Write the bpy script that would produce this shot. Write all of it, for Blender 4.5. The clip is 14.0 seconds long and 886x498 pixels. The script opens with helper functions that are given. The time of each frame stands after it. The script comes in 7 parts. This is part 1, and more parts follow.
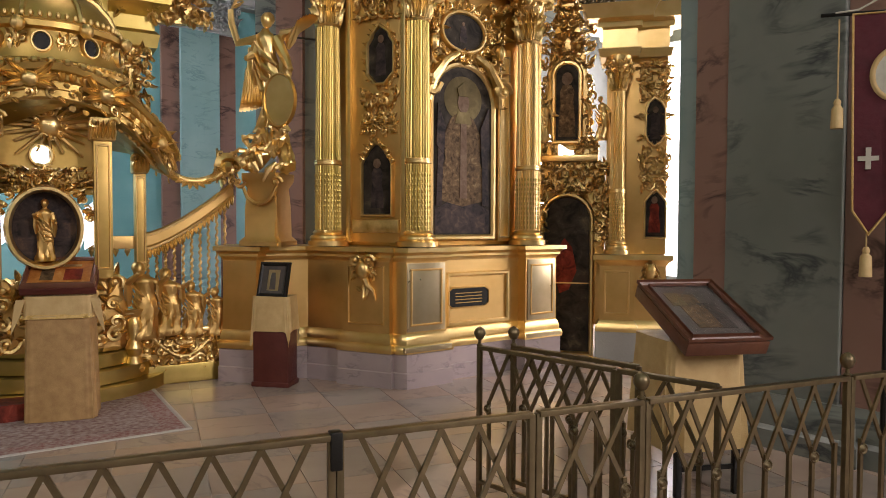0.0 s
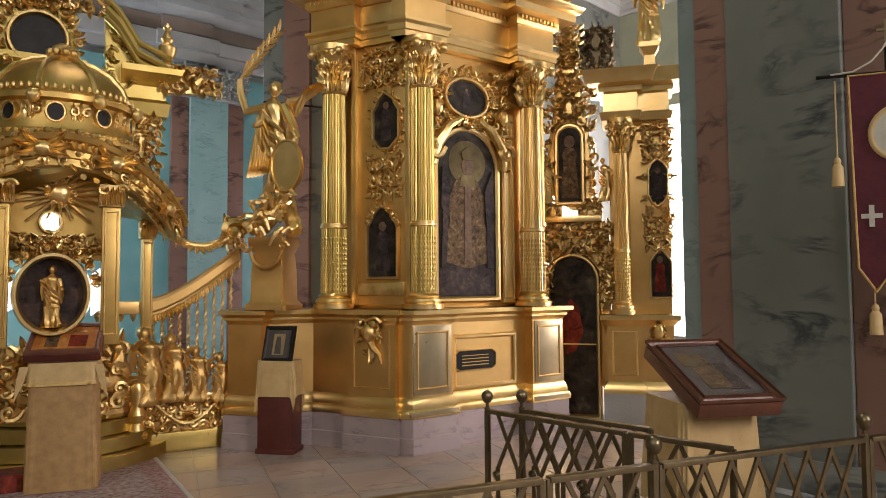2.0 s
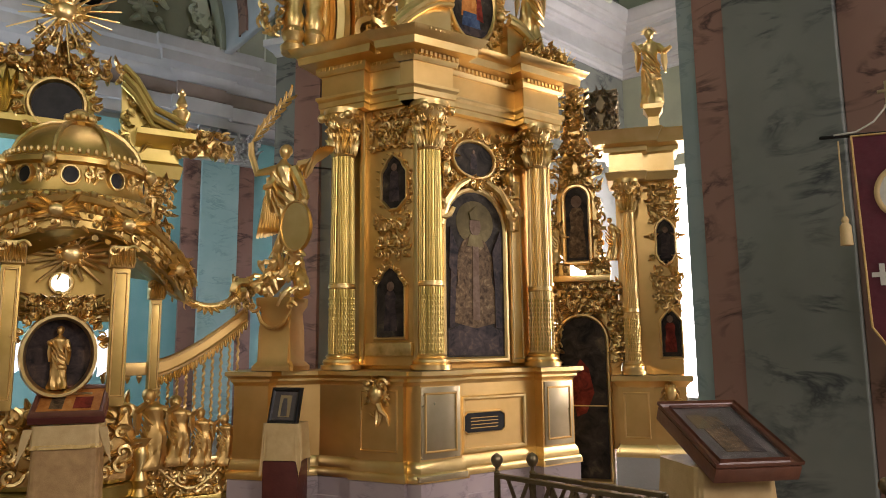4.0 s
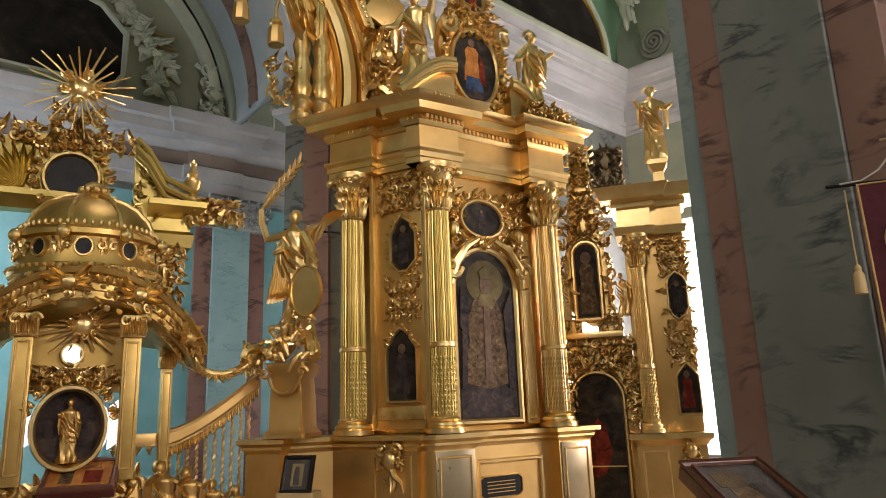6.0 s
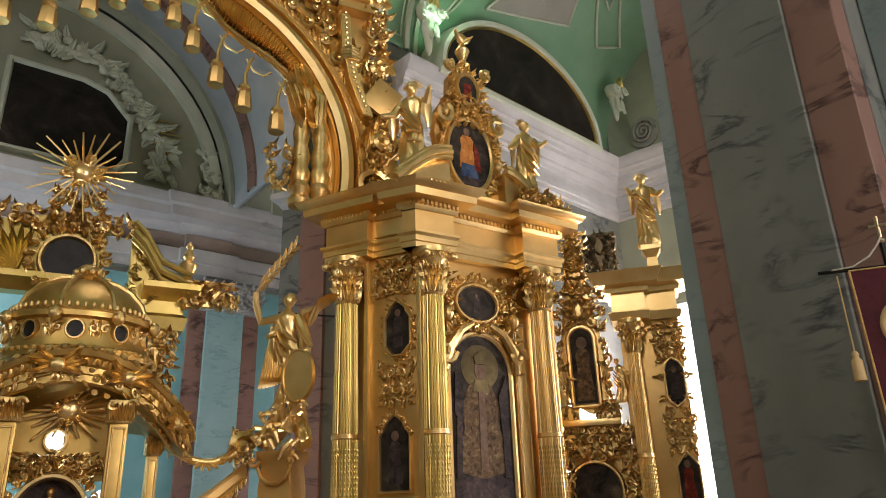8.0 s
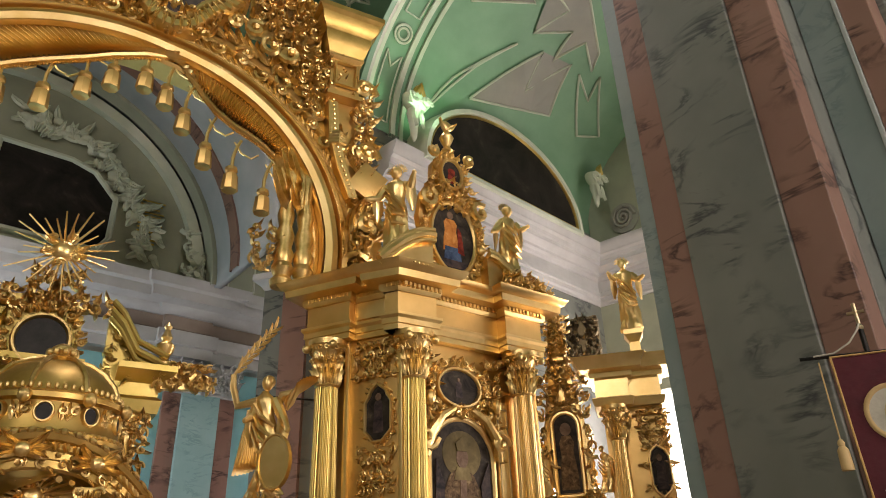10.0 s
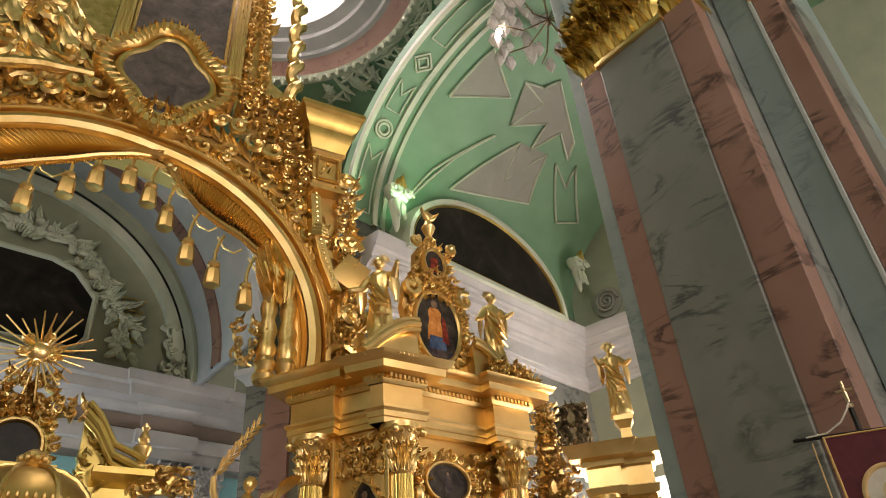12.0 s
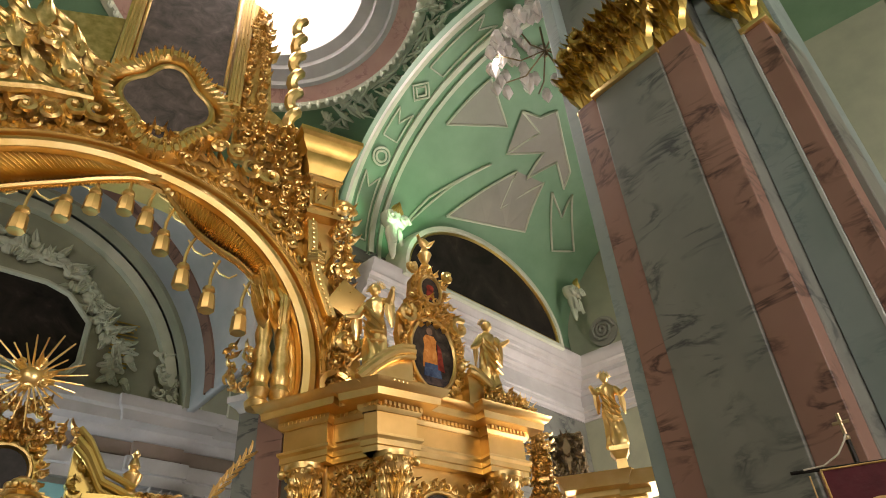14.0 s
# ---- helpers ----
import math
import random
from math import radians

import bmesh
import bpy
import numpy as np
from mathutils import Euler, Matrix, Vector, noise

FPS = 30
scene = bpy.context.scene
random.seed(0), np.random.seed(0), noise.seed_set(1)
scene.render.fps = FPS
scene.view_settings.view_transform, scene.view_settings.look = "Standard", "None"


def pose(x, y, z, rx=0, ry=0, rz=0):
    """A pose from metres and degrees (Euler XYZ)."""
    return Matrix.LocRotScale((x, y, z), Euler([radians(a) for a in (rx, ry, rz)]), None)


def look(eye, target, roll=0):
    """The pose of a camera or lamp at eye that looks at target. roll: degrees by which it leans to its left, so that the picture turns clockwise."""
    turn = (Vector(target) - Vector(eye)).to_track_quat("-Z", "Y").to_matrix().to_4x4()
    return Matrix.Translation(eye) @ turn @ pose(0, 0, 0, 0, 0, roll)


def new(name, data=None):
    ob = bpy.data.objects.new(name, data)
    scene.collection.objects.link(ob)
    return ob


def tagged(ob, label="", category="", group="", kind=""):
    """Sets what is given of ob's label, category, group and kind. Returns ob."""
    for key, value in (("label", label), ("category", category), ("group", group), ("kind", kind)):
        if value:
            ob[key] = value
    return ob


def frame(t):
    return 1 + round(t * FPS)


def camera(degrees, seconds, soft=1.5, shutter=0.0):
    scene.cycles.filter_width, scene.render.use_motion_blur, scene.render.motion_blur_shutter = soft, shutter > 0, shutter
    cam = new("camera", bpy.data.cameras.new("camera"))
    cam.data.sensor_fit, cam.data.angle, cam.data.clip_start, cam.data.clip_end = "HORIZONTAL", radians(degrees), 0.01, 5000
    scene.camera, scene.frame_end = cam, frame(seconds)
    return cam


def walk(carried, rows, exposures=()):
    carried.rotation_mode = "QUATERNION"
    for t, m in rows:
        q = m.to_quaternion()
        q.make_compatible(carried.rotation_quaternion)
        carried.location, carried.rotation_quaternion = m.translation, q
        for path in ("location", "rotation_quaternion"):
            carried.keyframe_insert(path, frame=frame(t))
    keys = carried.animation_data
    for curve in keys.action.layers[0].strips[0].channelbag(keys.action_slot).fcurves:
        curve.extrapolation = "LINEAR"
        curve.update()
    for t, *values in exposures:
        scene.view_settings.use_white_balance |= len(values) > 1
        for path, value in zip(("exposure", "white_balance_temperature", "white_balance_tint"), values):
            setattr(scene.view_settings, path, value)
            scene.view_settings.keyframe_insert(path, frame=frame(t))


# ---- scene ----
EXPO = -0.1
EYE = 1.7
cam = camera(64.98, 14.0, soft=0.95)
walk(cam, [
    (0, pose(0, 0, EYE, 87.91, -0.23, -0.00)),
    (0.5, pose(0, 0, EYE, 88.09, -0.03, 0.02)),
    (1, pose(0, 0, EYE, 89.67, -0.12, 0.06)),
    (1.5, pose(0, 0, EYE, 91.42, 0.09, 0.24)),
    (2, pose(0, 0, EYE, 93.01, 0.40, 0.46)),
    (2.5, pose(0, 0, EYE, 94.16, 0.35, 0.58)),
    (5, pose(0, 0, EYE, 100.43, 1.12, 1.93)),
    (5.5, pose(0, 0, EYE, 101.56, 1.67, 2.26)),
    (6, pose(0, 0, EYE, 102.92, 2.01, 2.22)),
    (6.5, pose(0, 0, EYE, 104.49, 2.21, 2.31)),
    (7, pose(0, 0, EYE, 106.27, 2.08, 2.34)),
    (7.5, pose(0, 0, EYE, 107.92, 2.15, 2.27)),
    (8, pose(0, 0, EYE, 109.81, 1.84, 1.75)),
    (10.5, pose(0, 0, EYE, 118.42, 2.44, -0.13)),
    (11, pose(0, 0, EYE, 120.42, 3.41, -0.10)),
    (11.5, pose(0, 0, EYE, 122.08, 3.72, -0.15)),
    (12, pose(0, 0, EYE, 123.83, 3.86, -0.15)),
    (12.5, pose(0, 0, EYE, 125.34, 4.04, -0.08)),
    (13, pose(0, 0, EYE, 126.94, 3.77, -0.28)),
    (13.5, pose(0, 0, EYE, 127.01, 3.62, -0.57)),
    (14, pose(0, 0, EYE, 126.03, 3.61, -0.72)),
], exposures=[(0.0, EXPO, 6450, 22), (2.5, EXPO, 6450, 22), (5.0, EXPO - 0.13, 6500, 22), (8.0, EXPO - 0.1, 6550, 22), (11.0, EXPO + 0.03, 7100, 22), (14.0, EXPO + 0.04, 7200, 22)])

# ---- world and lights ----
world = bpy.data.worlds.new("sky")
scene.world = world
world.use_nodes = True
wn = world.node_tree
sky = wn.nodes.new("ShaderNodeTexSky")
sky.sky_type, sky.sun_disc = "NISHITA", False
sky.sun_elevation, sky.sun_rotation = radians(16), radians(36)
wn.links.new(sky.outputs[0], wn.nodes["Background"].inputs[0])
wn.nodes["Background"].inputs[1].default_value = 0.12


def area(name, eye, target, w, h, power, color):
    d = bpy.data.lights.new(name, "AREA")
    d.shape, d.size, d.size_y, d.energy, d.color = "RECTANGLE", w, h, power, color
    o = new(name, d)
    o.matrix_world = look(eye, target)
    return o


# five lamps added as nave and screen daylight; no window openings stand at them
DAY = (1.0, 0.95, 0.87)
area("added_daylight", (11.0, -5.0, 7.5), (0, 7.8, 4.5), 2.4, 6.0, 1050, DAY)
area("added_daylight", (3.0, -10.8, 8.0), (0, 8, 5.0), 2.0, 5.5, 240, DAY)
# added high up to brighten the great arch
area("added_daylight", (-5.0, -10.8, 11.0), (-2.5, 7.5, 9.5), 3.0, 4.5, 620, DAY)
# added in front of the south wall to brighten the door bay
area("added_daylight", (7.8, 8.3, 3.4), (1.2, 8.6, 2.4), 1.8, 4.2, 330, (1.0, 0.96, 0.90))
area("added_daylight", (-8.5, 8.5, 3.5), (-4.5, 13.0, 4.0), 1.2, 2.5, 170, (0.80, 0.95, 1.0))
for k in range(3):
    a = radians(30 + 120 * k)
    area("dome_window_light", (-2.6 + 1.75 * math.cos(a), 8.0 + 1.75 * math.sin(a), 17.0), (-2.6, 8.0, 14.6), 1.0, 2.4, 170, (1.0, 0.97, 0.92))
sun = bpy.data.lights.new("sun", "SUN")
sun.energy, sun.angle, sun.color = 3.0, radians(0.5), (1.0, 0.92, 0.8)
new("sun", sun).matrix_world = look((4.75, 13.35, 4.15), (1.56, 8.93, 2.55))
# green floodlight standing on the cornice, and the chandelier's bright lamp
flood = bpy.data.lights.new("green_floodlight", "SPOT")
flood.energy, flood.color, flood.spot_size, flood.spot_blend, flood.shadow_soft_size = 60, (0.45, 1.0, 0.55), radians(110), 0.6, 0.1
new("green_floodlight", flood).matrix_world = look((0.12, 9.45, 8.75), (-0.25, 9.75, 10.6))


# ---- materials ----
def nodes_of(name):
    m = bpy.data.materials.new(name)
    m.use_nodes = True
    t = m.node_tree
    return m, t, t.nodes["Principled BSDF"]


def noise_node(t, scale, detail=4.0, rough=0.55, coord="Object", stretch=None, distort=0.0):
    c = t.nodes.new("ShaderNodeTexCoord")
    n = t.nodes.new("ShaderNodeTexNoise")
    n.inputs["Scale"].default_value = scale
    n.inputs["Detail"].default_value = detail
    n.inputs["Roughness"].default_value = rough
    n.inputs["Distortion"].default_value = distort
    src = t.nodes.new("ShaderNodeNewGeometry").outputs["Position"] if coord == "World" else c.outputs[coord]
    if stretch:
        mp = t.nodes.new("ShaderNodeMapping")
        mp.inputs["Scale"].default_value = stretch
        t.links.new(src, mp.inputs[0])
        src = mp.outputs[0]
    t.links.new(src, n.inputs["Vector"])
    return n


def ramp(t, src, stops):
    r = t.nodes.new("ShaderNodeValToRGB")
    while len(r.color_ramp.elements) < len(stops):
        r.color_ramp.elements.new(0.5)
    for e, (p, c) in zip(r.color_ramp.elements, stops):
        e.position, e.color = p, (*c, 1) if len(c) == 3 else c
    t.links.new(src, r.inputs[0])
    return r


def bump(t, b, src, strength, dist):
    n = t.nodes.new("ShaderNodeBump")
    n.inputs["Strength"].default_value, n.inputs["Distance"].default_value = strength, dist
    t.links.new(src, n.inputs["Height"])
    t.links.new(n.outputs[0], b.inputs["Normal"])


def surface(name, a, b2, scale=4.0, rough=0.5, metal=0.0, bumps=0.2, dist=0.01, fine=40.0, rough_var=0.15):
    m, t, b = nodes_of(name)
    n1 = noise_node(t, scale)
    n2 = noise_node(t, fine, 3.0)
    r = ramp(t, n1.outputs[0], [(0.3, a), (0.7, b2)])
    t.links.new(r.outputs[0], b.inputs["Base Color"])
    mr = t.nodes.new("ShaderNodeMapRange")
    mr.inputs["To Min"].default_value, mr.inputs["To Max"].default_value = max(0.03, rough - rough_var), min(1.0, rough + rough_var)
    t.links.new(n2.outputs[0], mr.inputs[0])
    t.links.new(mr.outputs[0], b.inputs["Roughness"])
    b.inputs["Metallic"].default_value = metal
    bump(t, b, n2.outputs[0], bumps, dist)
    return m


def marble(name, base, light, vein, scale=1.3, rough=0.3, stretch=(1, 1, 2.6), width=0.035, coord="Object"):
    m, t, b = nodes_of(name)
    n = noise_node(t, scale, 5.0, 0.6, coord, stretch, 0.7)
    tone = ramp(t, noise_node(t, scale * 0.8, 4.0, 0.55, coord).outputs[0], [(0.3, base), (0.7, light)])
    v = t.nodes.new("ShaderNodeMath")
    v.operation = "SUBTRACT"
    v.inputs[1].default_value = 0.5
    t.links.new(n.outputs[0], v.inputs[0])
    ab = t.nodes.new("ShaderNodeMath")
    ab.operation = "ABSOLUTE"
    t.links.new(v.outputs[0], ab.inputs[0])
    k = ramp(t, ab.outputs[0], [(0.0, (1, 1, 1)), (width, (0, 0, 0))])
    patch = ramp(t, noise_node(t, scale * 1.7, 2.0).outputs[0], [(0.45, (0, 0, 0)), (0.62, (1, 1, 1))])
    mul = t.nodes.new("ShaderNodeMath")
    mul.operation = "MULTIPLY"
    t.links.new(k.outputs[0], mul.inputs[0])
    t.links.new(patch.outputs[0], mul.inputs[1])
    mix = t.nodes.new("ShaderNodeMix")
    mix.data_type = "RGBA"
    t.links.new(mul.outputs[0], mix.inputs["Factor"])
    t.links.new(tone.outputs[0], mix.inputs["A"])
    mix.inputs["B"].default_value = (*vein, 1)
    t.links.new(mix.outputs["Result"], b.inputs["Base Color"])
    b.inputs["Roughness"].default_value = rough
    bump(t, b, noise_node(t, 25.0).outputs[0], 0.06, 0.01)
    return m


def painting(name, dark, mid, light, scale=6.0):
    m, t, b = nodes_of(name)
    r = ramp(t, noise_node(t, scale, 6.0, 0.65, distort=0.6).outputs[0], [(0.35, dark), (0.58, mid), (0.78, light)])
    t.links.new(r.outputs[0], b.inputs["Base Color"])
    b.inputs["Roughness"].default_value = 0.5
    b.inputs["Specular IOR Level"].default_value = 0.08
    bump(t, b, noise_node(t, 60.0).outputs[0], 0.15, 0.004)
    return m


def glow(name, color, strength):
    m, t, b = nodes_of(name)
    b.inputs["Base Color"].default_value = (*color, 1)
    b.inputs["Emission Color"].default_value = (*color, 1)
    b.inputs["Emission Strength"].default_value = strength
    return m


GOLD = surface("gilding", (0.80, 0.53, 0.19), (0.96, 0.71, 0.33), 2.5, 0.34, 1.0, 0.10, 0.004, 24.0, 0.09)
GOLD_SATIN = surface("satin_gilding", (0.66, 0.41, 0.135), (0.84, 0.56, 0.22), 1.8, 0.44, 1.0, 0.06, 0.004, 18.0, 0.1)
GOLD_GREEN = surface("old_gilding", (0.50, 0.37, 0.10), (0.70, 0.52, 0.18), 3.0, 0.38, 1.0, 0.08, 0.004, 24.0, 0.1)
GOLD_CARVED = surface("carved_gilding", (0.60, 0.385, 0.12), (0.95, 0.70, 0.32), 9.0, 0.38, 1.0, 0.18, 0.008, 30.0, 0.1)
SILVERED = surface("pale_gilding", (0.46, 0.36, 0.20), (0.60, 0.49, 0.31), 2.6, 0.30, 0.85, 0.05, 0.004, 12.0, 0.06)
# browned gold, also darkened for how little window light reaches the canopy
OLD_DIM_SATIN = surface("browned_dimmed_gilding", (0.52, 0.34, 0.095), (0.70, 0.47, 0.16), 4.0, 0.42, 1.0, 0.10, 0.005, 22.0, 0.1)
PLINTH = marble("plinth_marble", (0.34, 0.27, 0.27), (0.44, 0.35, 0.34), (0.25, 0.2, 0.21), 2.0)
GREY_MARBLE = marble("grey_marble", (0.15, 0.162, 0.145), (0.215, 0.225, 0.20), (0.05, 0.058, 0.06), 1.1, 0.35, (1, 1, 2.6), 0.055)
PINK_MARBLE = marble("pink_marble", (0.24, 0.13, 0.10), (0.31, 0.18, 0.14), (0.07, 0.035, 0.028), 1.1, 0.35, (1, 1, 2.6), 0.05)
PINK_PAINT = marble("pink_marbled_paint", (0.52, 0.30, 0.26), (0.64, 0.40, 0.34), (0.42, 0.22, 0.2), 1.4, 0.5)
TEAL_MARBLE = marble("teal_marble", (0.24, 0.43, 0.44), (0.34, 0.52, 0.52), (0.2, 0.36, 0.38), 1.6, 0.4)
RETURN_MARBLE = marble("blue_grey_marble", (0.20, 0.265, 0.255), (0.27, 0.335, 0.325), (0.16, 0.22, 0.22), 1.4, 0.4)
TEAL_PAINT = surface("teal_paint", (0.16, 0.40, 0.43), (0.22, 0.47, 0.49), 2.0, 0.5)
BLUE_GREY_PAINT = surface("blue_grey_paint", (0.36, 0.41, 0.42), (0.46, 0.49, 0.50), 1.8, 0.6)
SILVERED_STONE = surface("pale_polished_stone", (0.36, 0.42, 0.41), (0.46, 0.5, 0.48), 3.0, 0.25)
GREEN_PAINT = surface("green_vault_paint", (0.165, 0.325, 0.20), (0.21, 0.385, 0.245), 1.5, 0.6)
OLIVE_PAINT = surface("olive_wall_paint", (0.28, 0.31, 0.23), (0.36, 0.38, 0.28), 1.5, 0.65)
GREY_PAINT = surface("grey_panel_paint", (0.27, 0.275, 0.235), (0.32, 0.32, 0.275), 1.5, 0.65)
WHITE_PLASTER = surface("white_plaster", (0.44, 0.44, 0.44), (0.54, 0.54, 0.54), 2.0, 0.6)
BEIGE_PAINT = surface("beige_frieze_paint", (0.30, 0.235, 0.20), (0.37, 0.29, 0.25), 2.0, 0.6)
PALE_TRIM = surface("pale_green_stucco", (0.50, 0.56, 0.44), (0.60, 0.64, 0.52), 2.0, 0.6)
DARK_PAINTING = painting("dark_canvas", (0.012, 0.011, 0.010), (0.03, 0.026, 0.022), (0.09, 0.075, 0.06), 1.2)
ICON_DARK = painting("dark_icon_paint", (0.015, 0.012, 0.010), (0.05, 0.04, 0.03), (0.16, 0.12, 0.07), 5.0)
ICON_GREY = painting("faded_icon_paint", (0.06, 0.055, 0.05), (0.12, 0.10, 0.09), (0.2, 0.16, 0.14), 4.0)
ROBE = painting("robe_paint", (0.05, 0.03, 0.016), (0.16, 0.10, 0.05), (0.36, 0.27, 0.14), 17.0)
ROBE_RED = painting("red_robe_paint", (0.08, 0.014, 0.010), (0.22, 0.035, 0.02), (0.32, 0.08, 0.045), 9.0)
ROBE_ORANGE = painting("orange_robe_paint", (0.3, 0.1, 0.02), (0.5, 0.2, 0.05), (0.6, 0.34, 0.12), 9.0)
ROBE_BLUE = painting("blue_robe_paint", (0.02, 0.03, 0.06), (0.05, 0.08, 0.14), (0.12, 0.16, 0.24), 9.0)
ROBE_DARK = painting("dark_robe_paint", (0.02, 0.018, 0.02), (0.07, 0.05, 0.045), (0.16, 0.1, 0.07), 9.0)
SKIN = painting("face_paint", (0.12, 0.07, 0.045), (0.18, 0.12, 0.08), (0.26, 0.17, 0.11), 12.0)
HALO = painting("halo_paint", (0.08, 0.06, 0.025), (0.14, 0.105, 0.045), (0.26, 0.20, 0.09), 3.0)
BRONZE = surface("fence_bronze", (0.16, 0.12, 0.07), (0.24, 0.18, 0.10), 9.0, 0.36, 0.85, 0.2, 0.004, 60.0)
# black for iron and frames, and for shade painted into the oval openings
BLACK_METAL_AND_SHADE = surface("black_iron_and_hollow_shade", (0.012, 0.011, 0.010), (0.025, 0.022, 0.02), 9.0, 0.4, 0.5)
CLOTH = surface("gold_brocade_cloth", (0.34, 0.19, 0.07), (0.46, 0.28, 0.11), 14.0, 0.6, 0.0, 0.4, 0.006, 120.0)
CLOTH_LIGHT = surface("pale_gold_cloth", (0.52, 0.34, 0.14), (0.62, 0.44, 0.2), 10.0, 0.6, 0.0, 0.3, 0.006, 120.0)
CLOTH_FRINGE = surface("gold_fringe", (0.60, 0.38, 0.10), (0.72, 0.5, 0.2), 30.0, 0.5, 0.2, 0.5, 0.006, 140.0)
MAROON = surface("maroon_wood", (0.08, 0.016, 0.012), (0.12, 0.028, 0.02), 6.0, 0.4)
BROWN_WOOD = surface("brown_wood", (0.11, 0.04, 0.022), (0.17, 0.065, 0.035), 8.0, 0.38)
VELVET = surface("maroon_velvet", (0.07, 0.006, 0.012), (0.11, 0.012, 0.022), 6.0, 0.75)
WHITE_CLOTH = surface("white_embroidery", (0.508, 0.476, 0.394), (0.590, 0.558, 0.476), 20.0, 0.7)
FLOOR_A = marble("pink_floor_marble", (0.36, 0.26, 0.205), (0.45, 0.335, 0.265), (0.30, 0.22, 0.18), 1.5, 0.22, (1, 1, 1), 0.035, "World")
FLOOR_B = marble("grey_floor_marble", (0.31, 0.25, 0.215), (0.39, 0.32, 0.275), (0.26, 0.21, 0.19), 1.5, 0.22, (1, 1, 1), 0.035, "World")
FLOOR_JOINT = surface("floor_joint", (0.27, 0.21, 0.17), (0.32, 0.25, 0.21), 4.0, 0.5)
DAYLIGHT = glow("window_daylight", (1.0, 0.98, 0.95), 9.0)
SUNLIT_PANE = glow("sunlit_pane", (1.0, 0.97, 0.92), 22.0)
LAMP = glow("lamp_bulb", (1.0, 0.95, 0.9), 60.0)
COOL_DAYLIGHT = glow("cool_window_daylight", (0.72, 0.85, 1.0), 4.0)


# ---- builders ----
JOINED = {"carving", "dado_carving", "side_carving", "upper_carving", "outer_carving", "foot_carving", "ray_crown_carving", "medallion_carving", "carved_surround", "beading", "dentils",
          "cherub_heads", "leaf_fringe", "lower_leaves", "cornice_garland", "drum_windows", "drum_openings", "dome_ribs", "opening_frame", "crest", "rays", "valance", "mask_bracket", "end_scroll", "capital_leaves", "stucco_garland", "winged_head", "gilt_leaves"}


def part(name, bm, material, parent=None, label="", smooth=True, m=None):
    me = bpy.data.meshes.new(name)
    bm.normal_update()
    bm.to_mesh(me)
    bm.free()
    if smooth:
        me.shade_smooth()
        me.set_sharp_from_angle(angle=radians(38))
    me.materials.append(material)
    o = new(name, me)
    if parent:
        o.parent = parent
    if m is not None:
        o.matrix_basis = m
    if label:
        o["label"] = label
    if parent and name in JOINED:
        o["kind"] = "stuff"
    return o


def thing(name, label, category, m=None, group="", kind=""):
    o = new(name)
    o.empty_display_size = 0.1
    if m is not None:
        o.matrix_basis = m
    return tagged(o, label, category, group, kind)


def box(bm, x0, x1, y0, y1, z0, z1, m=None):
    v = [bm.verts.new((x, y, z)) for x in (x0, x1) for y in (y0, y1) for z in (z0, z1)]
    for f in ((0, 1, 3, 2), (4, 6, 7, 5), (0, 4, 5, 1), (2, 3, 7, 6), (0, 2, 6, 4), (1, 5, 7, 3)):
        bm.faces.new([v[i] for i in f])
    if m is not None:
        for q in v:
            q.co = m @ q.co
    return bm


def slab(x0, x1, y0, y1, z0, z1, bevel=0.01):
    bm = box(bmesh.new(), x0, x1, y0, y1, z0, z1)
    if bevel:
        bmesh.ops.bevel(bm, geom=bm.edges[:], offset=bevel, segments=2, affect="EDGES", profile=0.6)
    return bm


def lathe(bm, profile, seg=24, at=(0, 0, 0), rx=1.0, ry=1.0, a0=0.0, a1=360.0, wave=None, caps=True):
    """Profile of (radius, z) turned about the upright axis."""
    full = abs(a1 - a0 - 360) < 1e-6
    n = seg if full else seg + 1
    rows = []
    for r, z in profile:
        row = []
        for i in range(n):
            a = radians(a0 + (a1 - a0) * i / seg)
            k = r * (wave(i, z) if wave else 1.0)
            row.append(bm.verts.new((at[0] + k * rx * math.cos(a), at[1] + k * ry * math.sin(a), at[2] + z)))
        rows.append(row)
    for p, q in zip(rows, rows[1:]):
        for i in range(n if full else n - 1):
            j = (i + 1) % n
            bm.faces.new((p[i], p[j], q[j], q[i]))
    for row, flip in ((rows[0], True), (rows[-1], False)):
        if caps and full and profile[0 if flip else -1][0] > 0.002:
            bm.faces.new(row[::-1] if flip else row)
    return bm


def tube(bm, pts, rad, seg=6, squash=1.0):
    """A round bar along pts; rad is a number or a list."""
    pts = [Vector(p) for p in pts]
    rings = []
    side = None
    for i, p in enumerate(pts):
        d = (pts[min(i + 1, len(pts) - 1)] - pts[max(i - 1, 0)]).normalized()
        if side is None:
            side = d.orthogonal().normalized()
        side = (side - d * side.dot(d))
        side = side.normalized() if side.length > 1e-5 else d.orthogonal().normalized()
        up = d.cross(side)
        r = rad[i] if isinstance(rad, (list, tuple)) else rad
        rings.append([bm.verts.new(p + (side * math.cos(2 * math.pi * k / seg) + up * math.sin(2 * math.pi * k / seg) * squash) * r) for k in range(seg)])
    for p, q in zip(rings, rings[1:]):
        for k in range(seg):
            bm.faces.new((p[k], p[(k + 1) % seg], q[(k + 1) % seg], q[k]))
    bm.faces.new(rings[0][::-1])
    bm.faces.new(rings[-1])
    return bm


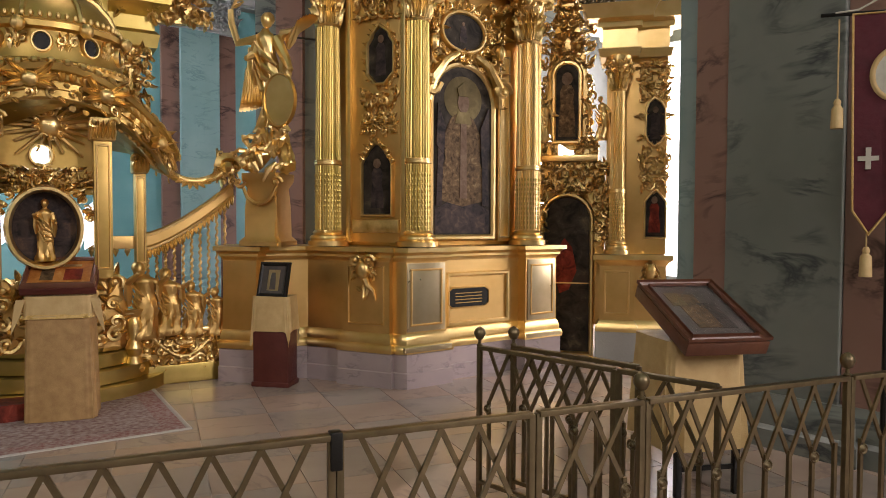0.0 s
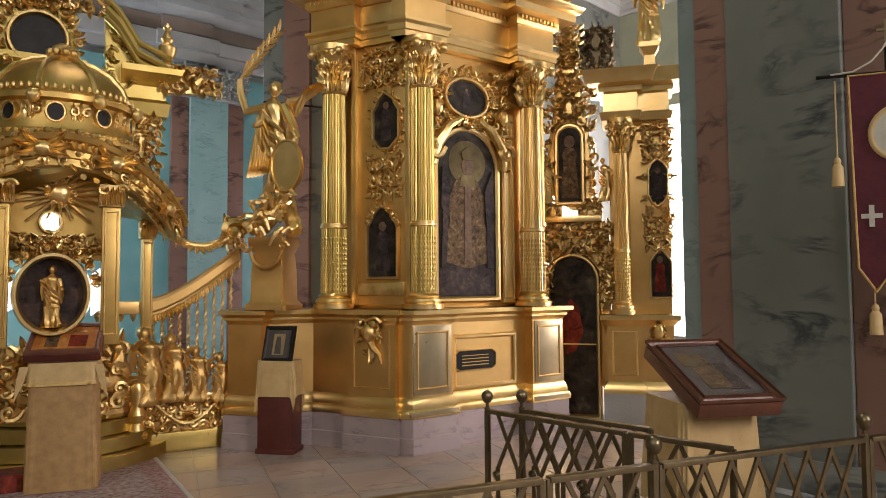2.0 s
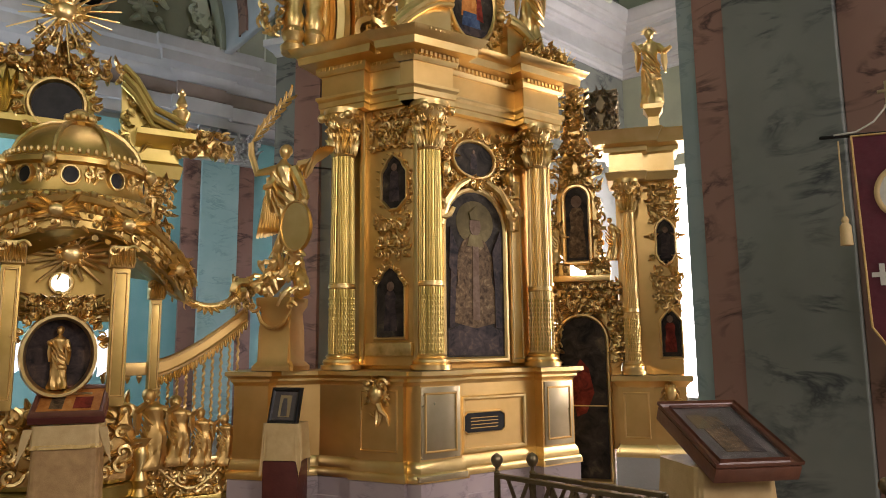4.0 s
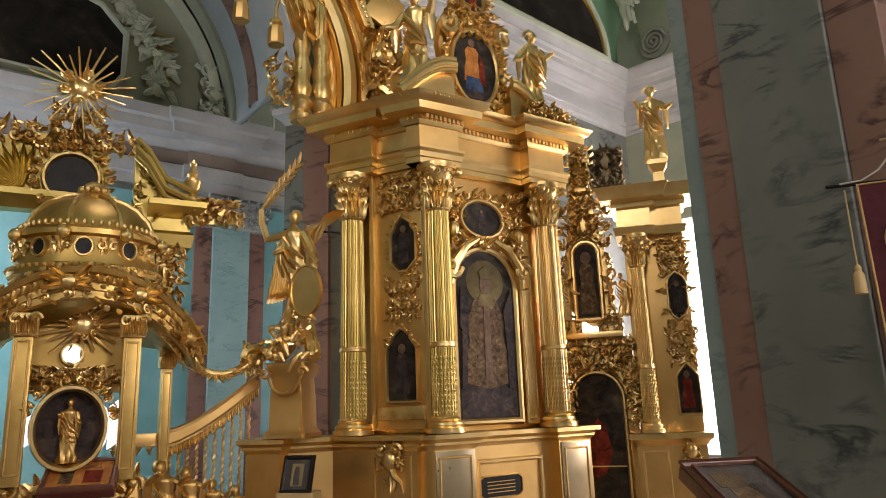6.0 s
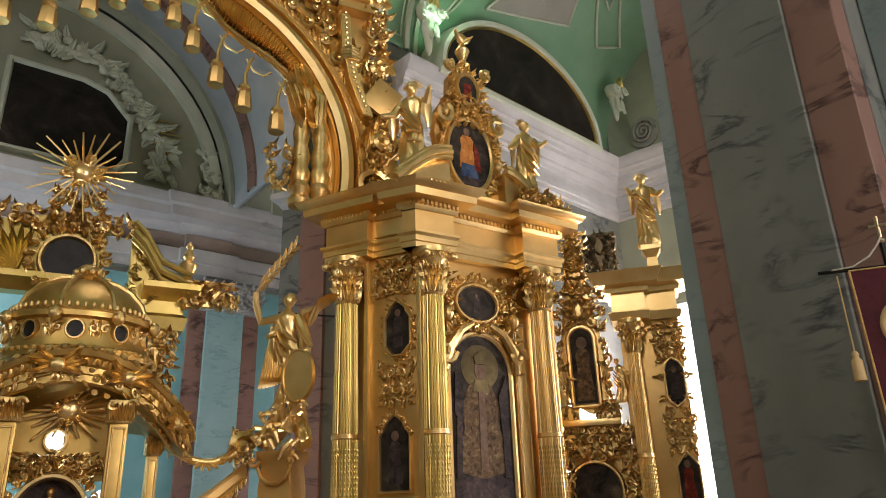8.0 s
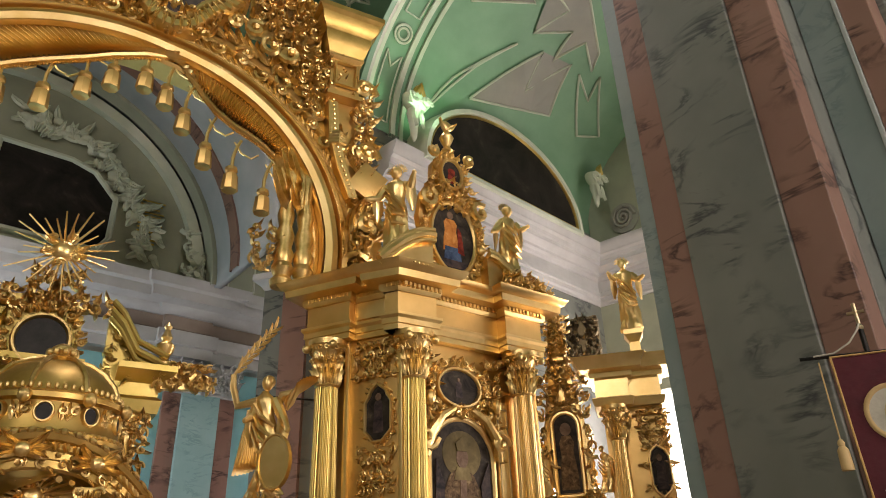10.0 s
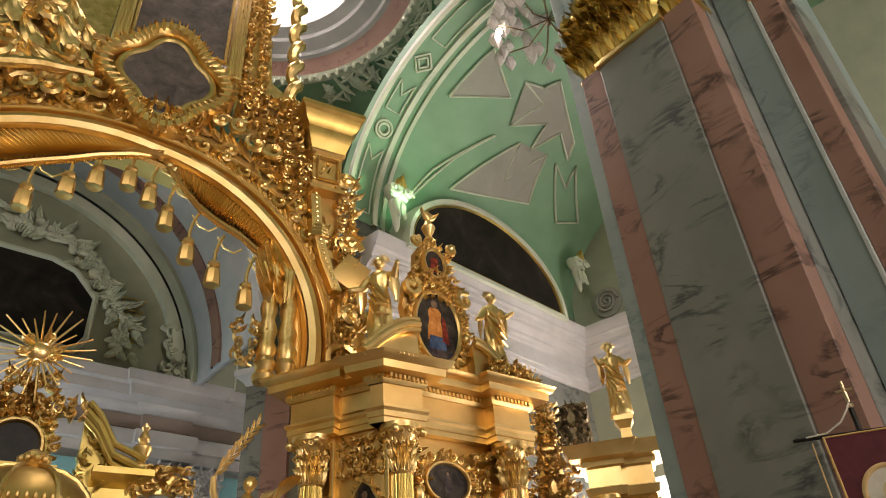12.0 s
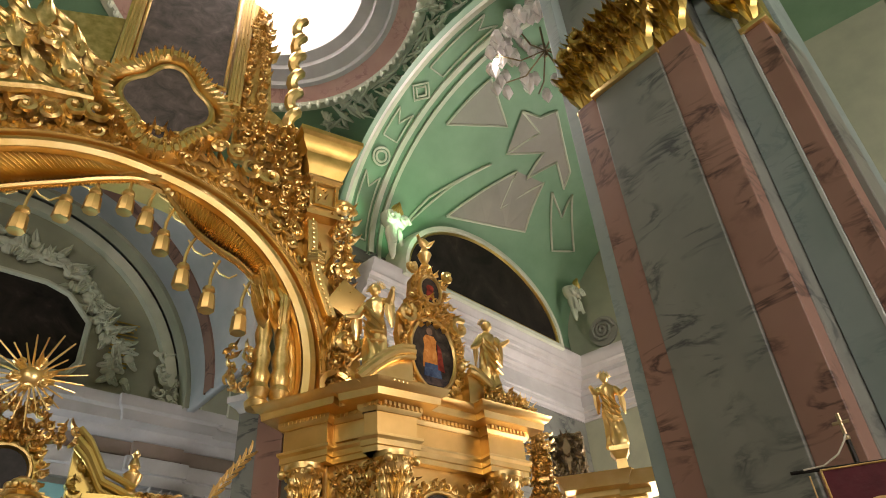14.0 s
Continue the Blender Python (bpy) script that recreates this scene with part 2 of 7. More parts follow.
def ball(bm, c, r, seg=8, rings=6):
    if isinstance(r, (int, float)):
        r = (r, r, r)
    top, low = bm.verts.new((c[0], c[1], c[2] + r[2])), bm.verts.new((c[0], c[1], c[2] - r[2]))
    rows = []
    for j in range(1, rings):
        p = math.pi * j / rings
        sp, cp = math.sin(p), math.cos(p)
        rows.append([bm.verts.new((c[0] + r[0] * sp * math.cos(2 * math.pi * i / seg), c[1] + r[1] * sp * math.sin(2 * math.pi * i / seg), c[2] + r[2] * cp)) for i in range(seg)])
    for i in range(seg):
        k = (i + 1) % seg
        bm.faces.new((top, rows[0][i], rows[0][k]))
        bm.faces.new((low, rows[-1][k], rows[-1][i]))
        for p, q in zip(rows, rows[1:]):
            bm.faces.new((p[i], q[i], q[k], p[k]))
    return bm


def moved(bm, n0, m):
    """Moves all points made after the first n0."""
    for v in list(bm.verts)[n0:]:
        v.co = m @ v.co


def sweep(bm, plan, profile, closed=False):
    """A moulding: closed profile of (outward, z) along a plan line; outward is to the right of its direction."""
    plan = [Vector(p) for p in plan]
    n = len(plan)
    rows = []
    for i, p in enumerate(plan):
        a = plan[i - 1] if (i > 0 or closed) else None
        b = plan[(i + 1) % n] if (i < n - 1 or closed) else None
        ds = [(q - r).normalized() for q, r in ((p, a), (b, p)) if q is not None and r is not None]
        ns = [Vector((d.y, -d.x)) for d in ds]
        mit = sum(ns, Vector((0, 0)))
        mit = mit / max(0.35, mit.dot(ns[0])) if len(ns) > 1 else ns[0]
        rows.append([bm.verts.new((p.x + mit.x * o, p.y + mit.y * o, z)) for o, z in profile])
    k = len(profile)
    pairs = list(zip(rows, rows[1:])) + ([(rows[-1], rows[0])] if closed else [])
    for p, q in pairs:
        for i in range(k):
            bm.faces.new((p[i], q[i], q[(i + 1) % k], p[(i + 1) % k]))
    if not closed:
        bm.faces.new(rows[0][::-1])
        bm.faces.new(rows[-1])
    bmesh.ops.recalc_face_normals(bm, faces=bm.faces[:])
    return bm


def plate(bm, outline, y0, y1):
    """A board of outline (x, z) between the depths y0 (front) and y1."""
    f = [bm.verts.new((x, y0, z)) for x, z in outline]
    b = [bm.verts.new((x, y1, z)) for x, z in outline]
    n = len(outline)
    bm.faces.new(f)
    bm.faces.new(b[::-1])
    for i in range(n):
        bm.faces.new((f[i], b[i], b[(i + 1) % n], f[(i + 1) % n]))
    bmesh.ops.recalc_face_normals(bm, faces=bm.faces[:])
    return bm


def ring_frame(bm, outline, width, y0, y1):
    """A frame of that width round an outline (x, z), from its line outwards."""
    n = len(outline)
    c = Vector((sum(p[0] for p in outline) / n, sum(p[1] for p in outline) / n))
    prof = [(0.0, y1), (0.0, y0 + 0.4 * (y1 - y0)), (width * 0.3, y0), (width * 0.7, y0), (width, y0 + 0.5 * (y1 - y0)), (width, y1)]
    rows = []
    for i, p in enumerate(outline):
        p = Vector(p)
        d1, d2 = (p - Vector(outline[i - 1])).normalized(), (Vector(outline[(i + 1) % n]) - p).normalized()
        d = d1 + d2
        d = d.normalized() if d.length > 1e-6 else d1
        o = Vector((d.y, -d.x))
        o = o if o.dot(p - c) > 0 else -o
        o = o / max(0.5, abs(o.dot(Vector((d1.y, -d1.x)))))
        rows.append([bm.verts.new((p.x + o.x * k, y, p.y + o.y * k)) for k, y in prof])
    for i in range(n):
        p, q = rows[i], rows[(i + 1) % n]
        for j in range(len(prof) - 1):
            bm.faces.new((p[j], q[j], q[j + 1], p[j + 1]))
    bmesh.ops.recalc_face_normals(bm, faces=bm.faces[:])
    return bm


def ellipse(cx, cz, rx, rz, n=32):
    return [(cx + rx * math.cos(2 * math.pi * i / n), cz + rz * math.sin(2 * math.pi * i / n)) for i in range(n)]


def arched(x0, x1, z0, z1, rise, n=14):
    """Outline of an upright panel with a round or low arched head; z1 is the crown."""
    c = (x0 + x1) / 2
    return [(x0, z0), (x1, z0)] + [(c + (x1 - x0) / 2 * math.cos(math.pi * i / n), z1 - rise + rise * math.sin(math.pi * i / n)) for i in range(n + 1)]


def curl(bm, c, r, turn, way, rad, y=0.0, rise=0.02, tail=1.6):
    """A carved scroll: a flat spiral of a tapering bar, with a tail, in the x z plane."""
    pts, rads = [], []
    n = 13
    for i in range(n):
        k = i / (n - 1)
        a = turn + way * (k * 2 * math.pi * 1.15)
        q = r * (tail - (tail - 0.22) * k ** 0.7)
        pts.append((c[0] + q * math.cos(a), y - rise * (0.3 + 0.7 * k), c[1] + q * math.sin(a)))
        rads.append(rad * (0.45 + 0.75 * math.sin(math.pi * min(1, 0.25 + 0.75 * k))))
    tube(bm, pts, rads, 5)
    ball(bm, (c[0], y - rise, c[1]), rad * 1.4, 6, 4)


def leaf(bm, base, ang, length, width, y=0.0, rise=0.03, m=None):
    """A carved leaf lying on the x z plane, its tip curling forward."""
    d = Vector((math.cos(ang), math.sin(ang)))
    s = Vector((-d.y, d.x))
    vs = []
    for k, w, h in ((0.0, 0.35, 0.2), (0.3, 1.0, 0.8), (0.65, 0.8, 1.0), (0.9, 0.4, 1.5), (1.0, 0.1, 1.9)):
        p = Vector(base) + d * length * k
        row = []
        for side, lift in ((-1, 0.2), (-0.45, 0.85), (0, 0.5), (0.45, 0.85), (1, 0.2)):
            q = p + s * side * w * width / 2
            row.append(bm.verts.new((q.x, y - rise * h * lift, q.y)))
        vs.append(row)
    for p, q in zip(vs, vs[1:]):
        for i in range(4):
            bm.faces.new((p[i], p[i + 1], q[i + 1], q[i]))


def carve(bm, x0, x1, z0, z1, seed, step=0.09, y=0.0, rise=0.03, hole=None, fat=1.0):
    """Acanthus carving, mirrored about the middle, over a field; hole(x, z) keeps a part clear."""
    rnd = random.Random(seed)
    c, h = (x0 + x1) / 2, (x1 - x0) / 2
    nz, nx = max(1, round((z1 - z0) / step)), max(1, round(h / step))
    for i in range(nz):
        for j in range(nx):
            dx = (j + 0.5 + rnd.uniform(-0.25, 0.25)) * h / nx
            z = z0 + (i + 0.5 + rnd.uniform(-0.25, 0.25)) * (z1 - z0) / nz
            if hole and (hole(c + dx, z)):
                continue
            r, a, w, ln = step * rnd.uniform(0.28, 0.45), rnd.uniform(0, 6.28), rnd.choice((-1, 1)), rnd.uniform(0.7, 1.3)
            for sgn in (1, -1):
                aa = a if sgn > 0 else math.pi - a
                curl(bm, (c + sgn * dx, z), r, aa, w * sgn, step * 0.13 * fat, y, rise)
                leaf(bm, (c + sgn * dx, z), aa + 2.2 * sgn, step * ln, step * 0.5, y, rise * 1.2)
                leaf(bm, (c + sgn * dx, z), aa - 1.2 * sgn, step * ln * 0.8, step * 0.42, y, rise)
    return bm


def border(bm, outline, step, seed, y=0.0, rise=0.03, size=1.0, closed=True):
    """Leaves and scrolls set along an outline, pointing outwards."""
    rnd = random.Random(seed)
    n = len(outline)
    c = Vector((sum(p[0] for p in outline) / n, sum(p[1] for p in outline) / n))
    acc = 0.0
    for i in range(n if closed else n - 1):
        p, q = Vector(outline[i]), Vector(outline[(i + 1) % n])
        ln = (q - p).length
        if ln < 1e-6:
            continue
        while acc < ln:
            s = p + (q - p) * (acc / ln)
            d = (q - p) / ln
            o = Vector((d.y, -d.x))
            o = o if o.dot(s - c) > 0 else -o
            a = math.atan2(o.y, o.x)
            leaf(bm, s, a + rnd.uniform(-0.7, 0.7), step * 1.3 * size, step * 0.8 * size, y, rise)
            curl(bm, s + o * step * 0.6 * size, step * 0.34 * size, a + 2, rnd.choice((-1, 1)), step * 0.12 * size, y, rise)
            acc += step
        acc -= ln
    return bm


def statue_mesh(h, seed, halo=0.0, pose_arms=((0.9, -0.3), (0.9, 0.4)), wings=False, lean=0.0, stride=0.0, slim=0.86, head=1.0):
    """A robed carved figure in one mesh, standing at the origin, facing -y."""
    rnd = random.Random(seed)
    bm = bmesh.new()
    prof = [(0.0, .135), (.04, .15), (.12, .135), (.25, .125), (.38, .122), (.48, .118), (.56, .10), (.62, .088), (.70, .105), (.77, .118), (.81, .10), (.835, .05), (.86, .036)]
    ph = [rnd.uniform(0, 6.28) for _ in range(5)]
    seg, rows = 28, []
    for k in range(31):
        z = 0.86 * k / 30
        for (z0, r0), (z1, r1) in zip(prof, prof[1:]):
            if z0 <= z <= z1:
                r = r0 + (r1 - r0) * (z - z0) / (z1 - z0)
                break
        fold = 0.16 * max(0.0, 1 - z / 0.8)
        row = []
        for i in range(seg):
            a = 2 * math.pi * i / seg
            q = r * slim * (1 + fold * math.sin(7 * a + ph[0] + 5 * z) + fold * 0.6 * math.sin(4 * a + ph[1] - 9 * z) + 0.05 * math.sin(11 * a + 24 * z + ph[2]))
            row.append(bm.verts.new(((q * math.cos(a) * 1.05 + lean * z * (1 - z) * 1.2 + stride * 0.05 * math.sin(6 * z)) * h, q * math.sin(a) * 0.8 * h, z * h)))
        rows.append(row)
    for p, q in zip(rows, rows[1:]):
        for i in range(seg):
            bm.faces.new((p[i], p[(i + 1) % seg], q[(i + 1) % seg], q[i]))
    bm.faces.new(rows[0][::-1])
    ball(bm, (0, -0.012 * h * head, 0.925 * h), (0.05 * h * head, 0.058 * h * head, 0.068 * h * head), 12, 9)
    ball(bm, (0, 0.012 * h * head, 0.945 * h), (0.06 * h * head, 0.058 * h * head, 0.06 * h * head), 10, 7)
    for sgn, (out, up) in zip((-1, 1), pose_arms):
        s = Vector((sgn * 0.105 * slim * h, 0, 0.775 * h))
        e = s + Vector((sgn * 0.10 * out * h, -0.03 * h, -0.11 * h + 0.1 * up * h))
        w = e + Vector((sgn * 0.09 * out * h, -0.09 * h, 0.17 * up * h))
        tube(bm, [s, (s + e) / 2, e, (e + w) / 2, w], [0.045 * h, 0.05 * h, 0.045 * h, 0.035 * h, 0.022 * h], 8)
        ball(bm, w, 0.026 * h, 6, 5)
        tube(bm, [e, e + Vector((0, 0.01 * h, -0.12 * h)), e + Vector((sgn * 0.01 * h, 0.02 * h, -0.26 * h))], [0.05 * h, 0.06 * h, 0.015 * h], 7, 0.5)
    for k in range(4):
        a = rnd.uniform(-1, 1)
        tube(bm, [(-0.1 * h, -0.05 * h, (0.74 - 0.08 * k) * h), (0.0, -0.105 * h, (0.62 - 0.1 * k) * h), (0.11 * h, -0.06 * h, (0.5 - 0.06 * k + 0.03 * a) * h)], [0.012 * h, 0.024 * h, 0.012 * h], 6)
    if halo:
        for i in range(15):
            a = math.pi * (0.02 + 0.96 * i / 14)
            d = Vector((math.cos(a), 0.0, math.sin(a)))
            c = Vector((0, 0.03 * h, 0.95 * h))
            tube(bm, [c + d * 0.06 * h, c + d * halo * h], [0.009 * h, 0.004 * h], 4)
    if wings:
        for sgn in (-1, 1):
            for i in range(9):
                k = i / 8
                root = Vector((sgn * 0.05 * h, 0.08 * h, (0.76 - 0.07 * k) * h))
                a = radians(50 - 120 * k) if sgn > 0 else radians(30 - 120 * k)
                ln = h * (0.42 - 0.10 * abs(k - 0.5))
                tip = root + Vector((sgn * math.cos(a) * ln, 0.12 * h, math.sin(a) * ln))
                tube(bm, [root, root.lerp(tip, 0.4), root.lerp(tip, 0.8), tip], [0.03 * h, 0.045 * h, 0.035 * h, 0.006 * h], 6, 0.35)
    return bm


def statue(name, label, at, h, seed, rz=0.0, material=None, category="statue", **kw):
    o = part(name, statue_mesh(h, seed, **kw), material or GOLD, None, "", True, pose(*at, 0, 0, rz))
    return tagged(o, label, category)


# ---- frames of the plan: x along a face, y into it, z up ----
def face_frame(a, b):
    return pose(a[0], a[1], 0, 0, 0, math.degrees(math.atan2(b[1] - a[1], b[0] - a[0])))


FL = face_frame((-1.50, 7.60), (-0.39, 7.09))
FR = face_frame((-0.39, 7.09), (1.08, 8.15))
FD = face_frame((1.30, 9.00), (2.25, 8.75))
FG = face_frame((-3.20, 7.12), (-2.30, 7.65)) @ pose(1.0445, 0, 0)
FA = face_frame((-4.82, 6.02), (-1.30, 7.90)) @ pose(3.99, 0, 0)
WL = face_frame((-8.14, 11.04), (-4.05, 14.40)) @ pose(5.29, 0, 0)
WA = face_frame((1.37, 12.03), (3.56, 14.15))
WB = face_frame((3.56, 14.15), (6.10, 12.05))


def world_xy(fm, pts):
    return [tuple((fm @ Vector((x, y, 0))).xy) for x, y in pts]


# ---- setting ----
# floor: marble tiles laid along the fence
floor = part("floor", slab(-16, 16, -12, 20, -0.3, -0.006, 0), FLOOR_JOINT, None, "", False)
tagged(floor, "pink and grey marble tiled church floor, polished", "floor", kind="structure")


def wall_piece(name, m, x0, x1, z0, z1, material, label, y0=0.0, y1=0.4):
    o = part(name, slab(x0, x1, y0, y1, z0, z1, 0), material, None, "", False, m)
    return tagged(o, label, "wall", kind="structure")


# wall behind the royal doors
wall_left = wall_piece("wall_north", WL, -9.0, 0.6, 0.0, 6.0, TEAL_PAINT, "turquoise painted church wall behind the gilded screen")
wall_left_top = wall_piece("wall_north_upper", WL, -9.0, 0.6, 7.55, 16.0, OLIVE_PAINT, "olive green upper wall with white stucco reliefs", 0.02, 0.4)
CORN = [(-0.3, 0.0), (0.05, 0.0), (0.08, 0.12), (0.18, 0.14), (0.18, 0.34), (0.24, 0.36), (0.24, 0.62), (0.10, 0.66), (0.10, 0.95), (0.22, 1.0),
        (0.30, 1.10), (0.55, 1.14), (0.58, 1.32), (0.66, 1.36), (0.70, 1.55), (-0.3, 1.55)]
bm = sweep(bmesh.new(), [(-9.0, 0.3), (-1.75, 0.3), (-1.75, 0.18), (-1.0, 0.18), (-1.0, 0.3), (0.3, 0.3)], [(o, z * 1.06 + 6.04) for o, z in CORN])
tagged(part("trim_north_cornice", bm, WHITE_PLASTER, None, "", True, WL), "white moulded plaster cornice along the church wall", "cornice", kind="structure")
NORTH_PLAN = [(-9.0, 0.3), (-1.75, 0.3), (-1.75, 0.18), (-1.0, 0.18), (-1.0, 0.3), (0.3, 0.3)]
bm = sweep(bmesh.new(), NORTH_PLAN, [(0.08, 6.755), (0.125, 6.755), (0.125, 7.03), (0.08, 7.03)])
tagged(part("trim_north_frieze", bm, BEIGE_PAINT, None, "", True, WL), "beige painted frieze within the white cornice", "frieze", kind="structure")
for x0, x1, mat, nm, lb in ((-1.72, -1.38, PINK_MARBLE, "pilaster_strip", "pink veined marble strip on the turquoise wall"),
                            (-1.38, -0.62, TEAL_MARBLE, "pilaster", "pale turquoise veined marble pilaster"),
                            (-0.62, -0.26, PINK_MARBLE, "pilaster_strip", "pink veined marble strip on the turquoise wall")):
    y = -0.16 if nm == "pilaster" else -0.08
    tagged(part(nm, slab(x0, x1, y, 0.02, 0.0, 5.45, 0.01), mat, None, "", False, WL), lb, "pilaster", kind="structure")
bm = bmesh.new()
box(bm, -1.75, -0.25, -0.2, 0.05, 5.42, 6.02)
carve(bm, -1.75, -0.25, 5.45, 6.0, 5, 0.16, -0.2, 0.09)
tagged(part("pilaster_capital", bm, WHITE_PLASTER, None, "", True, WL), "pale carved pilaster capital under the white cornice", "capital", kind="structure")

# wall above and behind the screen, with the dark lunette painting
CORN_FINE = [(-0.3, 0.0), (0.04, 0.0), (0.04, 0.06), (0.09, 0.10), (0.09, 0.20), (0.14, 0.22), (0.14, 0.32), (0.05, 0.36), (0.05, 0.62), (0.11, 0.64), (0.14, 0.70), (0.22, 0.73), (0.22, 0.80),
             (0.30, 0.86), (0.42, 0.90), (0.42, 1.00), (0.47, 1.02), (0.50, 1.10), (0.58, 1.14), (0.58, 1.20), (0.64, 1.26), (0.68, 1.36), (0.68, 1.42), (-0.3, 1.46)]
wall_a = wall_piece("wall_east", WA, -3.6, 0.5, 0.0, 9.0, GREY_MARBLE, "grey church wall with white cornice above the screen")
wall_piece("wall_east_side", WA, 1.75, 3.1, 0.0, 9.0, GREY_MARBLE, "grey church wall beside the sunlit window")
wall_piece("wall_east_sill", WA, 0.5, 1.75, 0.0, 1.3, GREY_MARBLE, "grey church wall under the sunlit window")
wall_piece("wall_east_head", WA, 0.5, 1.75, 3.4, 9.0, GREY_MARBLE, "grey church wall over the sunlit window")
win3 = thing("window_3", "sunlit window glaring behind the side door carvings", "window", WA, kind="structure")
part("pane", slab(0.5, 1.75, 0.2, 0.23, 1.3, 3.4, 0), SUNLIT_PANE, win3, "glaring sunlit pane", False)
part("window_bar", slab(1.09, 1.14, 0.12, 0.2, 1.3, 3.4, 0.005), WHITE_PLASTER, win3)
bm = sweep(bmesh.new(), [(-3.2, 0.0), (3.02, 0.0)], [(o * 0.7, z * 0.9 + 7.22) for o, z in CORN_FINE])
tagged(part("trim_east_cornice", bm, WHITE_PLASTER, None, "", True, WA), "white moulded plaster cornice under the lunette", "cornice", kind="structure")
wall_b_low = wall_piece("wall_south", WB, 0.0, 9.0, 0.0, 0.7, GREY_MARBLE, "grey marble church wall beneath the window")
wall_piece("wall_south_upper", WB, 0.0, 9.0, 5.2, 16.0, OLIVE_PAINT, "green painted wall over the tall window")
wall_piece("wall_south_pier", WB, 0.0, 0.5, 0.7, 5.2, GREY_MARBLE, "grey marble strip beside the tall window")
wall_piece("wall_south_pier", WB, 7.6, 9.0, 0.7, 5.2, GREY_MARBLE, "grey marble wall beside the tall window")
wall_piece("wall_south_pier", WB, 3.0, 5.4, 0.7, 5.2, GREY_MARBLE, "grey marble wall beside the tall window")
bm = sweep(bmesh.new(), [(0.0, 0.0), (8.9, 0.0)], [(o * 0.7, z * 0.9 + 7.22) for o, z in CORN_FINE])
tagged(part("trim_south_cornice", bm, WHITE_PLASTER, None, "", True, WB), "white moulded plaster cornice round the corner", "cornice", kind="structure")
win = thing("window_1", "tall bright church window with white frame", "window", WB, kind="structure")
pane = part("pane", slab(0.5, 3.0, 0.25, 0.28, 0.7, 5.2, 0), DAYLIGHT, win, "glaring daylight pane", False)
pane.visible_shadow = False
for x in (0.5, 1.3, 2.1, 2.9):
    part("window_bar", slab(x, x + 0.06, 0.18, 0.25, 0.7, 5.2, 0.005), WHITE_PLASTER, win)

win2 = thing("window_2", "tall bright church window beyond the pier", "window", WB, kind="structure")
pane = part("pane", slab(5.4, 7.6, 0.25, 0.28, 0.7, 5.2, 0), DAYLIGHT, win2, "glaring daylight pane", False)
pane.visible_shadow = False
for x in (5.4, 6.1, 6.8, 7.54):
    part("window_bar", slab(x, x + 0.06, 0.18, 0.25, 0.7, 5.2, 0.005), WHITE_PLASTER, win2)

# closing walls round the nave, added to shut out light from outside
for nm, a, b in (("wall_west", (15, -11.5), (-15, -11.5)), ("wall_nave", (-14.5, -12), (-14.5, 19)), ("wall_aisle", (14.5, 8.2), (14.5, -12)), ("wall_aisle_end", (10.2, 8.6), (14.9, 8.4)),
                 ("wall_apse", (-14.5, 19), (0.6, 19)), ("wall_apse_end", (0.5, 19.3), (3.5, 14.3))):
    wall_piece(nm, face_frame(a, b), 0.0, math.hypot(b[0] - a[0], b[1] - a[1]), 0.0, 16.0, OLIVE_PAINT, "plain pale green wall added to close the church")

# ---- near pier ----
PIER = face_frame((2.27, 5.69), (2.76, 5.10))
pier = thing("wall_pier", "massive church pier faced with grey and pink marble", "pier", PIER, kind="structure")
ZC = 8.0
part("core", slab(-0.42, 1.30, 0.30, 2.4, 0.0, 12.5, 0.01), GREY_MARBLE, pier, "", False)
part("core", slab(1.302, 1.80, 0.66, 2.4, 0.0, 12.5, 0.01), GREY_MARBLE, pier, "", False)
part("pilaster", slab(0.036, 0.918, 0.0, 0.31, 0.0, ZC, 0.012), GREY_MARBLE, pier, "grey veined marble pilaster", False)
part("strip", slab(-0.263, 0.034, 0.035, 0.305, 0.0, ZC, 0.012), PINK_MARBLE, pier, "pink veined marble strip", False)
part("strip", slab(0.92, 1.285, 0.035, 0.305, 0.0, ZC, 0.012), PINK_MARBLE, pier, "pink veined marble strip", False)
part("return", slab(-0.445, -0.266, 0.08, 0.6, 0.0, 12.0, 0.012), RETURN_MARBLE, pier, "grey-blue marble return", False)
part("return", slab(1.304, 1.66, 0.62, 0.67, 0.0, 12.0, 0.012), RETURN_MARBLE, pier, "blue-grey marble return", False)
part("return", slab(1.63, 1.67, 0.58, 0.625, 0.0, 9.0, 0.008), SILVERED_STONE, pier, "pale polished marble edge", False)
part("strip", slab(1.672, 1.90, 0.60, 0.95, 0.0, ZC, 0.012), PINK_MARBLE, pier, "pink veined marble strip", False)
part("strip", slab(1.80, 1.96, 0.952, 1.5, 0.0, ZC, 0.012), GREY_MARBLE, pier, "dark grey marble strip", False)
part("return", slab(1.80, 1.90, 1.502, 2.3, 0.0, 12.0, 0.012), RETURN_MARBLE, pier, "blue-grey marble return", False)
bm = sweep(bmesh.new(), [(-0.5, 0.55), (-0.5, 0.061), (-0.02, 0.06), (-0.02, -0.02), (0.99, -0.02), (0.99, 0.04), (1.32, 0.04), (1.32, 0.6), (1.92, 0.6)],
           [(-0.15, 0.0), (0.10, 0.0), (0.10, 0.14), (0.06, 0.17), (0.06, 0.30), (0.03, 0.34), (0.01, 0.4), (-0.15, 0.4)])
part("base", bm, GREY_MARBLE, pier, "stepped grey stone base")
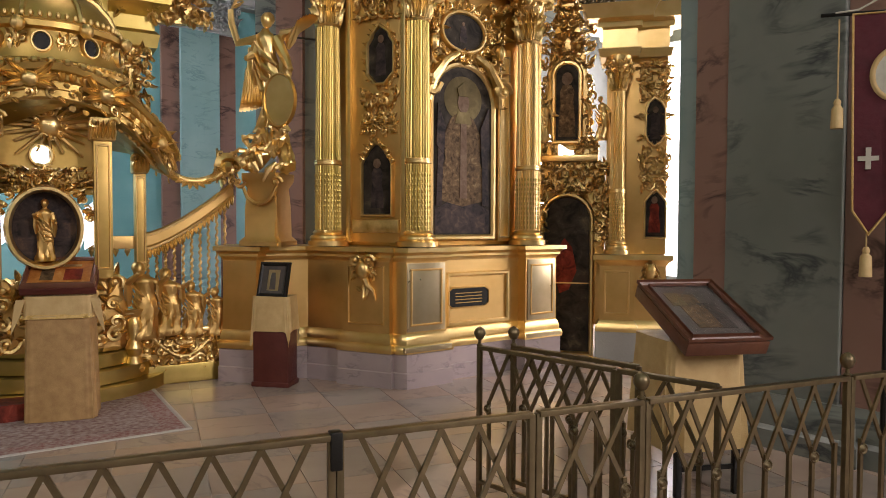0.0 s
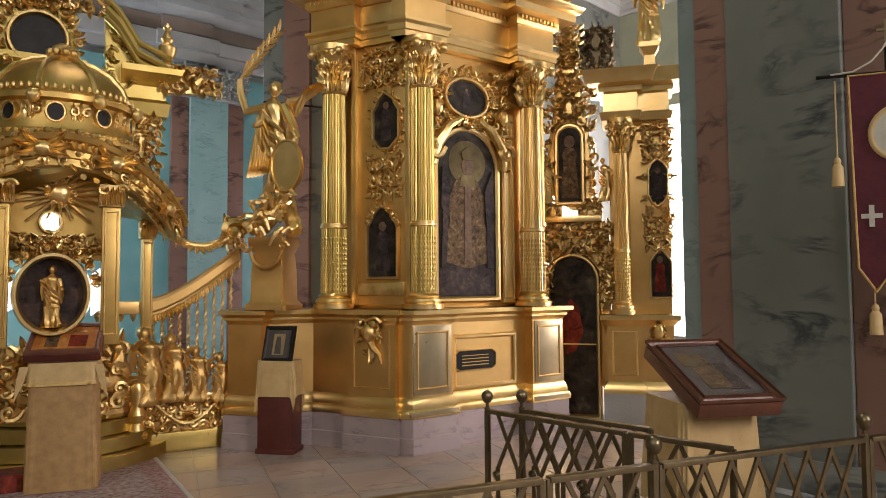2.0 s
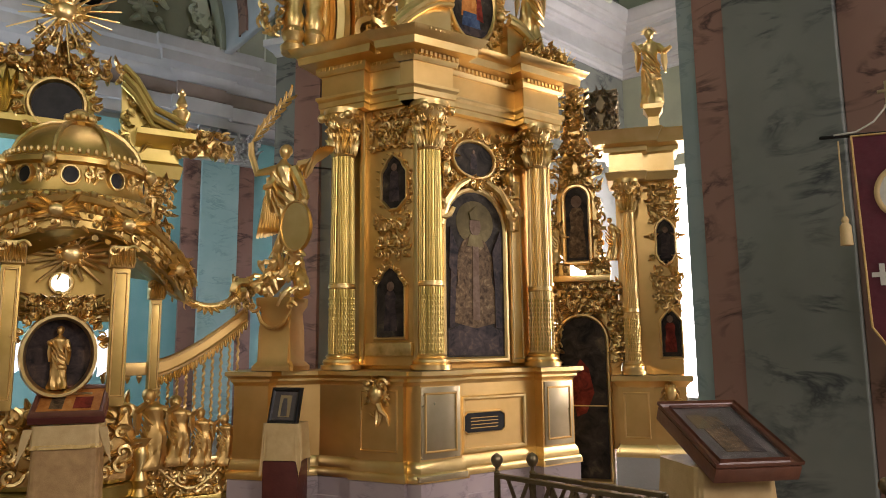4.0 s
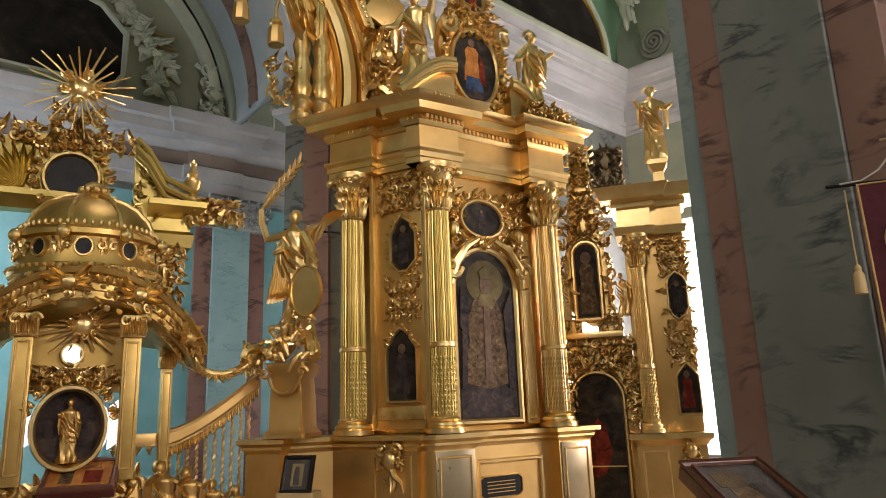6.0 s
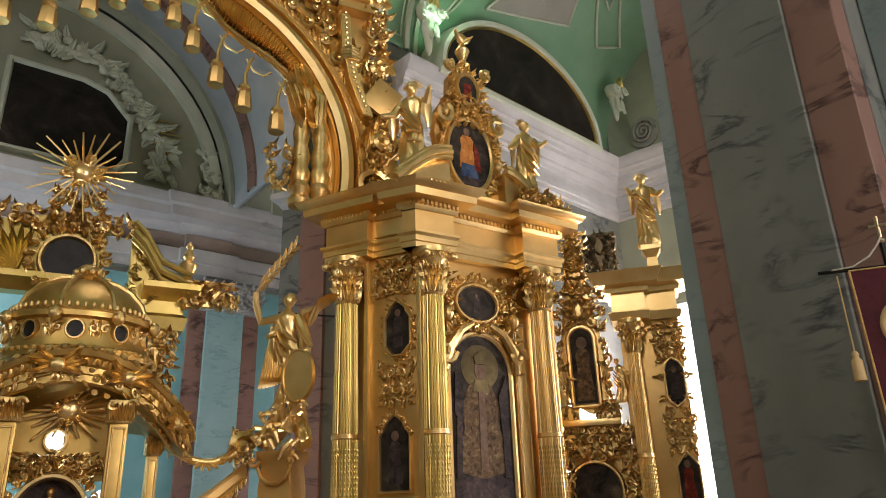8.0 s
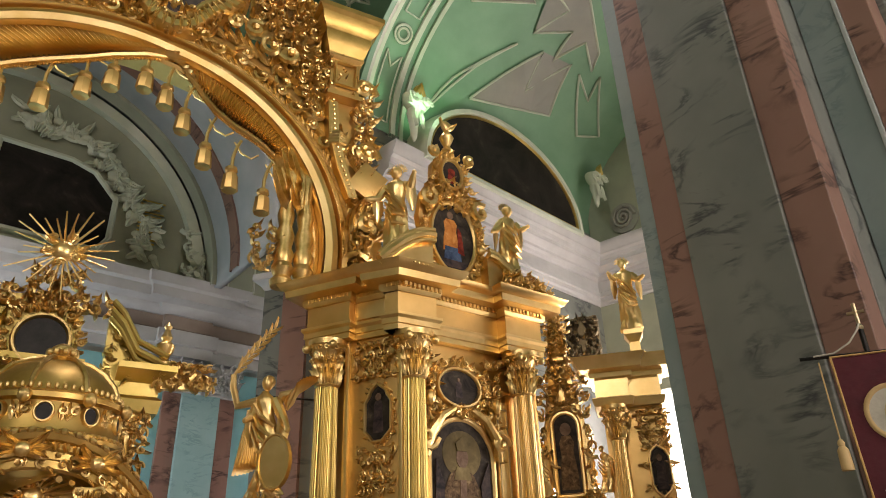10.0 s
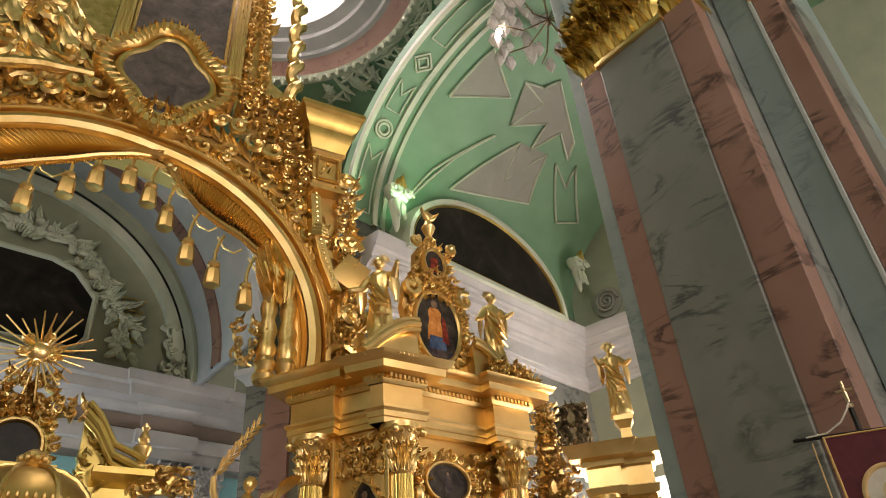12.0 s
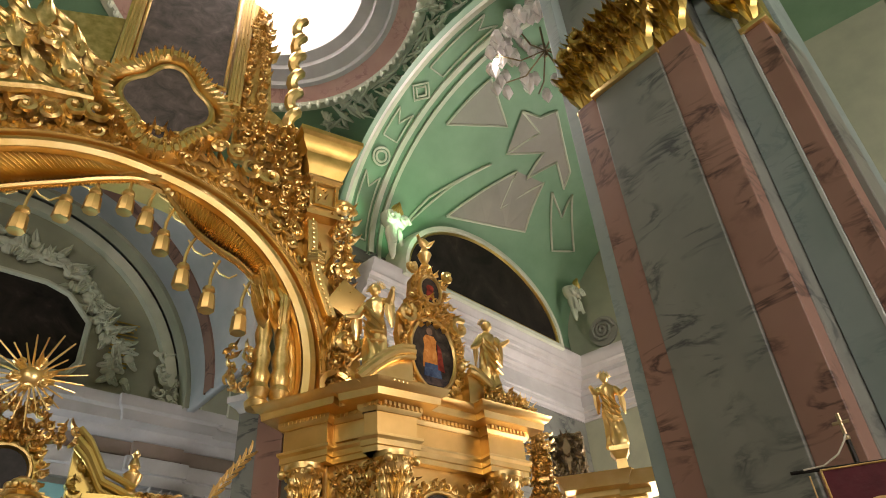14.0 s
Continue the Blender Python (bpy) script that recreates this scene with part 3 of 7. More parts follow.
for x0, x1, y in ((0.036, 0.918, 0.0), (-0.263, 0.034, 0.10), (0.92, 1.30, 0.10), (1.66, 1.94, 0.60)):
    cap = thing("pier_capital", "gilded acanthus capital crowning a marble pier pilaster", "capital", PIER, "capitals of the pier")
    part("bell", slab(x0, x1, y + 0.02, y + 0.3, ZC + 0.002, ZC + 1.15, 0.01), GOLD_GREEN, cap)
    part("astragal", slab(x0 - 0.02, x1 + 0.02, y - 0.05, y + 0.3, ZC - 0.07, ZC, 0.012), GOLD, cap, "gilded moulding")
    n = max(1, round((x1 - x0) / 0.19))
    for r, (zz, hh) in enumerate(((0.0, 0.5), (0.28, 0.5), (0.6, 0.45))):
        for i in range(n + (r % 2)):
            xx = x0 + (x1 - x0) * (i + (0.5 if r % 2 == 0 else 0.0)) / n
            bm = bmesh.new()
            leaf(bm, (xx, ZC + zz), math.pi / 2, hh, 0.24, y + 0.02, 0.16)
            for s_ in (-1, 1):
                leaf(bm, (xx, ZC + zz + 0.12), math.pi / 2 + 0.6 * s_, hh * 0.6, 0.14, y + 0.0, 0.13)
                leaf(bm, (xx, ZC + zz + 0.25), math.pi / 2 + 0.9 * s_, hh * 0.45, 0.12, y - 0.02, 0.12)
            part("acanthus_leaf", bm, GOLD_GREEN, cap)
    part("carving", carve(bmesh.new(), x0, x1, ZC + 0.35, ZC + 1.1, 3, 0.17, y, 0.12), GOLD_GREEN, cap)
    for xx, s_ in ((x0 + 0.05, -1), (x1 - 0.05, 1)):
        bm = bmesh.new()
        curl(bm, (xx, ZC + 0.98), 0.10, 0, s_, 0.04, y - 0.05, 0.12)
        part("volute", bm, GOLD_GREEN, cap)

# pier behind the screen
P2 = face_frame((-2.75, 10.0), (-1.30, 9.55))
pier2 = thing("wall_pier_rear", "tall grey and pink marble pier behind the screen", "pier", P2, kind="structure")
part("core", slab(0.0, 1.5, 0.12, 1.2, 0.0, 6.15, 0.01), GREY_MARBLE, pier2, "", False)
part("strip", slab(0.38, 0.80, 0.04, 0.125, 0.0, 6.05, 0.01), PINK_MARBLE, pier2, "dark pink marble strip", False)
bm = sweep(bmesh.new(), [(0.0, 1.0), (0.0, 0.1), (1.5, 0.1)], [(-0.1, 6.1), (0.0, 6.1), (0.06, 6.2), (0.14, 6.24), (0.14, 6.34), (-0.1, 6.34)])
part("cornice", bm, WHITE_PLASTER, pier2)

# ---- vaults ----
def barrel(half, rise, base, cx, v0, v1, n=40, nv=2):
    bm = bmesh.new()
    rows = [[bm.verts.new((cx - half * math.cos(math.pi * i / n), v0 + (v1 - v0) * j / nv, base + rise * math.sin(math.pi * i / n))) for i in range(n + 1)] for j in range(nv + 1)]
    for p, q in zip(rows, rows[1:]):
        for i in range(n):
            bm.faces.new((p[i], p[i + 1], q[i + 1], q[i]))
    return bm


VAULT_Y, VAULT_H, VAULT_R, VAULT_Z = -3.3, 3.35, 2.9, 8.9


def on_vault(u, deg, lift=0.0):
    """A point of the vault over the side bay, by its length and its angle from the springing."""
    a = radians(deg)
    return Vector((u, VAULT_Y + (VAULT_H - lift) * math.cos(a), VAULT_Z + (VAULT_R - lift) * math.sin(a)))


def vault_strip(u0, u1, lift, thick, n=36):
    bm = bmesh.new()
    rows = [[bm.verts.new(on_vault(u, 180 * i / n, k)) for u, k in ((u0, lift), (u1, lift), (u1, lift - thick), (u0, lift - thick))] for i in range(n + 1)]
    for p, q in zip(rows, rows[1:]):
        for i in range(4):
            bm.faces.new((p[i], p[(i + 1) % 4], q[(i + 1) % 4], q[i]))
    bmesh.ops.recalc_face_normals(bm, faces=bm.faces[:])
    return bm


vault = part("ceiling_vault", vault_strip(-3.5, 3.2, 0.0, 0.2), GREEN_PAINT, None, "", True, WA)
tagged(vault, "green painted vault over the side bay with stucco panels", "vault", kind="structure")
rib = part("ceiling_rib", vault_strip(-3.55, -2.95, 0.10, 0.3), GREEN_PAINT, None, "", True, WA)
tagged(rib, "green arch rib with pale stucco borders", "rib", kind="structure")
for u0, u1 in ((-3.58, -3.50), (-3.0, -2.90), (-2.72, -2.64)):
    tagged(part("ceiling_rib_moulding", vault_strip(u0, u1, 0.15 if u0 < -2.8 else 0.05, 0.1), PALE_TRIM, None, "", True, WA), "pale stucco moulding along the arch rib", "moulding", kind="structure")
VAULT2 = dict(half=4.2, rise=4.2, base=7.6, cx=-5.2)
vault2 = part("ceiling_vault_north", barrel(v0=0.0, v1=-3.2, **VAULT2), BLUE_GREY_PAINT, None, "", True, WL)
vault2.modifiers.new("thickness", "SOLIDIFY").thickness = -0.15
tagged(vault2, "blue-grey painted vault with pink stucco bands", "vault", kind="structure")

# flat ceiling round the dome's opening, drum and cap
DOME = (-2.6, 8.0, 14.0)
bm = bmesh.new()
n = 64
inner = [bm.verts.new((DOME[0] + 3.0 * math.cos(2 * math.pi * i / n), DOME[1] + 3.0 * math.sin(2 * math.pi * i / n), 14.0)) for i in range(n)]
outer = [bm.verts.new((DOME[0] + 26 * math.cos(2 * math.pi * i / n), DOME[1] + 26 * math.sin(2 * math.pi * i / n), 14.0)) for i in range(n)]
for i in range(n):
    bm.faces.new((inner[i], inner[(i + 1) % n], outer[(i + 1) % n], outer[i]))
ceil = part("ceiling", bm, GREEN_PAINT, None, "", False)
tagged(ceil, "green and grey painted church ceiling around the dome", "ceiling", kind="structure")
dome = thing("ceiling_dome", "dome drum with pink band and white cornices", "dome", pose(*DOME), kind="structure")
part("band", lathe(bmesh.new(), [(3.04, -0.02), (3.0, 0.03), (2.62, 0.14), (2.60, 0.18)], 72, caps=False), PINK_PAINT, dome, "pink marbled band")
part("cornice", lathe(bmesh.new(), [(2.64, 0.10), (2.54, 0.11), (2.50, 0.18), (2.40, 0.20), (2.20, 0.24), (2.16, 0.32), (2.08, 0.34), (1.92, 0.38), (1.86, 0.5), (1.86, 0.62), (1.98, 0.66)], 72, caps=False), WHITE_PLASTER, dome, "white plaster cornice ring")
part("drum", lathe(bmesh.new(), [(1.96, 0.6), (1.96, 5.4), (1.5, 6.8), (0.0, 7.4)], 48, caps=False), WHITE_PLASTER, dome, "bright drum wall")
part("trim", lathe(bmesh.new(), [(3.02, 0.05), (2.98, 0.0), (3.02, -0.07), (3.2, -0.06), (3.22, 0.02), (3.05, 0.06)], 72, caps=False), PALE_TRIM, dome)


# ---- gilded screen: pedestals, walls, entablature ----
BASE_PLAN = [(-2.42, 8.1), (-2.36, 7.45), (-1.97, 7.34), (-1.93, 7.50), (-1.55, 7.62)] + world_xy(FL, [(0.0, 0.04), (0.50, 0.04), (0.50, -0.03), (1.06, -0.03), (1.06, 0.04)]) + [(-0.43, 7.11)]
BASE_PLAN += world_xy(FR, [(0.02, 0.0), (0.53, 0.0), (0.53, 0.13), (1.67, 0.13), (1.67, 0.0), (2.16, 0.0), (2.16, 0.75)])
screen = thing("iconostasis_pedestal", "gilded pedestal of the altar screen on a grey-pink marble plinth", "pedestal")
part("plinth", sweep(bmesh.new(), BASE_PLAN, [(-0.3, 0.0), (0.05, 0.0), (0.05, 0.16), (0.04, 0.17), (0.04, 0.355), (-0.3, 0.355)]), PLINTH, screen, "grey-pink marble plinth")
part("base_moulding", sweep(bmesh.new(), BASE_PLAN, [(-0.3, 0.36), (0.055, 0.36), (0.06, 0.40), (0.045, 0.44), (0.03, 0.45), (0.03, 0.49), (0.015, 0.54), (0.0, 0.56), (-0.3, 0.56)]), GOLD, screen)
part("dado", sweep(bmesh.new(), BASE_PLAN, [(-0.3, 0.56), (0.0, 0.56), (0.0, 1.30), (-0.3, 1.30)]), GOLD_SATIN, screen)
part("cap_moulding", sweep(bmesh.new(), BASE_PLAN, [(-0.3, 1.30), (0.0, 1.30), (0.015, 1.33), (0.035, 1.345), (0.035, 1.37), (0.07, 1.40), (0.09, 1.405), (0.09, 1.45), (-0.3, 1.46)]), GOLD, screen)
# pale faced blocks under the two columns
for x0, x1 in ((-0.004, 0.535), (1.665, 2.165)):
    part("block_face", slab(x0 + 0.03, x1 - 0.03, -0.012, 0.02, 0.58, 1.29, 0.008), SILVERED, screen, "pale block face", m=FR)
    part("block_fillet", ring_frame(bmesh.new(), [(x0 + 0.09, 0.66), (x1 - 0.09, 0.66), (x1 - 0.09, 1.21), (x0 + 0.09, 1.21)], 0.022, -0.024, -0.01), GOLD_SATIN, screen, m=FR)
    part("block_base", slab(x0 - 0.03, x1 + 0.03, -0.064, 0.02, 0.375, 0.43, 0.012), SILVERED, screen, "pale base moulding", m=FR)
# panel with a dark plaque
part("panel_frame", ring_frame(bmesh.new(), [(0.66, 0.62), (1.47, 0.62), (1.47, 1.12), (0.66, 1.12)], 0.05, 0.10, 0.13), GOLD, screen, m=FR)
oct_plate = [(0.52, 0.80), (0.57, 0.765), (1.02, 0.765), (1.07, 0.80), (1.07, 0.93), (1.02, 0.965), (0.57, 0.965), (0.52, 0.93)]
oct_plate = [(x + 0.12, z + 0.02) for x, z in oct_plate]
part("plaque", plate(bmesh.new(), oct_plate, 0.105, 0.13), BLACK_METAL_AND_SHADE, screen, "black eight-sided inscription plaque", m=FR)
part("plaque_rim", ring_frame(bmesh.new(), oct_plate, 0.018, 0.095, 0.13), GOLD_SATIN, screen, m=FR)
for i in range(4):
    part("writing_bar", slab(0.73, 1.10, 0.101, 0.106, 0.825 + 0.035 * i, 0.833 + 0.035 * i, 0), GOLD_SATIN, screen, m=FR, smooth=False)
part("panel_frame", ring_frame(bmesh.new(), [(0.58, 0.66), (0.98, 0.66), (0.98, 1.24), (0.58, 1.24)], 0.02, -0.045, -0.025), GOLD, screen, m=FL)
# mask bracket on the pilaster
bm = bmesh.new()
ball(bm, (0.78, -0.09, 1.22), (0.085, 0.07, 0.10), 12, 8)
carve(bm, 0.66, 0.90, 1.12, 1.36, 8, 0.08, -0.05, 0.05)
for s in (-1, 1):
    curl(bm, (0.78 + 0.08 * s, 1.32), 0.045, 0, s, 0.02, -0.09, 0.05)
tube(bm, [(0.78, -0.08, 1.16), (0.82, -0.07, 1.06), (0.88, -0.05, 1.0), (0.90, -0.04, 0.9)], [0.04, 0.035, 0.02, 0.01], 7)
leaf(bm, (0.78, 1.1), -1.57, 0.2, 0.1, -0.04, 0.03)
leaf(bm, (0.66, 1.03), -0.4, 0.12, 0.06, -0.03, 0.02)
part("mask_bracket", bm, GOLD_CARVED, screen, "carved gilded bracket", m=FL)

upper = thing("iconostasis_wall", "two-sided gilded altar screen bay with carved reliefs", "altar screen")
part("wall_face", slab(-0.02, 1.28, 0.22, 0.5, 1.46, 4.4, 0.005), GOLD_SATIN, upper, m=FL)
part("wall_face", slab(0.10, 2.12, 0.24, 0.5, 1.46, 4.4, 0.005), GOLD_SATIN, upper, m=FR)
ENT_PLAN = world_xy(FL, [(0.02, 0.7), (0.02, -0.02), (0.56, -0.02), (0.56, 0.10), (1.04, 0.10), (1.04, -0.02)]) + [(-0.43, 7.10)]
ENT_PLAN += world_xy(FR, [(0.45, 0.0), (0.45, 0.16), (1.50, 0.16), (1.50, 0.0), (2.05, 0.0), (2.05, 0.7)])
part("architrave", sweep(bmesh.new(), ENT_PLAN, [(-0.3, 4.30), (0.02, 4.30), (0.02, 4.36), (0.035, 4.37), (0.035, 4.43), (0.06, 4.46), (0.06, 4.49), (-0.3, 4.49)]), GOLD, upper)
part("frieze", sweep(bmesh.new(), ENT_PLAN, [(-0.3, 4.49), (0.01, 4.49), (0.01, 4.74), (-0.3, 4.74)]), GOLD_SATIN, upper)
part("cornice", sweep(bmesh.new(), ENT_PLAN, [(-0.3, 4.74), (0.03, 4.74), (0.06, 4.78), (0.06, 4.83), (0.20, 4.85), (0.21, 4.93), (0.25, 4.95), (0.29, 5.02), (-0.3, 5.03)]), GOLD, upper)
bm = bmesh.new()
for fm, x0, x1, y in ((FL, 0.0, 0.58, -0.06), (FL, 0.6, 1.02, 0.06), (FL, 1.04, 1.25, -0.06), (FR, -0.02, 0.5, -0.06), (FR, 0.55, 1.45, 0.10), (FR, 1.48, 2.05, -0.06)):
    k = round((x1 - x0) / 0.055)
    for i in range(k):
        x = x0 + (x1 - x0) * (i + 0.5) / k
        box(bm, x - 0.016, x + 0.016, y - 0.03, y + 0.05, 4.785, 4.83, fm)
        ball(bm, fm @ Vector((x, y - 0.19, 5.0)), 0.016, 6, 4)
part("dentils", bm, GOLD, upper)
part("frieze_tablet", slab(0.62, 1.0, 0.05, 0.12, 4.52, 4.72, 0.01), GOLD, upper, "bright polished gilded tablet", m=FL)


def column(m, name="column", z0=1.46, h=2.84, r=0.14, mat=None, label="fluted gilded column with a carved capital"):
    c = thing(name, label, "column", m, "columns of the screen")
    k = h / 2.84
    rr = r
    part("base", lathe(bmesh.new(), [(rr * 1.55, z0), (rr * 1.55, z0 + .05), (rr * 1.35, z0 + .055), (rr * 1.42, z0 + .08), (rr * 1.35, z0 + .105), (rr * 1.12, z0 + .12), (rr * 1.2, z0 + .14), (rr * 1.02, z0 + .165)], 28), GOLD, c)
    prof = [(rr * (1.0 - 0.14 * (t / 12) ** 1.6), z0 + 0.165 + (2.15 * k) * t / 12) for t in range(13)]
    part("shaft", lathe(bmesh.new(), prof, 96, wave=lambda i, z: 0.92 if i % 4 < 2 else 1.0), mat or GOLD_GREEN, c)
    zr = z0 + 0.165 + 0.72 * k
    bm = lathe(bmesh.new(), [(rr * 0.97, zr - 0.03), (rr * 1.06, zr - 0.02), (rr * 1.06, zr + 0.005), (rr * 1.02, zr + 0.01), (rr * 1.02, zr + 0.025), (rr * 0.95, zr + 0.03)], 28)
    part("ring_moulding", bm, GOLD, c)
    bm = bmesh.new()
    for i in range(24):
        a = 2 * math.pi * (i + 0.37) / 24
        for q in range(11):
            ball(bm, (rr * 0.955 * math.cos(a), rr * 0.955 * math.sin(a), z0 + 0.2 + q * 0.055 * k), (rr * 0.07, rr * 0.07, 0.022 * k), 5, 4)
    part("beading", bm, GOLD_GREEN, c)
    zc = z0 + 0.165 + 2.15 * k
    ch = z0 + h - zc
    bm = lathe(bmesh.new(), [(rr * 0.88, zc), (rr * 1.0, zc + 0.02), (rr * 0.86, zc + 0.04), (rr * 0.95, zc + ch * 0.6), (rr * 1.5, zc + ch * 0.86), (rr * 1.6, zc + ch * 0.88), (rr * 1.6, zc + ch)], 20)
    for row, (zz, hh, cnt) in enumerate(((0.04, 0.34, 14), (0.24, 0.36, 14), (0.46, 0.40, 12))):
        for i in range(cnt):
            a = 2 * math.pi * (i + 0.5 * (row % 2)) / cnt
            mm = Matrix.Rotation(a, 4, "Z") @ Matrix.Translation((0, -rr * 0.9, 0))
            n0 = len(bm.verts)
            leaf(bm, (0, zc + zz * ch), math.pi / 2, hh * ch, 0.075 * r / 0.14, 0, 0.05 * r / 0.14)
            if row == 2:
                curl(bm, (0, zc + 0.8 * ch), 0.024, i, 1, 0.012, -0.06, 0.03)
                curl(bm, (0.02, zc + 0.58 * ch), 0.02, i, -1, 0.010, -0.04, 0.03)
            moved(bm, n0, mm)
    for i in range(4):
        a = math.pi / 4 + math.pi / 2 * i
        d = Vector((math.cos(a), math.sin(a), 0)) * rr * 1.75
        ball(bm, d + Vector((0, 0, zc + ch * 0.82)), rr * 0.36, 8, 6)
    part("capital", bm, GOLD_CARVED, c, "carved acanthus capital")
    return c


column(FL @ pose(0.28, 0.02, 0))
column(pose(-0.27, 7.27, 0, 0, 0, 35))
column(FR @ pose(1.74, 0.06, 0), mat=GOLD)

# side panel with two small icons
side = thing("side_icons", "carved gilded panel with two small dark icons", "icons", FL)
bm = slab(0.50, 1.14, 0.12, 0.23, 1.5, 4.3, 0.01)
part("panel", bm, GOLD_SATIN, side)
low = [(0.68, 1.80), (1.01, 1.80), (1.01, 2.33), (0.95, 2.42), (0.92, 2.47), (0.84, 2.53), (0.77, 2.47), (0.74, 2.42), (0.68, 2.33)]
up = [(0.80, 3.22), (0.84, 3.17), (0.93, 3.17), (0.98, 3.22), (1.03, 3.27), (1.03, 3.56), (0.98, 3.63), (0.97, 3.67), (0.88, 3.74), (0.81, 3.67), (0.80, 3.63), (0.75, 3.56), (0.75, 3.27)]


def holey(*rings):
    def f(x, z):
        for ring in rings:
            xs, zs = [p[0] for p in ring], [p[1] for p in ring]
            if min(xs) - 0.03 < x < max(xs) + 0.03 and min(zs) - 0.03 < z < max(zs) + 0.02:
                return True
        return False
    return f


bm = carve(bmesh.new(), 0.64, 1.08, 2.62, 3.10, 11, 0.10, 0.12, 0.04)
carve(bm, 0.58, 1.12, 3.82, 4.26, 12, 0.10, 0.12, 0.05)
border(bm, up, 0.07, 13, 0.12, 0.035, 0.9)
ring_frame(bm, ellipse(0.86, 2.86, 0.10, 0.09, 18), 0.02, 0.09, 0.12)
part("carving", bm, GOLD_CARVED, side, "gilded acanthus carving")


def picture(parent, m, outline, frame_w, y, mat=None, figures=(), frame_mat=None):
    part("canvas", plate(bmesh.new(), outline, y, y + 0.02), mat or ICON_DARK, parent, "dark painted icon panel", False, m)
    part("frame", ring_frame(bmesh.new(), outline, frame_w, y - 0.03, y + 0.025), frame_mat or GOLD, parent, "gilded frame", True, m)
    k = 0.003
    for nm, ol, fm in figures:
        part(nm, plate(bmesh.new(), ol, y - k, y), fm, parent, "", False, m)
        k += 0.002


def robed(cx, z0, h, w):
    """Plain painted shapes: a robe outline and a round head."""
    s = [(-0.5, 0), (0.5, 0), (0.46, .3), (0.36, .5), (0.42, .7), (0.25, .8), (-0.25, .8), (-0.42, .7), (-0.36, .5), (-0.46, .3)]
    return [(cx + a * w, z0 + b * h) for a, b in s], ellipse(cx, z0 + 0.9 * h, 0.085 * h, 0.1 * h, 14)


for ol, cx, z0, h in ((low, 0.845, 1.86, 0.52), (up, 0.89, 3.24, 0.42)):
    rb, hd = robed(cx, z0, h, h * 0.3)
    picture(side, Matrix(), ol, 0.035, 0.09, figures=(("painted_robe", rb, ROBE_DARK), ("painted_head", hd, SKIN)))
part("crest", border(bmesh.new(), low[2:9], 0.06, 4, 0.07, 0.04, closed=False), GOLD_CARVED, side)
part("sill_moulding", slab(0.56, 1.12, 0.04, 0.14, 1.60, 1.74, 0.02), GOLD_CARVED, side)
for x0, x1 in ((0.46, 0.52), (1.12, 1.18)):
    part("edge_moulding", slab(x0, x1, 0.08, 0.23, 1.5, 4.3, 0.015), GOLD, side)

# main icon
main = thing("main_icon", "large arched dark icon of a robed figure in a gilded frame", "icon", FR)
mo = arched(0.47, 1.27, 1.58, 3.42, 0.42)
rb = [(0.58, 1.86), (0.86, 1.80), (1.15, 1.86), (1.18, 2.1), (1.10, 2.32), (1.13, 2.55), (1.02, 2.76), (0.92, 2.83), (0.80, 2.83), (0.70, 2.76), (0.60, 2.55), (0.63, 2.32), (0.54, 2.1)]
rb = [(x, z + 0.09) for x, z in rb]
hd = ellipse(0.87, 3.03, 0.08, 0.11, 18)
halo = ellipse(0.87, 3.07, 0.26, 0.25, 32)
base_g = [(0.49, 1.60), (1.25, 1.60), (1.25, 1.85), (1.0, 1.95), (0.7, 1.95), (0.49, 1.85)]
picture(main, Matrix(), mo, 0.07, 0.17, ICON_DARK, figures=(("painted_halo", halo, HALO), ("painted_throne", base_g, ROBE_DARK), ("painted_robe", rb, ROBE), ("painted_head", hd, SKIN),
        ("painted_collar", [(0.75, 2.80), (0.99, 2.80), (0.95, 2.93), (0.79, 2.93)], HALO), ("painted_sash", [(0.82, 1.98), (0.92, 1.98), (0.91, 2.80), (0.83, 2.80)], SKIN), ("painted_cloak", [(1.14, 1.9), (1.23, 1.9), (1.21, 2.5), (1.13, 2.6)], ROBE_DARK), ("painted_cloak", [(0.50, 1.9), (0.57, 1.9), (0.60, 2.5), (0.53, 2.6)], ROBE_DARK), ("painted_mitre", [(0.80, 3.10), (0.94, 3.10), (0.96, 3.18), (0.87, 3.25), (0.78, 3.18)], HALO),
        ("painted_wing", [(0.50, 2.55), (0.60, 2.45), (0.62, 2.75), (0.52, 3.0)], ROBE_DARK), ("painted_wing", [(1.12, 2.45), (1.24, 2.55), (1.22, 3.0), (1.10, 2.75)], ROBE_DARK)))
bm = bmesh.new()
border(bm, arched(0.40, 1.34, 3.0, 3.5, 0.45)[2:], 0.085, 21, 0.16, 0.06, closed=False)
for s in (-1, 1):
    tube(bm, [(0.87 + s * 0.50, 0.14, 3.02), (0.87 + s * 0.45, 0.1, 3.25), (0.87 + s * 0.30, 0.09, 3.45), (0.87 + s * 0.12, 0.1, 3.55)], [0.05, 0.06, 0.05, 0.03], 8)
    curl(bm, (0.87 + s * 0.5, 3.2), 0.1, 0, s, 0.03, 0.12, 0.06)
    ball(bm, (0.87 + s * 0.46, 0.08, 3.62), (0.06, 0.06, 0.09), 8, 6)
    carve(bm, 0.87 + s * 0.46 - 0.11, 0.87 + s * 0.46 + 0.11, 3.35, 4.15, 31, 0.11, 0.16, 0.05)
part("carving", bm, GOLD_CARVED, main, "gilded carved scrolls")
med = ellipse(0.84, 3.79, 0.27, 0.19, 36)
rb, hd = robed(0.84, 3.68, 0.22, 0.1)
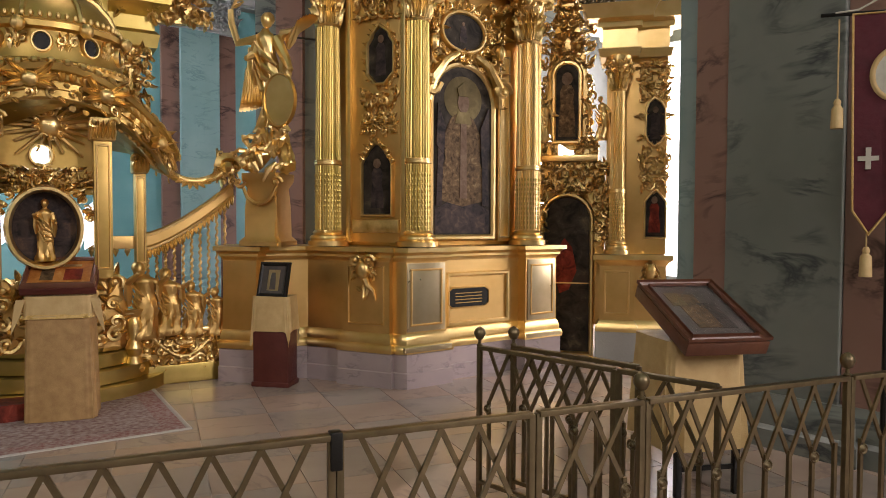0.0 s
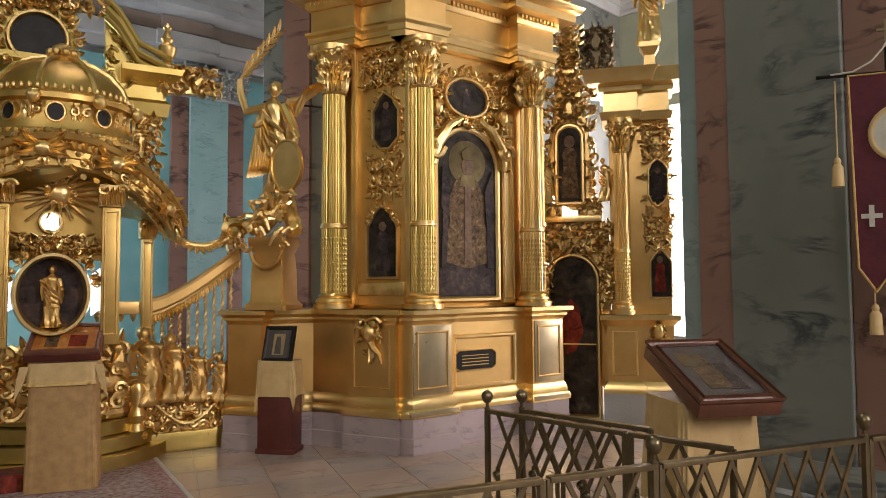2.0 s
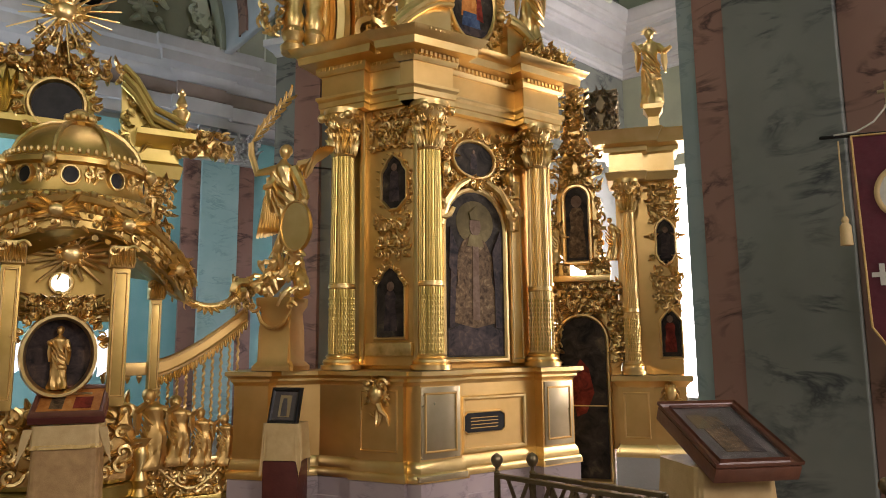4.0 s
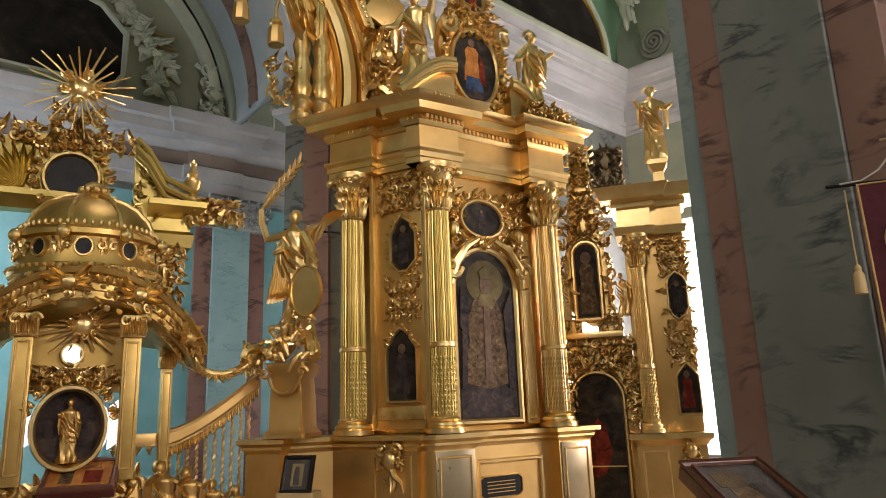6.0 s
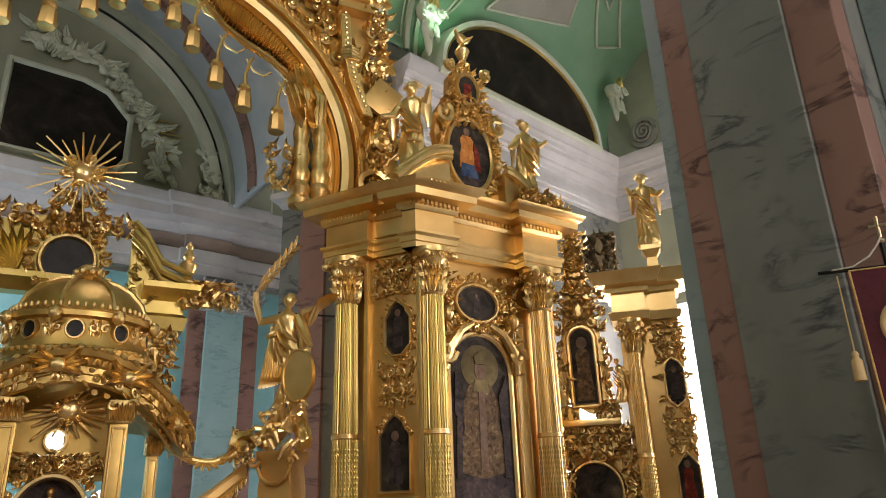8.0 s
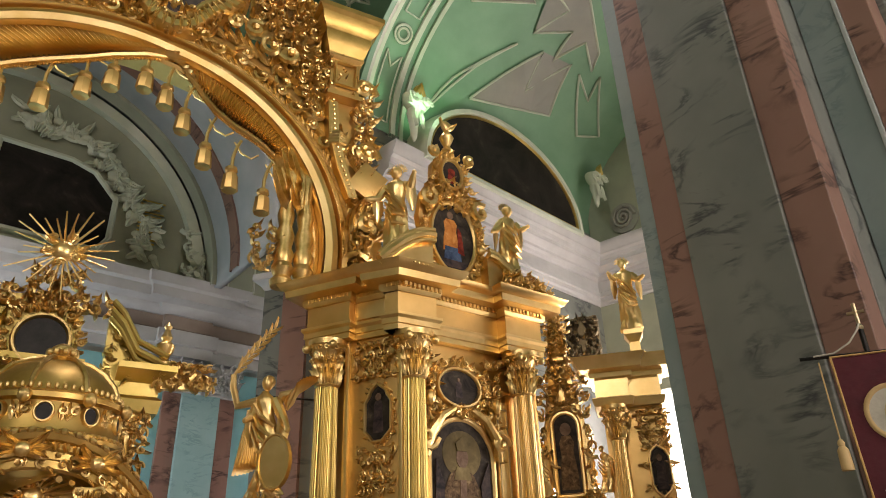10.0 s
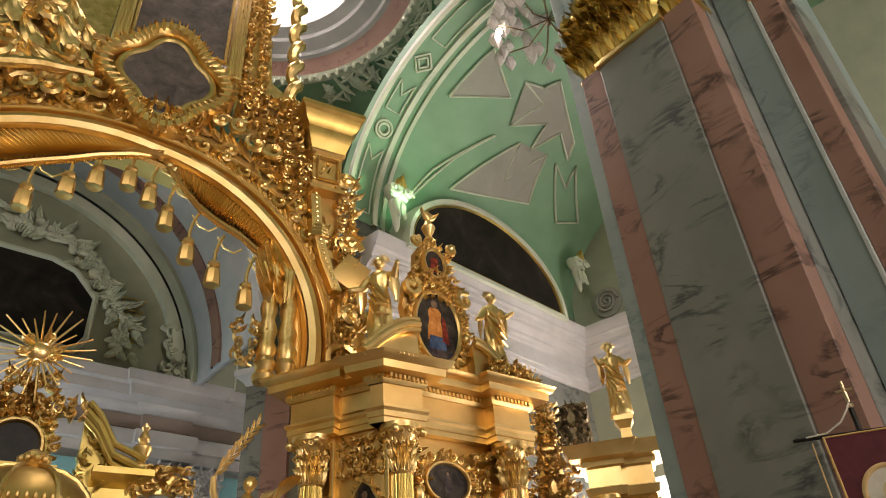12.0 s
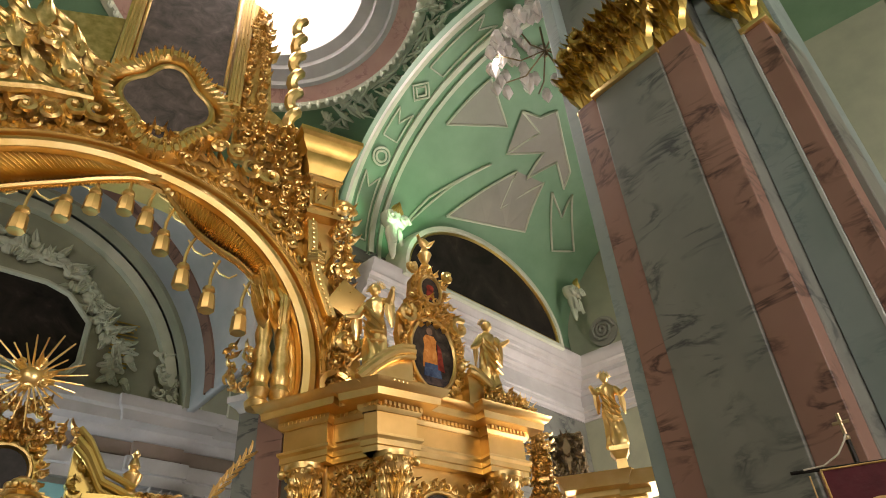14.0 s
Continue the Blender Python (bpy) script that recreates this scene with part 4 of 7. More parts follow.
picture(main, Matrix(), med, 0.05, 0.13, figures=(("painted_robe", rb, ROBE_DARK), ("painted_head", hd, SKIN)))
part("medallion_carving", border(bmesh.new(), ellipse(0.84, 3.79, 0.33, 0.25, 30), 0.09, 6, 0.15, 0.05), GOLD_CARVED, main)
for x0, x1, mt in ((1.36, 1.54, SILVERED), (0.32, 0.40, GOLD)):
    part("strip", slab(x0, x1, 0.14, 0.25, 1.5, 3.7 if mt is SILVERED else 3.1, 0.012), GOLD, main, m=None)
    part("strip_fillet", ring_frame(bmesh.new(), [(x0 + 0.03, 1.56), (x1 - 0.03, 1.56), (x1 - 0.03, 3.6 if mt is SILVERED else 3.0), (x0 + 0.03, 3.6 if mt is SILVERED else 3.0)], 0.018, 0.125, 0.145), mt, main)


# ---- crown of the screen bay ----
crown = thing("crown_icon", "oval icon in a gilded carved crown above the cornice", "icon", FR)
ov = ellipse(0.86, 5.70, 0.31, 0.46, 36)
rb, hd = robed(0.82, 5.50, 0.56, 0.24)
picture(crown, Matrix(), ov, 0.06, 0.14, ICON_DARK, figures=(("painted_robe", rb, ROBE_ORANGE), ("painted_head", hd, SKIN), ("painted_skirt", [(0.70, 5.34), (0.98, 5.34), (0.95, 5.56), (0.73, 5.56)], ROBE_BLUE), ("painted_cloak", [(0.92, 5.5), (1.02, 5.48), (0.98, 5.8), (0.93, 5.85)], ROBE_RED), ("painted_ground", [(0.62, 5.38), (1.1, 5.38), (1.0, 5.28), (0.72, 5.28)], ROBE_DARK)))
bm = bmesh.new()
plate(bm, [(0.30, 5.03), (1.42, 5.03), (1.30, 5.5), (1.40, 5.9), (1.30, 6.25), (1.12, 6.5), (1.10, 6.75), (0.98, 6.95), (0.86, 7.02), (0.74, 6.95), (0.60, 6.75), (0.58, 6.5), (0.42, 6.25), (0.36, 5.9), (0.44, 5.5)], 0.17, 0.27)
part("board", bm, GOLD_SATIN, crown)
bm = bmesh.new()
border(bm, ellipse(0.86, 5.70, 0.38, 0.53, 34), 0.1, 41, 0.15, 0.07)
border(bm, ellipse(0.86, 6.62, 0.20, 0.25, 24), 0.085, 42, 0.15, 0.06)
carve(bm, 0.48, 1.24, 6.1, 6.5, 43, 0.11, 0.16, 0.07)
for s in (-1, 1):
    curl(bm, (0.86 + s * 0.42, 6.15), 0.11, 1, s, 0.04, 0.14, 0.08)
    curl(bm, (0.86 + s * 0.3, 6.9), 0.07, 1, s, 0.03, 0.14, 0.06)
    ball(bm, (0.86 + s * 0.4, 0.1, 5.6), (0.06, 0.06, 0.07), 8, 6)
part("carving", bm, GOLD_CARVED, crown, "gilded scrolls and leaves")
picture(crown, Matrix(), ellipse(0.86, 6.62, 0.14, 0.19, 20), 0.05, 0.12, ICON_DARK, figures=(("painted_robe", robed(0.86, 6.48, 0.28, 0.14)[0], ROBE_RED),))
bm = bmesh.new()
lathe(bm, [(0.05, 6.98), (0.09, 7.02), (0.04, 7.10), (0.07, 7.16), (0.10, 7.24), (0.05, 7.32), (0.04, 7.36)], 12, (0.86, 0.2, 0))
ball(bm, (0.86, 0.2, 7.44), (0.09, 0.05, 0.08), 8, 6)
for s in (-1, 1):
    leaf(bm, (0.86, 7.36), math.pi / 2 + s * 0.8, 0.2, 0.09, 0.18, 0.04)
part("finial", bm, GOLD, crown)
# arched hood mouldings over the cornice
bm = bmesh.new()
pts = [(-0.30 + 0.085 * i, 5.05 + 0.50 * math.sin(min(1, i / 9) * math.pi / 2)) for i in range(10)]
for off, r in ((0.0, 0.05), (0.07, 0.03), (-0.07, 0.035)):
    tube(bm, [(x, -0.02 + 0.04 * off, z + off) for x, z in pts], r, 8)
plate(bm, pts + [(0.47, 5.03), (-0.30, 5.03)], 0.03, 0.2)
part("hood_moulding", bm, GOLD, crown)
bm = bmesh.new()
pts = [(1.30 + 0.09 * i, 5.52 - 0.46 * (1 - math.cos(i / 7 * math.pi / 2))) for i in range(8)]
for off, r in ((0.0, 0.05), (0.07, 0.03)):
    tube(bm, [(x, 0.0, z + off) for x, z in pts], r, 8)
plate(bm, pts + [(1.93, 5.03), (1.30, 5.03)], 0.03, 0.2)
part("hood_moulding", bm, GOLD, crown)

statue("saint_statue", "gilded robed figure with a rayed halo on a plinth", tuple(FL @ Vector((1.08, 0.15, 5.25))), 1.24, 3, -15, halo=0.11, pose_arms=((0.9, -0.2), (0.7, 0.6)))
part_p = part("statue_plinth", lathe(bmesh.new(), [(0.2, 5.03), (0.2, 5.07), (0.14, 5.09), (0.12, 5.18), (0.17, 5.2), (0.17, 5.25)], 4, a0=45, a1=405), GOLD, None, "", False, FL @ pose(1.08, 0.15, 0))
tagged(part_p, "small gilded square plinth on the cornice", "plinth")
statue("saint_statue", "gilded robed figure with a rayed halo leaning on the cornice scroll", tuple(FR @ Vector((1.78, 0.12, 5.30))), 1.12, 7, 30, halo=0.11, pose_arms=((1.2, -0.5), (0.6, 0.2)), lean=-0.12)
bm = bmesh.new()
carve(bm, 1.5, 2.1, 5.03, 5.35, 17, 0.12, 0.0, 0.09)
plate(bm, [(1.48, 5.03), (2.1, 5.03), (2.05, 5.2), (1.8, 5.32), (1.55, 5.3)], 0.02, 0.2)
tagged(part("cornice_scroll", bm, GOLD_CARVED, None, "", True, FR), "carved gilded scroll block under the statue", "carving")


def sunburst(name, m, r, n, seed, label, core=0.35, parent=None):
    rnd = random.Random(seed)
    bm = bmesh.new()
    ball(bm, (0, 0, 0), (r * core, r * 0.15, r * core), 12, 8)
    for i in range(n):
        a = 2 * math.pi * i / n
        ln = r * rnd.uniform(0.7, 1.05)
        tube(bm, [(math.cos(a) * r * core * 0.8, 0, math.sin(a) * r * core * 0.8), (math.cos(a) * ln, rnd.uniform(-0.05, 0.05) * r, math.sin(a) * ln)], [r * 0.03, r * 0.018], 5, 0.7)
    border(bm, ellipse(0, 0, r * core * 0.8, r * core * 0.8, 14), r * 0.2, seed, -r * 0.1, r * 0.1)
    o = part(name, bm, GOLD, parent, "", True, m)
    return o if parent else tagged(o, label, "ornament")


sunburst("ray_ornament", FR @ pose(2.42, 0.25, 5.28), 0.33, 18, 2, "small gilded fan of rays on the cornice")

# ---- door bay ----
doorb = thing("deacon_door", "arched side door with a dark painted figure in carved gilding", "door", FD)
out = arched(0.0, 0.58, 0.05, 2.05, 0.3)
part("leaf", plate(bmesh.new(), out, 0.1, 0.14), ICON_DARK, doorb, "dark painted door leaf", False)
part("painted_robe", plate(bmesh.new(), [(0.14, 1.05), (0.20, 0.80), (0.32, 0.85), (0.42, 1.10), (0.36, 1.40), (0.26, 1.52), (0.15, 1.35)], 0.097, 0.1), ROBE_RED, doorb, "", False)
part("rail", slab(0.0, 0.58, 0.08, 0.1, 0.93, 0.945, 0), GOLD, doorb)
part("door_frame", ring_frame(bmesh.new(), out, 0.06, 0.02, 0.14), GOLD, doorb)
bm = bmesh.new()
carve(bm, -0.16, 0.84, 1.45, 2.5, 51, 0.11, 0.06, 0.07, lambda x, z: (abs(x - 0.29) < 0.33 and z < 2.08) or (x < 0.02 and z < 2.1))
plate(bm, [(-0.05, 2.06), (-0.04, 2.0), (0.0, 2.02), (0.05, 2.1), (0.29, 2.16), (0.53, 2.1), (0.64, 1.9), (0.64, 1.4), (0.80, 1.5), (0.78, 2.2), (0.62, 2.5), (-0.04, 2.5), (-0.12, 2.2)], 0.08, 0.16)
part("carved_surround", bm, GOLD_CARVED, doorb, "gilded carved surround")
bm = bmesh.new()
for x0, x1 in ((-0.06, 0.17), (0.38, 0.68)):
    plate(bm, [(x0, 2.58), (x1, 2.58), (x1, 2.74), (x0, 2.80)], 0.08, 0.16)
    carve(bm, x0, x1, 2.58, 2.8, 54, 0.08, 0.07, 0.05)
part("carving", bm, GOLD_CARVED, doorb)
part("ledge", slab(-0.05, 0.68, -0.05, 0.2, 2.5, 2.58, 0.015), GOLD, doorb)
nich = arched(0.14, 0.42, 2.78, 3.74, 0.14)
picture(doorb, Matrix(), nich, 0.06, 0.05, ICON_DARK, figures=(("painted_robe", robed(0.28, 2.82, 0.82, 0.22)[0], ROBE), ("painted_head", robed(0.28, 2.82, 0.82, 0.22)[1], SKIN)))
bm = bmesh.new()
plate(bm, [(0.10, 2.80), (0.30, 2.66), (0.50, 2.64), (0.60, 3.0), (0.55, 3.5), (0.50, 3.9), (0.42, 4.2), (0.40, 4.6), (0.36, 5.1), (0.20, 5.1), (0.14, 4.6), (0.12, 4.2), (0.06, 3.9), (0.0, 3.5), (-0.04, 3.0)], 0.09, 0.2)
carve(bm, -0.06, 0.62, 2.75, 4.3, 52, 0.11, 0.08, 0.07, lambda x, z: abs(x - 0.28) < 0.19 and 2.7 < z < 3.8)
carve(bm, 0.12, 0.44, 4.2, 5.1, 53, 0.1, 0.08, 0.07)
part("upper_carving", bm, GOLD_CARVED, doorb, "gilded pierced carving")
part("wall_face", slab(0.60, 0.76, 0.2, 0.3, 0.4, 2.5, 0), GOLD_SATIN, doorb, "", False)
part("wall_face", slab(-0.02, 0.60, 0.2, 0.3, 1.9, 2.45, 0), GOLD_SATIN, doorb, "", False)
for x, rz, sd in ((-0.02, 20, 5), (0.70, -20, 6)):
    statue("cherub_statue", "small gilded winged child seated beside the niche", tuple(FD @ Vector((x, -0.05, 2.75))), 0.55, sd, rz, wings=False, pose_arms=((1.4, 0.9), (1.3, -0.2)), lean=0.25)

# ---- right bay ----
rbay = thing("iconostasis_side_bay", "gilded side bay of the altar screen with small icons", "altar screen", FD)
RP = [(0.72, 0.5), (0.72, -0.12), (1.14, -0.12), (1.14, -0.02), (1.52, -0.02), (1.52, 0.4)]
part("plinth", sweep(bmesh.new(), RP, [(-0.2, 0.0), (0.05, 0.0), (0.05, 0.36), (-0.2, 0.36)]), WHITE_PLASTER, rbay, "pale stone plinth")
part("base_moulding", sweep(bmesh.new(), RP, [(-0.2, 0.36), (0.05, 0.36), (0.05, 0.42), (0.0, 0.5), (-0.2, 0.5)]), GOLD, rbay)
part("dado", sweep(bmesh.new(), RP, [(-0.2, 0.5), (0.0, 0.5), (0.0, 1.18), (-0.2, 1.18)]), GOLD_SATIN, rbay)
part("cap_moulding", sweep(bmesh.new(), RP, [(-0.2, 1.18), (0.0, 1.18), (0.04, 1.23), (0.08, 1.26), (0.08, 1.32), (-0.2, 1.33)]), GOLD, rbay)
part("wall_face", slab(0.78, 1.51, 0.05, 0.3, 1.33, 4.3, 0.004), GOLD_SATIN, rbay)
part("entablature", sweep(bmesh.new(), RP, [(-0.2, 3.76), (0.02, 3.76), (0.05, 3.86), (0.0, 3.88), (0.0, 4.1), (0.05, 4.12), (0.06, 4.18), (0.18, 4.2), (0.2, 4.28), (0.25, 4.36), (-0.2, 4.38)]), GOLD, rbay)
part("dado_panel", ring_frame(bmesh.new(), [(0.80, 0.6), (1.06, 0.6), (1.06, 1.1), (0.80, 1.1)], 0.025, -0.135, -0.12), GOLD, rbay)
for ol, z0, h in (([(1.27, 1.55), (1.49, 1.55), (1.49, 1.98), (1.44, 2.05), (1.38, 2.12), (1.32, 2.05), (1.27, 1.98)], 1.6, 0.45), ([(1.30, 2.74), (1.36, 2.69), (1.43, 2.74), (1.47, 2.82), (1.47, 3.12), (1.43, 3.2), (1.36, 3.25), (1.30, 3.2), (1.27, 3.12), (1.27, 2.82)], 2.76, 0.4)):
    r_, h_ = robed(1.37, z0, h, 0.14)
    picture(rbay, Matrix(), ol, 0.03, 0.02, figures=(("painted_robe", r_, ROBE_RED if h > 0.42 else ROBE_DARK), ("painted_head", h_, SKIN)))
part("carving", carve(bmesh.new(), 1.16, 1.56, 2.12, 3.72, 61, 0.09, 0.04, 0.04, lambda x, z: abs(x - 1.37) < 0.13 and 2.66 < z < 3.26), GOLD_CARVED, rbay)
bm = bmesh.new()
ball(bm, (1.33, -0.08, 1.12), (0.07, 0.06, 0.1), 10, 8)
carve(bm, 1.22, 1.44, 1.0, 1.25, 62, 0.08, -0.05, 0.05)
part("mask_bracket", bm, GOLD_CARVED, rbay)
column(FD @ pose(0.92, -0.10, 0), z0=1.33, h=2.43, r=0.098, mat=GOLD)
statue("saint_statue", "gilded robed figure with a crown of rays on a tall plinth", tuple(FD @ Vector((1.30, 0.02, 4.74))), 1.05, 13, -10, halo=0.10, pose_arms=((0.6, 0.4), (0.7, 0.1)))
bm = lathe(bmesh.new(), [(0.17, 4.37), (0.17, 4.42), (0.10, 4.46), (0.09, 4.58), (0.15, 4.66), (0.17, 4.68), (0.17, 4.74)], 4, a0=45, a1=405)
tagged(part("statue_plinth", bm, GOLD, None, "", False, FD @ pose(1.30, 0.02, 0)), "waisted gilded plinth under a statue", "plinth")
# dark bronze capital on the wall beyond
bm = bmesh.new()
carve(bm, 0.0, 0.7, 6.0, 6.75, 63, 0.16, 0.0, 0.12)
box(bm, 0.05, 0.65, 0.0, 0.2, 6.0, 6.8)
tagged(part("pilaster_capital_rear", bm, BRONZE, None, "", True, pose(2.35, 12.4, -0.5, 0, 0, -20)), "dark bronze carved pilaster capital on the rear wall", "capital", kind="structure")

# ---- angel on the left pedestal ----
ANG = (-1.86, 7.42, 1.46)
bm = lathe(bmesh.new(), [(0.33, 0.0), (0.33, 0.05), (0.27, 0.1), (0.25, 0.4), (0.24, 0.6), (0.28, 0.68), (0.30, 0.72), (0.30, 0.76)], 4, a0=45, a1=405)
bmesh.ops.bevel(bm, geom=[e for e in bm.edges if abs(e.verts[0].co.z - e.verts[1].co.z) > 0.02], offset=0.03, segments=2, affect="EDGES")
for s in (-1, 1):
    tube(bm, [(s * 0.19, -0.20, 0.62), (s * 0.13, -0.215, 0.50), (s * 0.06, -0.22, 0.45), (0, -0.22, 0.44)], [0.016, 0.02, 0.022, 0.022], 7)
    curl(bm, (s * 0.21, 0.66), 0.04, 0, s, 0.018, -0.22, 0.03)
tagged(part("statue_pedestal", bm, GOLD_SATIN, None, "", True, pose(*ANG, 0, 0, -12)), "tall gilded pedestal with garlands under the angel", "pedestal")
bm = statue_mesh(1.22, 19, pose_arms=((0.3, -0.3), (1.0, -0.7)), lean=0.1, stride=0.8, slim=0.72)
bmesh.ops.translate(bm, verts=bm.verts[:], vec=(0.0, 0, 0.48))
for base, a0, step, ln, n in (((-0.22, 1.30), -1.78, -0.055, 0.64, 8), ((0.14, 1.46), 0.42, -0.10, 0.46, 8)):
    for i in range(n):
        bx = base[0] + (0.014 if a0 < 0 else 0.012) * i
        leaf(bm, (bx, base[1] - 0.022 * i), a0 - step * i, ln * (1 - 0.045 * i), 0.10, 0.10 - 0.012 * i, 0.04)
    tube(bm, [(base[0] * 0.5, 0.10, 1.36), (base[0], 0.08, base[1] + 0.03), (base[0] + 0.16 * math.cos(a0), 0.09, base[1] + 0.16 * math.sin(a0))], [0.04, 0.05, 0.03], 7)
tube(bm, [(-0.10, -0.02, 1.42), (-0.31, -0.06, 1.38), (-0.37, -0.08, 1.58), (-0.38, -0.08, 1.72)], [0.055, 0.045, 0.036, 0.03], 8)
tube(bm, [(-0.38, -0.08, 1.70), (-0.28, -0.08, 1.88), (-0.14, -0.08, 2.06), (0.06, -0.08, 2.20)], [0.016, 0.018, 0.016, 0.01], 7)
for i in range(14):
    k = i / 13
    p = Vector((-0.36, 1.74)).lerp(Vector((0.06, 2.20)), k)
    leaf(bm, p, 0.83 + (0.45 if i % 2 else -0.45), 0.15, 0.045, -0.08, 0.02)
plate(bm, ellipse(0.23, 0.74, 0.15, 0.25, 22), -0.22, -0.19)
ring_frame(bm, ellipse(0.23, 0.74, 0.15, 0.25, 22), 0.03, -0.24, -0.18)
rnd = random.Random(23)
for hh, mm in ((0.74, pose(-0.22, -0.10, 0.06, 0, 38, 20)), (0.62, pose(0.26, -0.08, 0.04, -10, -34, -25))):
    low = statue_mesh(hh, 29, pose_arms=((0.9, 0.6), (1.0, -0.5)), lean=0.2, slim=1.05)
    low.transform(mm)
    tmp = bpy.data.meshes.new("tmp")
    low.to_mesh(tmp)
    low.free()
    bm.from_mesh(tmp)
    bpy.data.meshes.remove(tmp)
for i in range(26):
    x, z = rnd.uniform(-0.26, 0.26), rnd.uniform(0.0, 0.5)
    p0 = Vector((x, -0.17 + 0.1 * abs(x), z))
    p1 = p0 + Vector((rnd.uniform(-0.16, 0.16), rnd.uniform(-0.06, 0.02), rnd.uniform(-0.2, 0.05)))
    tube(bm, [p0, p0.lerp(p1, 0.5) + Vector((0, -0.03, 0.02)), p1], [0.025, 0.038, 0.012], 6, 0.6)
tagged(part("angel_statue", bm, GOLD, None, "", True, pose(ANG[0], ANG[1], ANG[2] + 0.76, 0, 0, -12)), "gilded winged figure with raised palm above a fallen figure", "statue")

bm = tube(bmesh.new(), [(-2.30, 8.6, 4.02), (-1.45, 9.1, 4.05)], 0.012, 6)
tagged(part("tie_rod", bm, BLACK_METAL_AND_SHADE), "thin dark iron tie rod behind the angel", "rod", kind="structure")
bm = tube(bmesh.new(), [(-1.75, 9.3, 4.62), (-1.45, 8.9, 4.85), (-1.15, 8.4, 5.10)], 0.008, 6)
tagged(part("cable", bm, BLACK_METAL_AND_SHADE), "thin dark cable strung up to the cornice", "cable", kind="structure")

# ---- royal doors, canopy and curved balustrade; x runs to the left as minus ----
gate = thing("royal_doors", "low gilded altar doors with carved panels", "altar doors", FG)
part("leaf", slab(-0.97, -0.08, 0.0, 0.08, 0.2, 0.55, 0.015), GOLD_SATIN, gate)
part("sill", slab(-1.0, -0.06, -0.04, 0.1, 0.0, 0.2, 0.015), GOLD_GREEN, gate)
part("moulding", slab(-0.98, -0.07, -0.03, 0.09, 0.53, 0.58, 0.015), GOLD, gate)
bm = bmesh.new()
carve(bm, -0.95, -0.1, 0.22, 0.52, 71, 0.12, 0.0, 0.04)
tube(bm, [(-0.85 + 0.035 * i, -0.03, 0.5 - 0.22 * math.sin(math.pi * i / 18)) for i in range(19)], 0.022, 7)
part("carving", bm, GOLD_CARVED, gate)
bm = lathe(bmesh.new(), [(0.10, 0.0), (0.12, 0.05), (0.07, 0.12), (0.11, 0.22), (0.06, 0.34), (0.09, 0.42), (0.05, 0.52), (0.09, 0.66), (0.06, 0.74), (0.10, 0.82)], 14, (-1.03, -0.08, 0))
part("post", bm, GOLD, gate, "turned gilded post")
for x, z, h, sd in ((-1.30, 0.42, 0.92, 31), (-0.97, 0.50, 0.78, 32), (-0.72, 0.52, 0.68, 33), (-0.47, 0.50, 0.56, 34), (-0.22, 0.48, 0.50, 35)):
    statue("evangelist_statue", "small gilded seated figure on the altar doors", tuple(FG @ Vector((x, -0.03, z))), h, sd, 20, pose_arms=((1.1, 0.1), (1.2, 0.6)), lean=0.25, material=GOLD_SATIN, slim=1.2, head=1.6)
# curved gilded steps inside the doors
for i in range(4):
    st = part("altar_step", lathe(bmesh.new(), [(1.1 - 0.12 * i, 0.14 * i), (1.1 - 0.12 * i, 0.14 * i + 0.13), (0.02, 0.14 * i + 0.13)], 40, (-1.7, 0.5, 0)), GOLD_GREEN, None, "", True, FG)
    tagged(st, "curved gilded step behind the altar doors", "step", "steps of the altar doors")

temp = thing("altar_canopy", "round gilded canopy with a small dome over the altar doors", "canopy", FG)
CX, CY = -1.75, -0.05


def sag(bm, k=0.66, half=1.15):
    """The canopy's rim bends down towards its sides."""
    for v in bm.verts:
        v.co.z -= k * ((v.co.x - CX) / half) ** 2
    return bm


def ring(prof, rx, ry, seg=72):
    return lathe(bmesh.new(), prof, seg, (CX, CY, 0), rx, ry)


RX, RY = 1.07, 0.93
part("architrave", sag(ring([(0.86, 2.74), (0.98, 2.74), (1.0, 2.76), (1.0, 2.82), (1.02, 2.83), (1.02, 2.89), (1.04, 2.91), (0.9, 2.93)], RX, RY)), OLD_DIM_SATIN, temp)
part("cornice", sag(ring([(0.9, 2.90), (1.02, 2.91), (1.03, 2.96), (1.07, 2.98), (1.09, 3.03), (0.9, 3.06), (0.60, 3.16), (0.55, 3.16)], RX, RY)), OLD_DIM_SATIN, temp)
bm = bmesh.new()
for i in range(60):
    a = 2 * math.pi * i / 60
    ball(bm, (CX + 1.10 * math.cos(a), CY + 0.955 * math.sin(a), 2.865), (0.026, 0.026, 0.024), 6, 4)
    ball(bm, (CX + 1.15 * math.cos(a), CY + 1.0 * math.sin(a), 3.05), (0.04, 0.04, 0.03), 6, 4)
part("beading", sag(bm), GOLD_CARVED, temp)
bm = lathe(bmesh.new(), [(0.97, 2.75), (0.80, 2.72), (0.5, 2.86), (0.02, 2.95)], 72, (CX, CY, 0), RX, RY, wave=lambda i, z: 1.0 if i % 2 else 0.985)
part("soffit", sag(bm), GOLD_GREEN, temp, "ribbed gilded shell soffit")
part("drum", ring([(1.04, 3.05), (1.05, 3.12), (1.0, 3.14), (0.98, 3.18), (0.92, 3.40), (1.0, 3.42), (1.0, 3.47), (0.94, 3.49)], 0.66, 0.62), OLD_DIM_SATIN, temp)
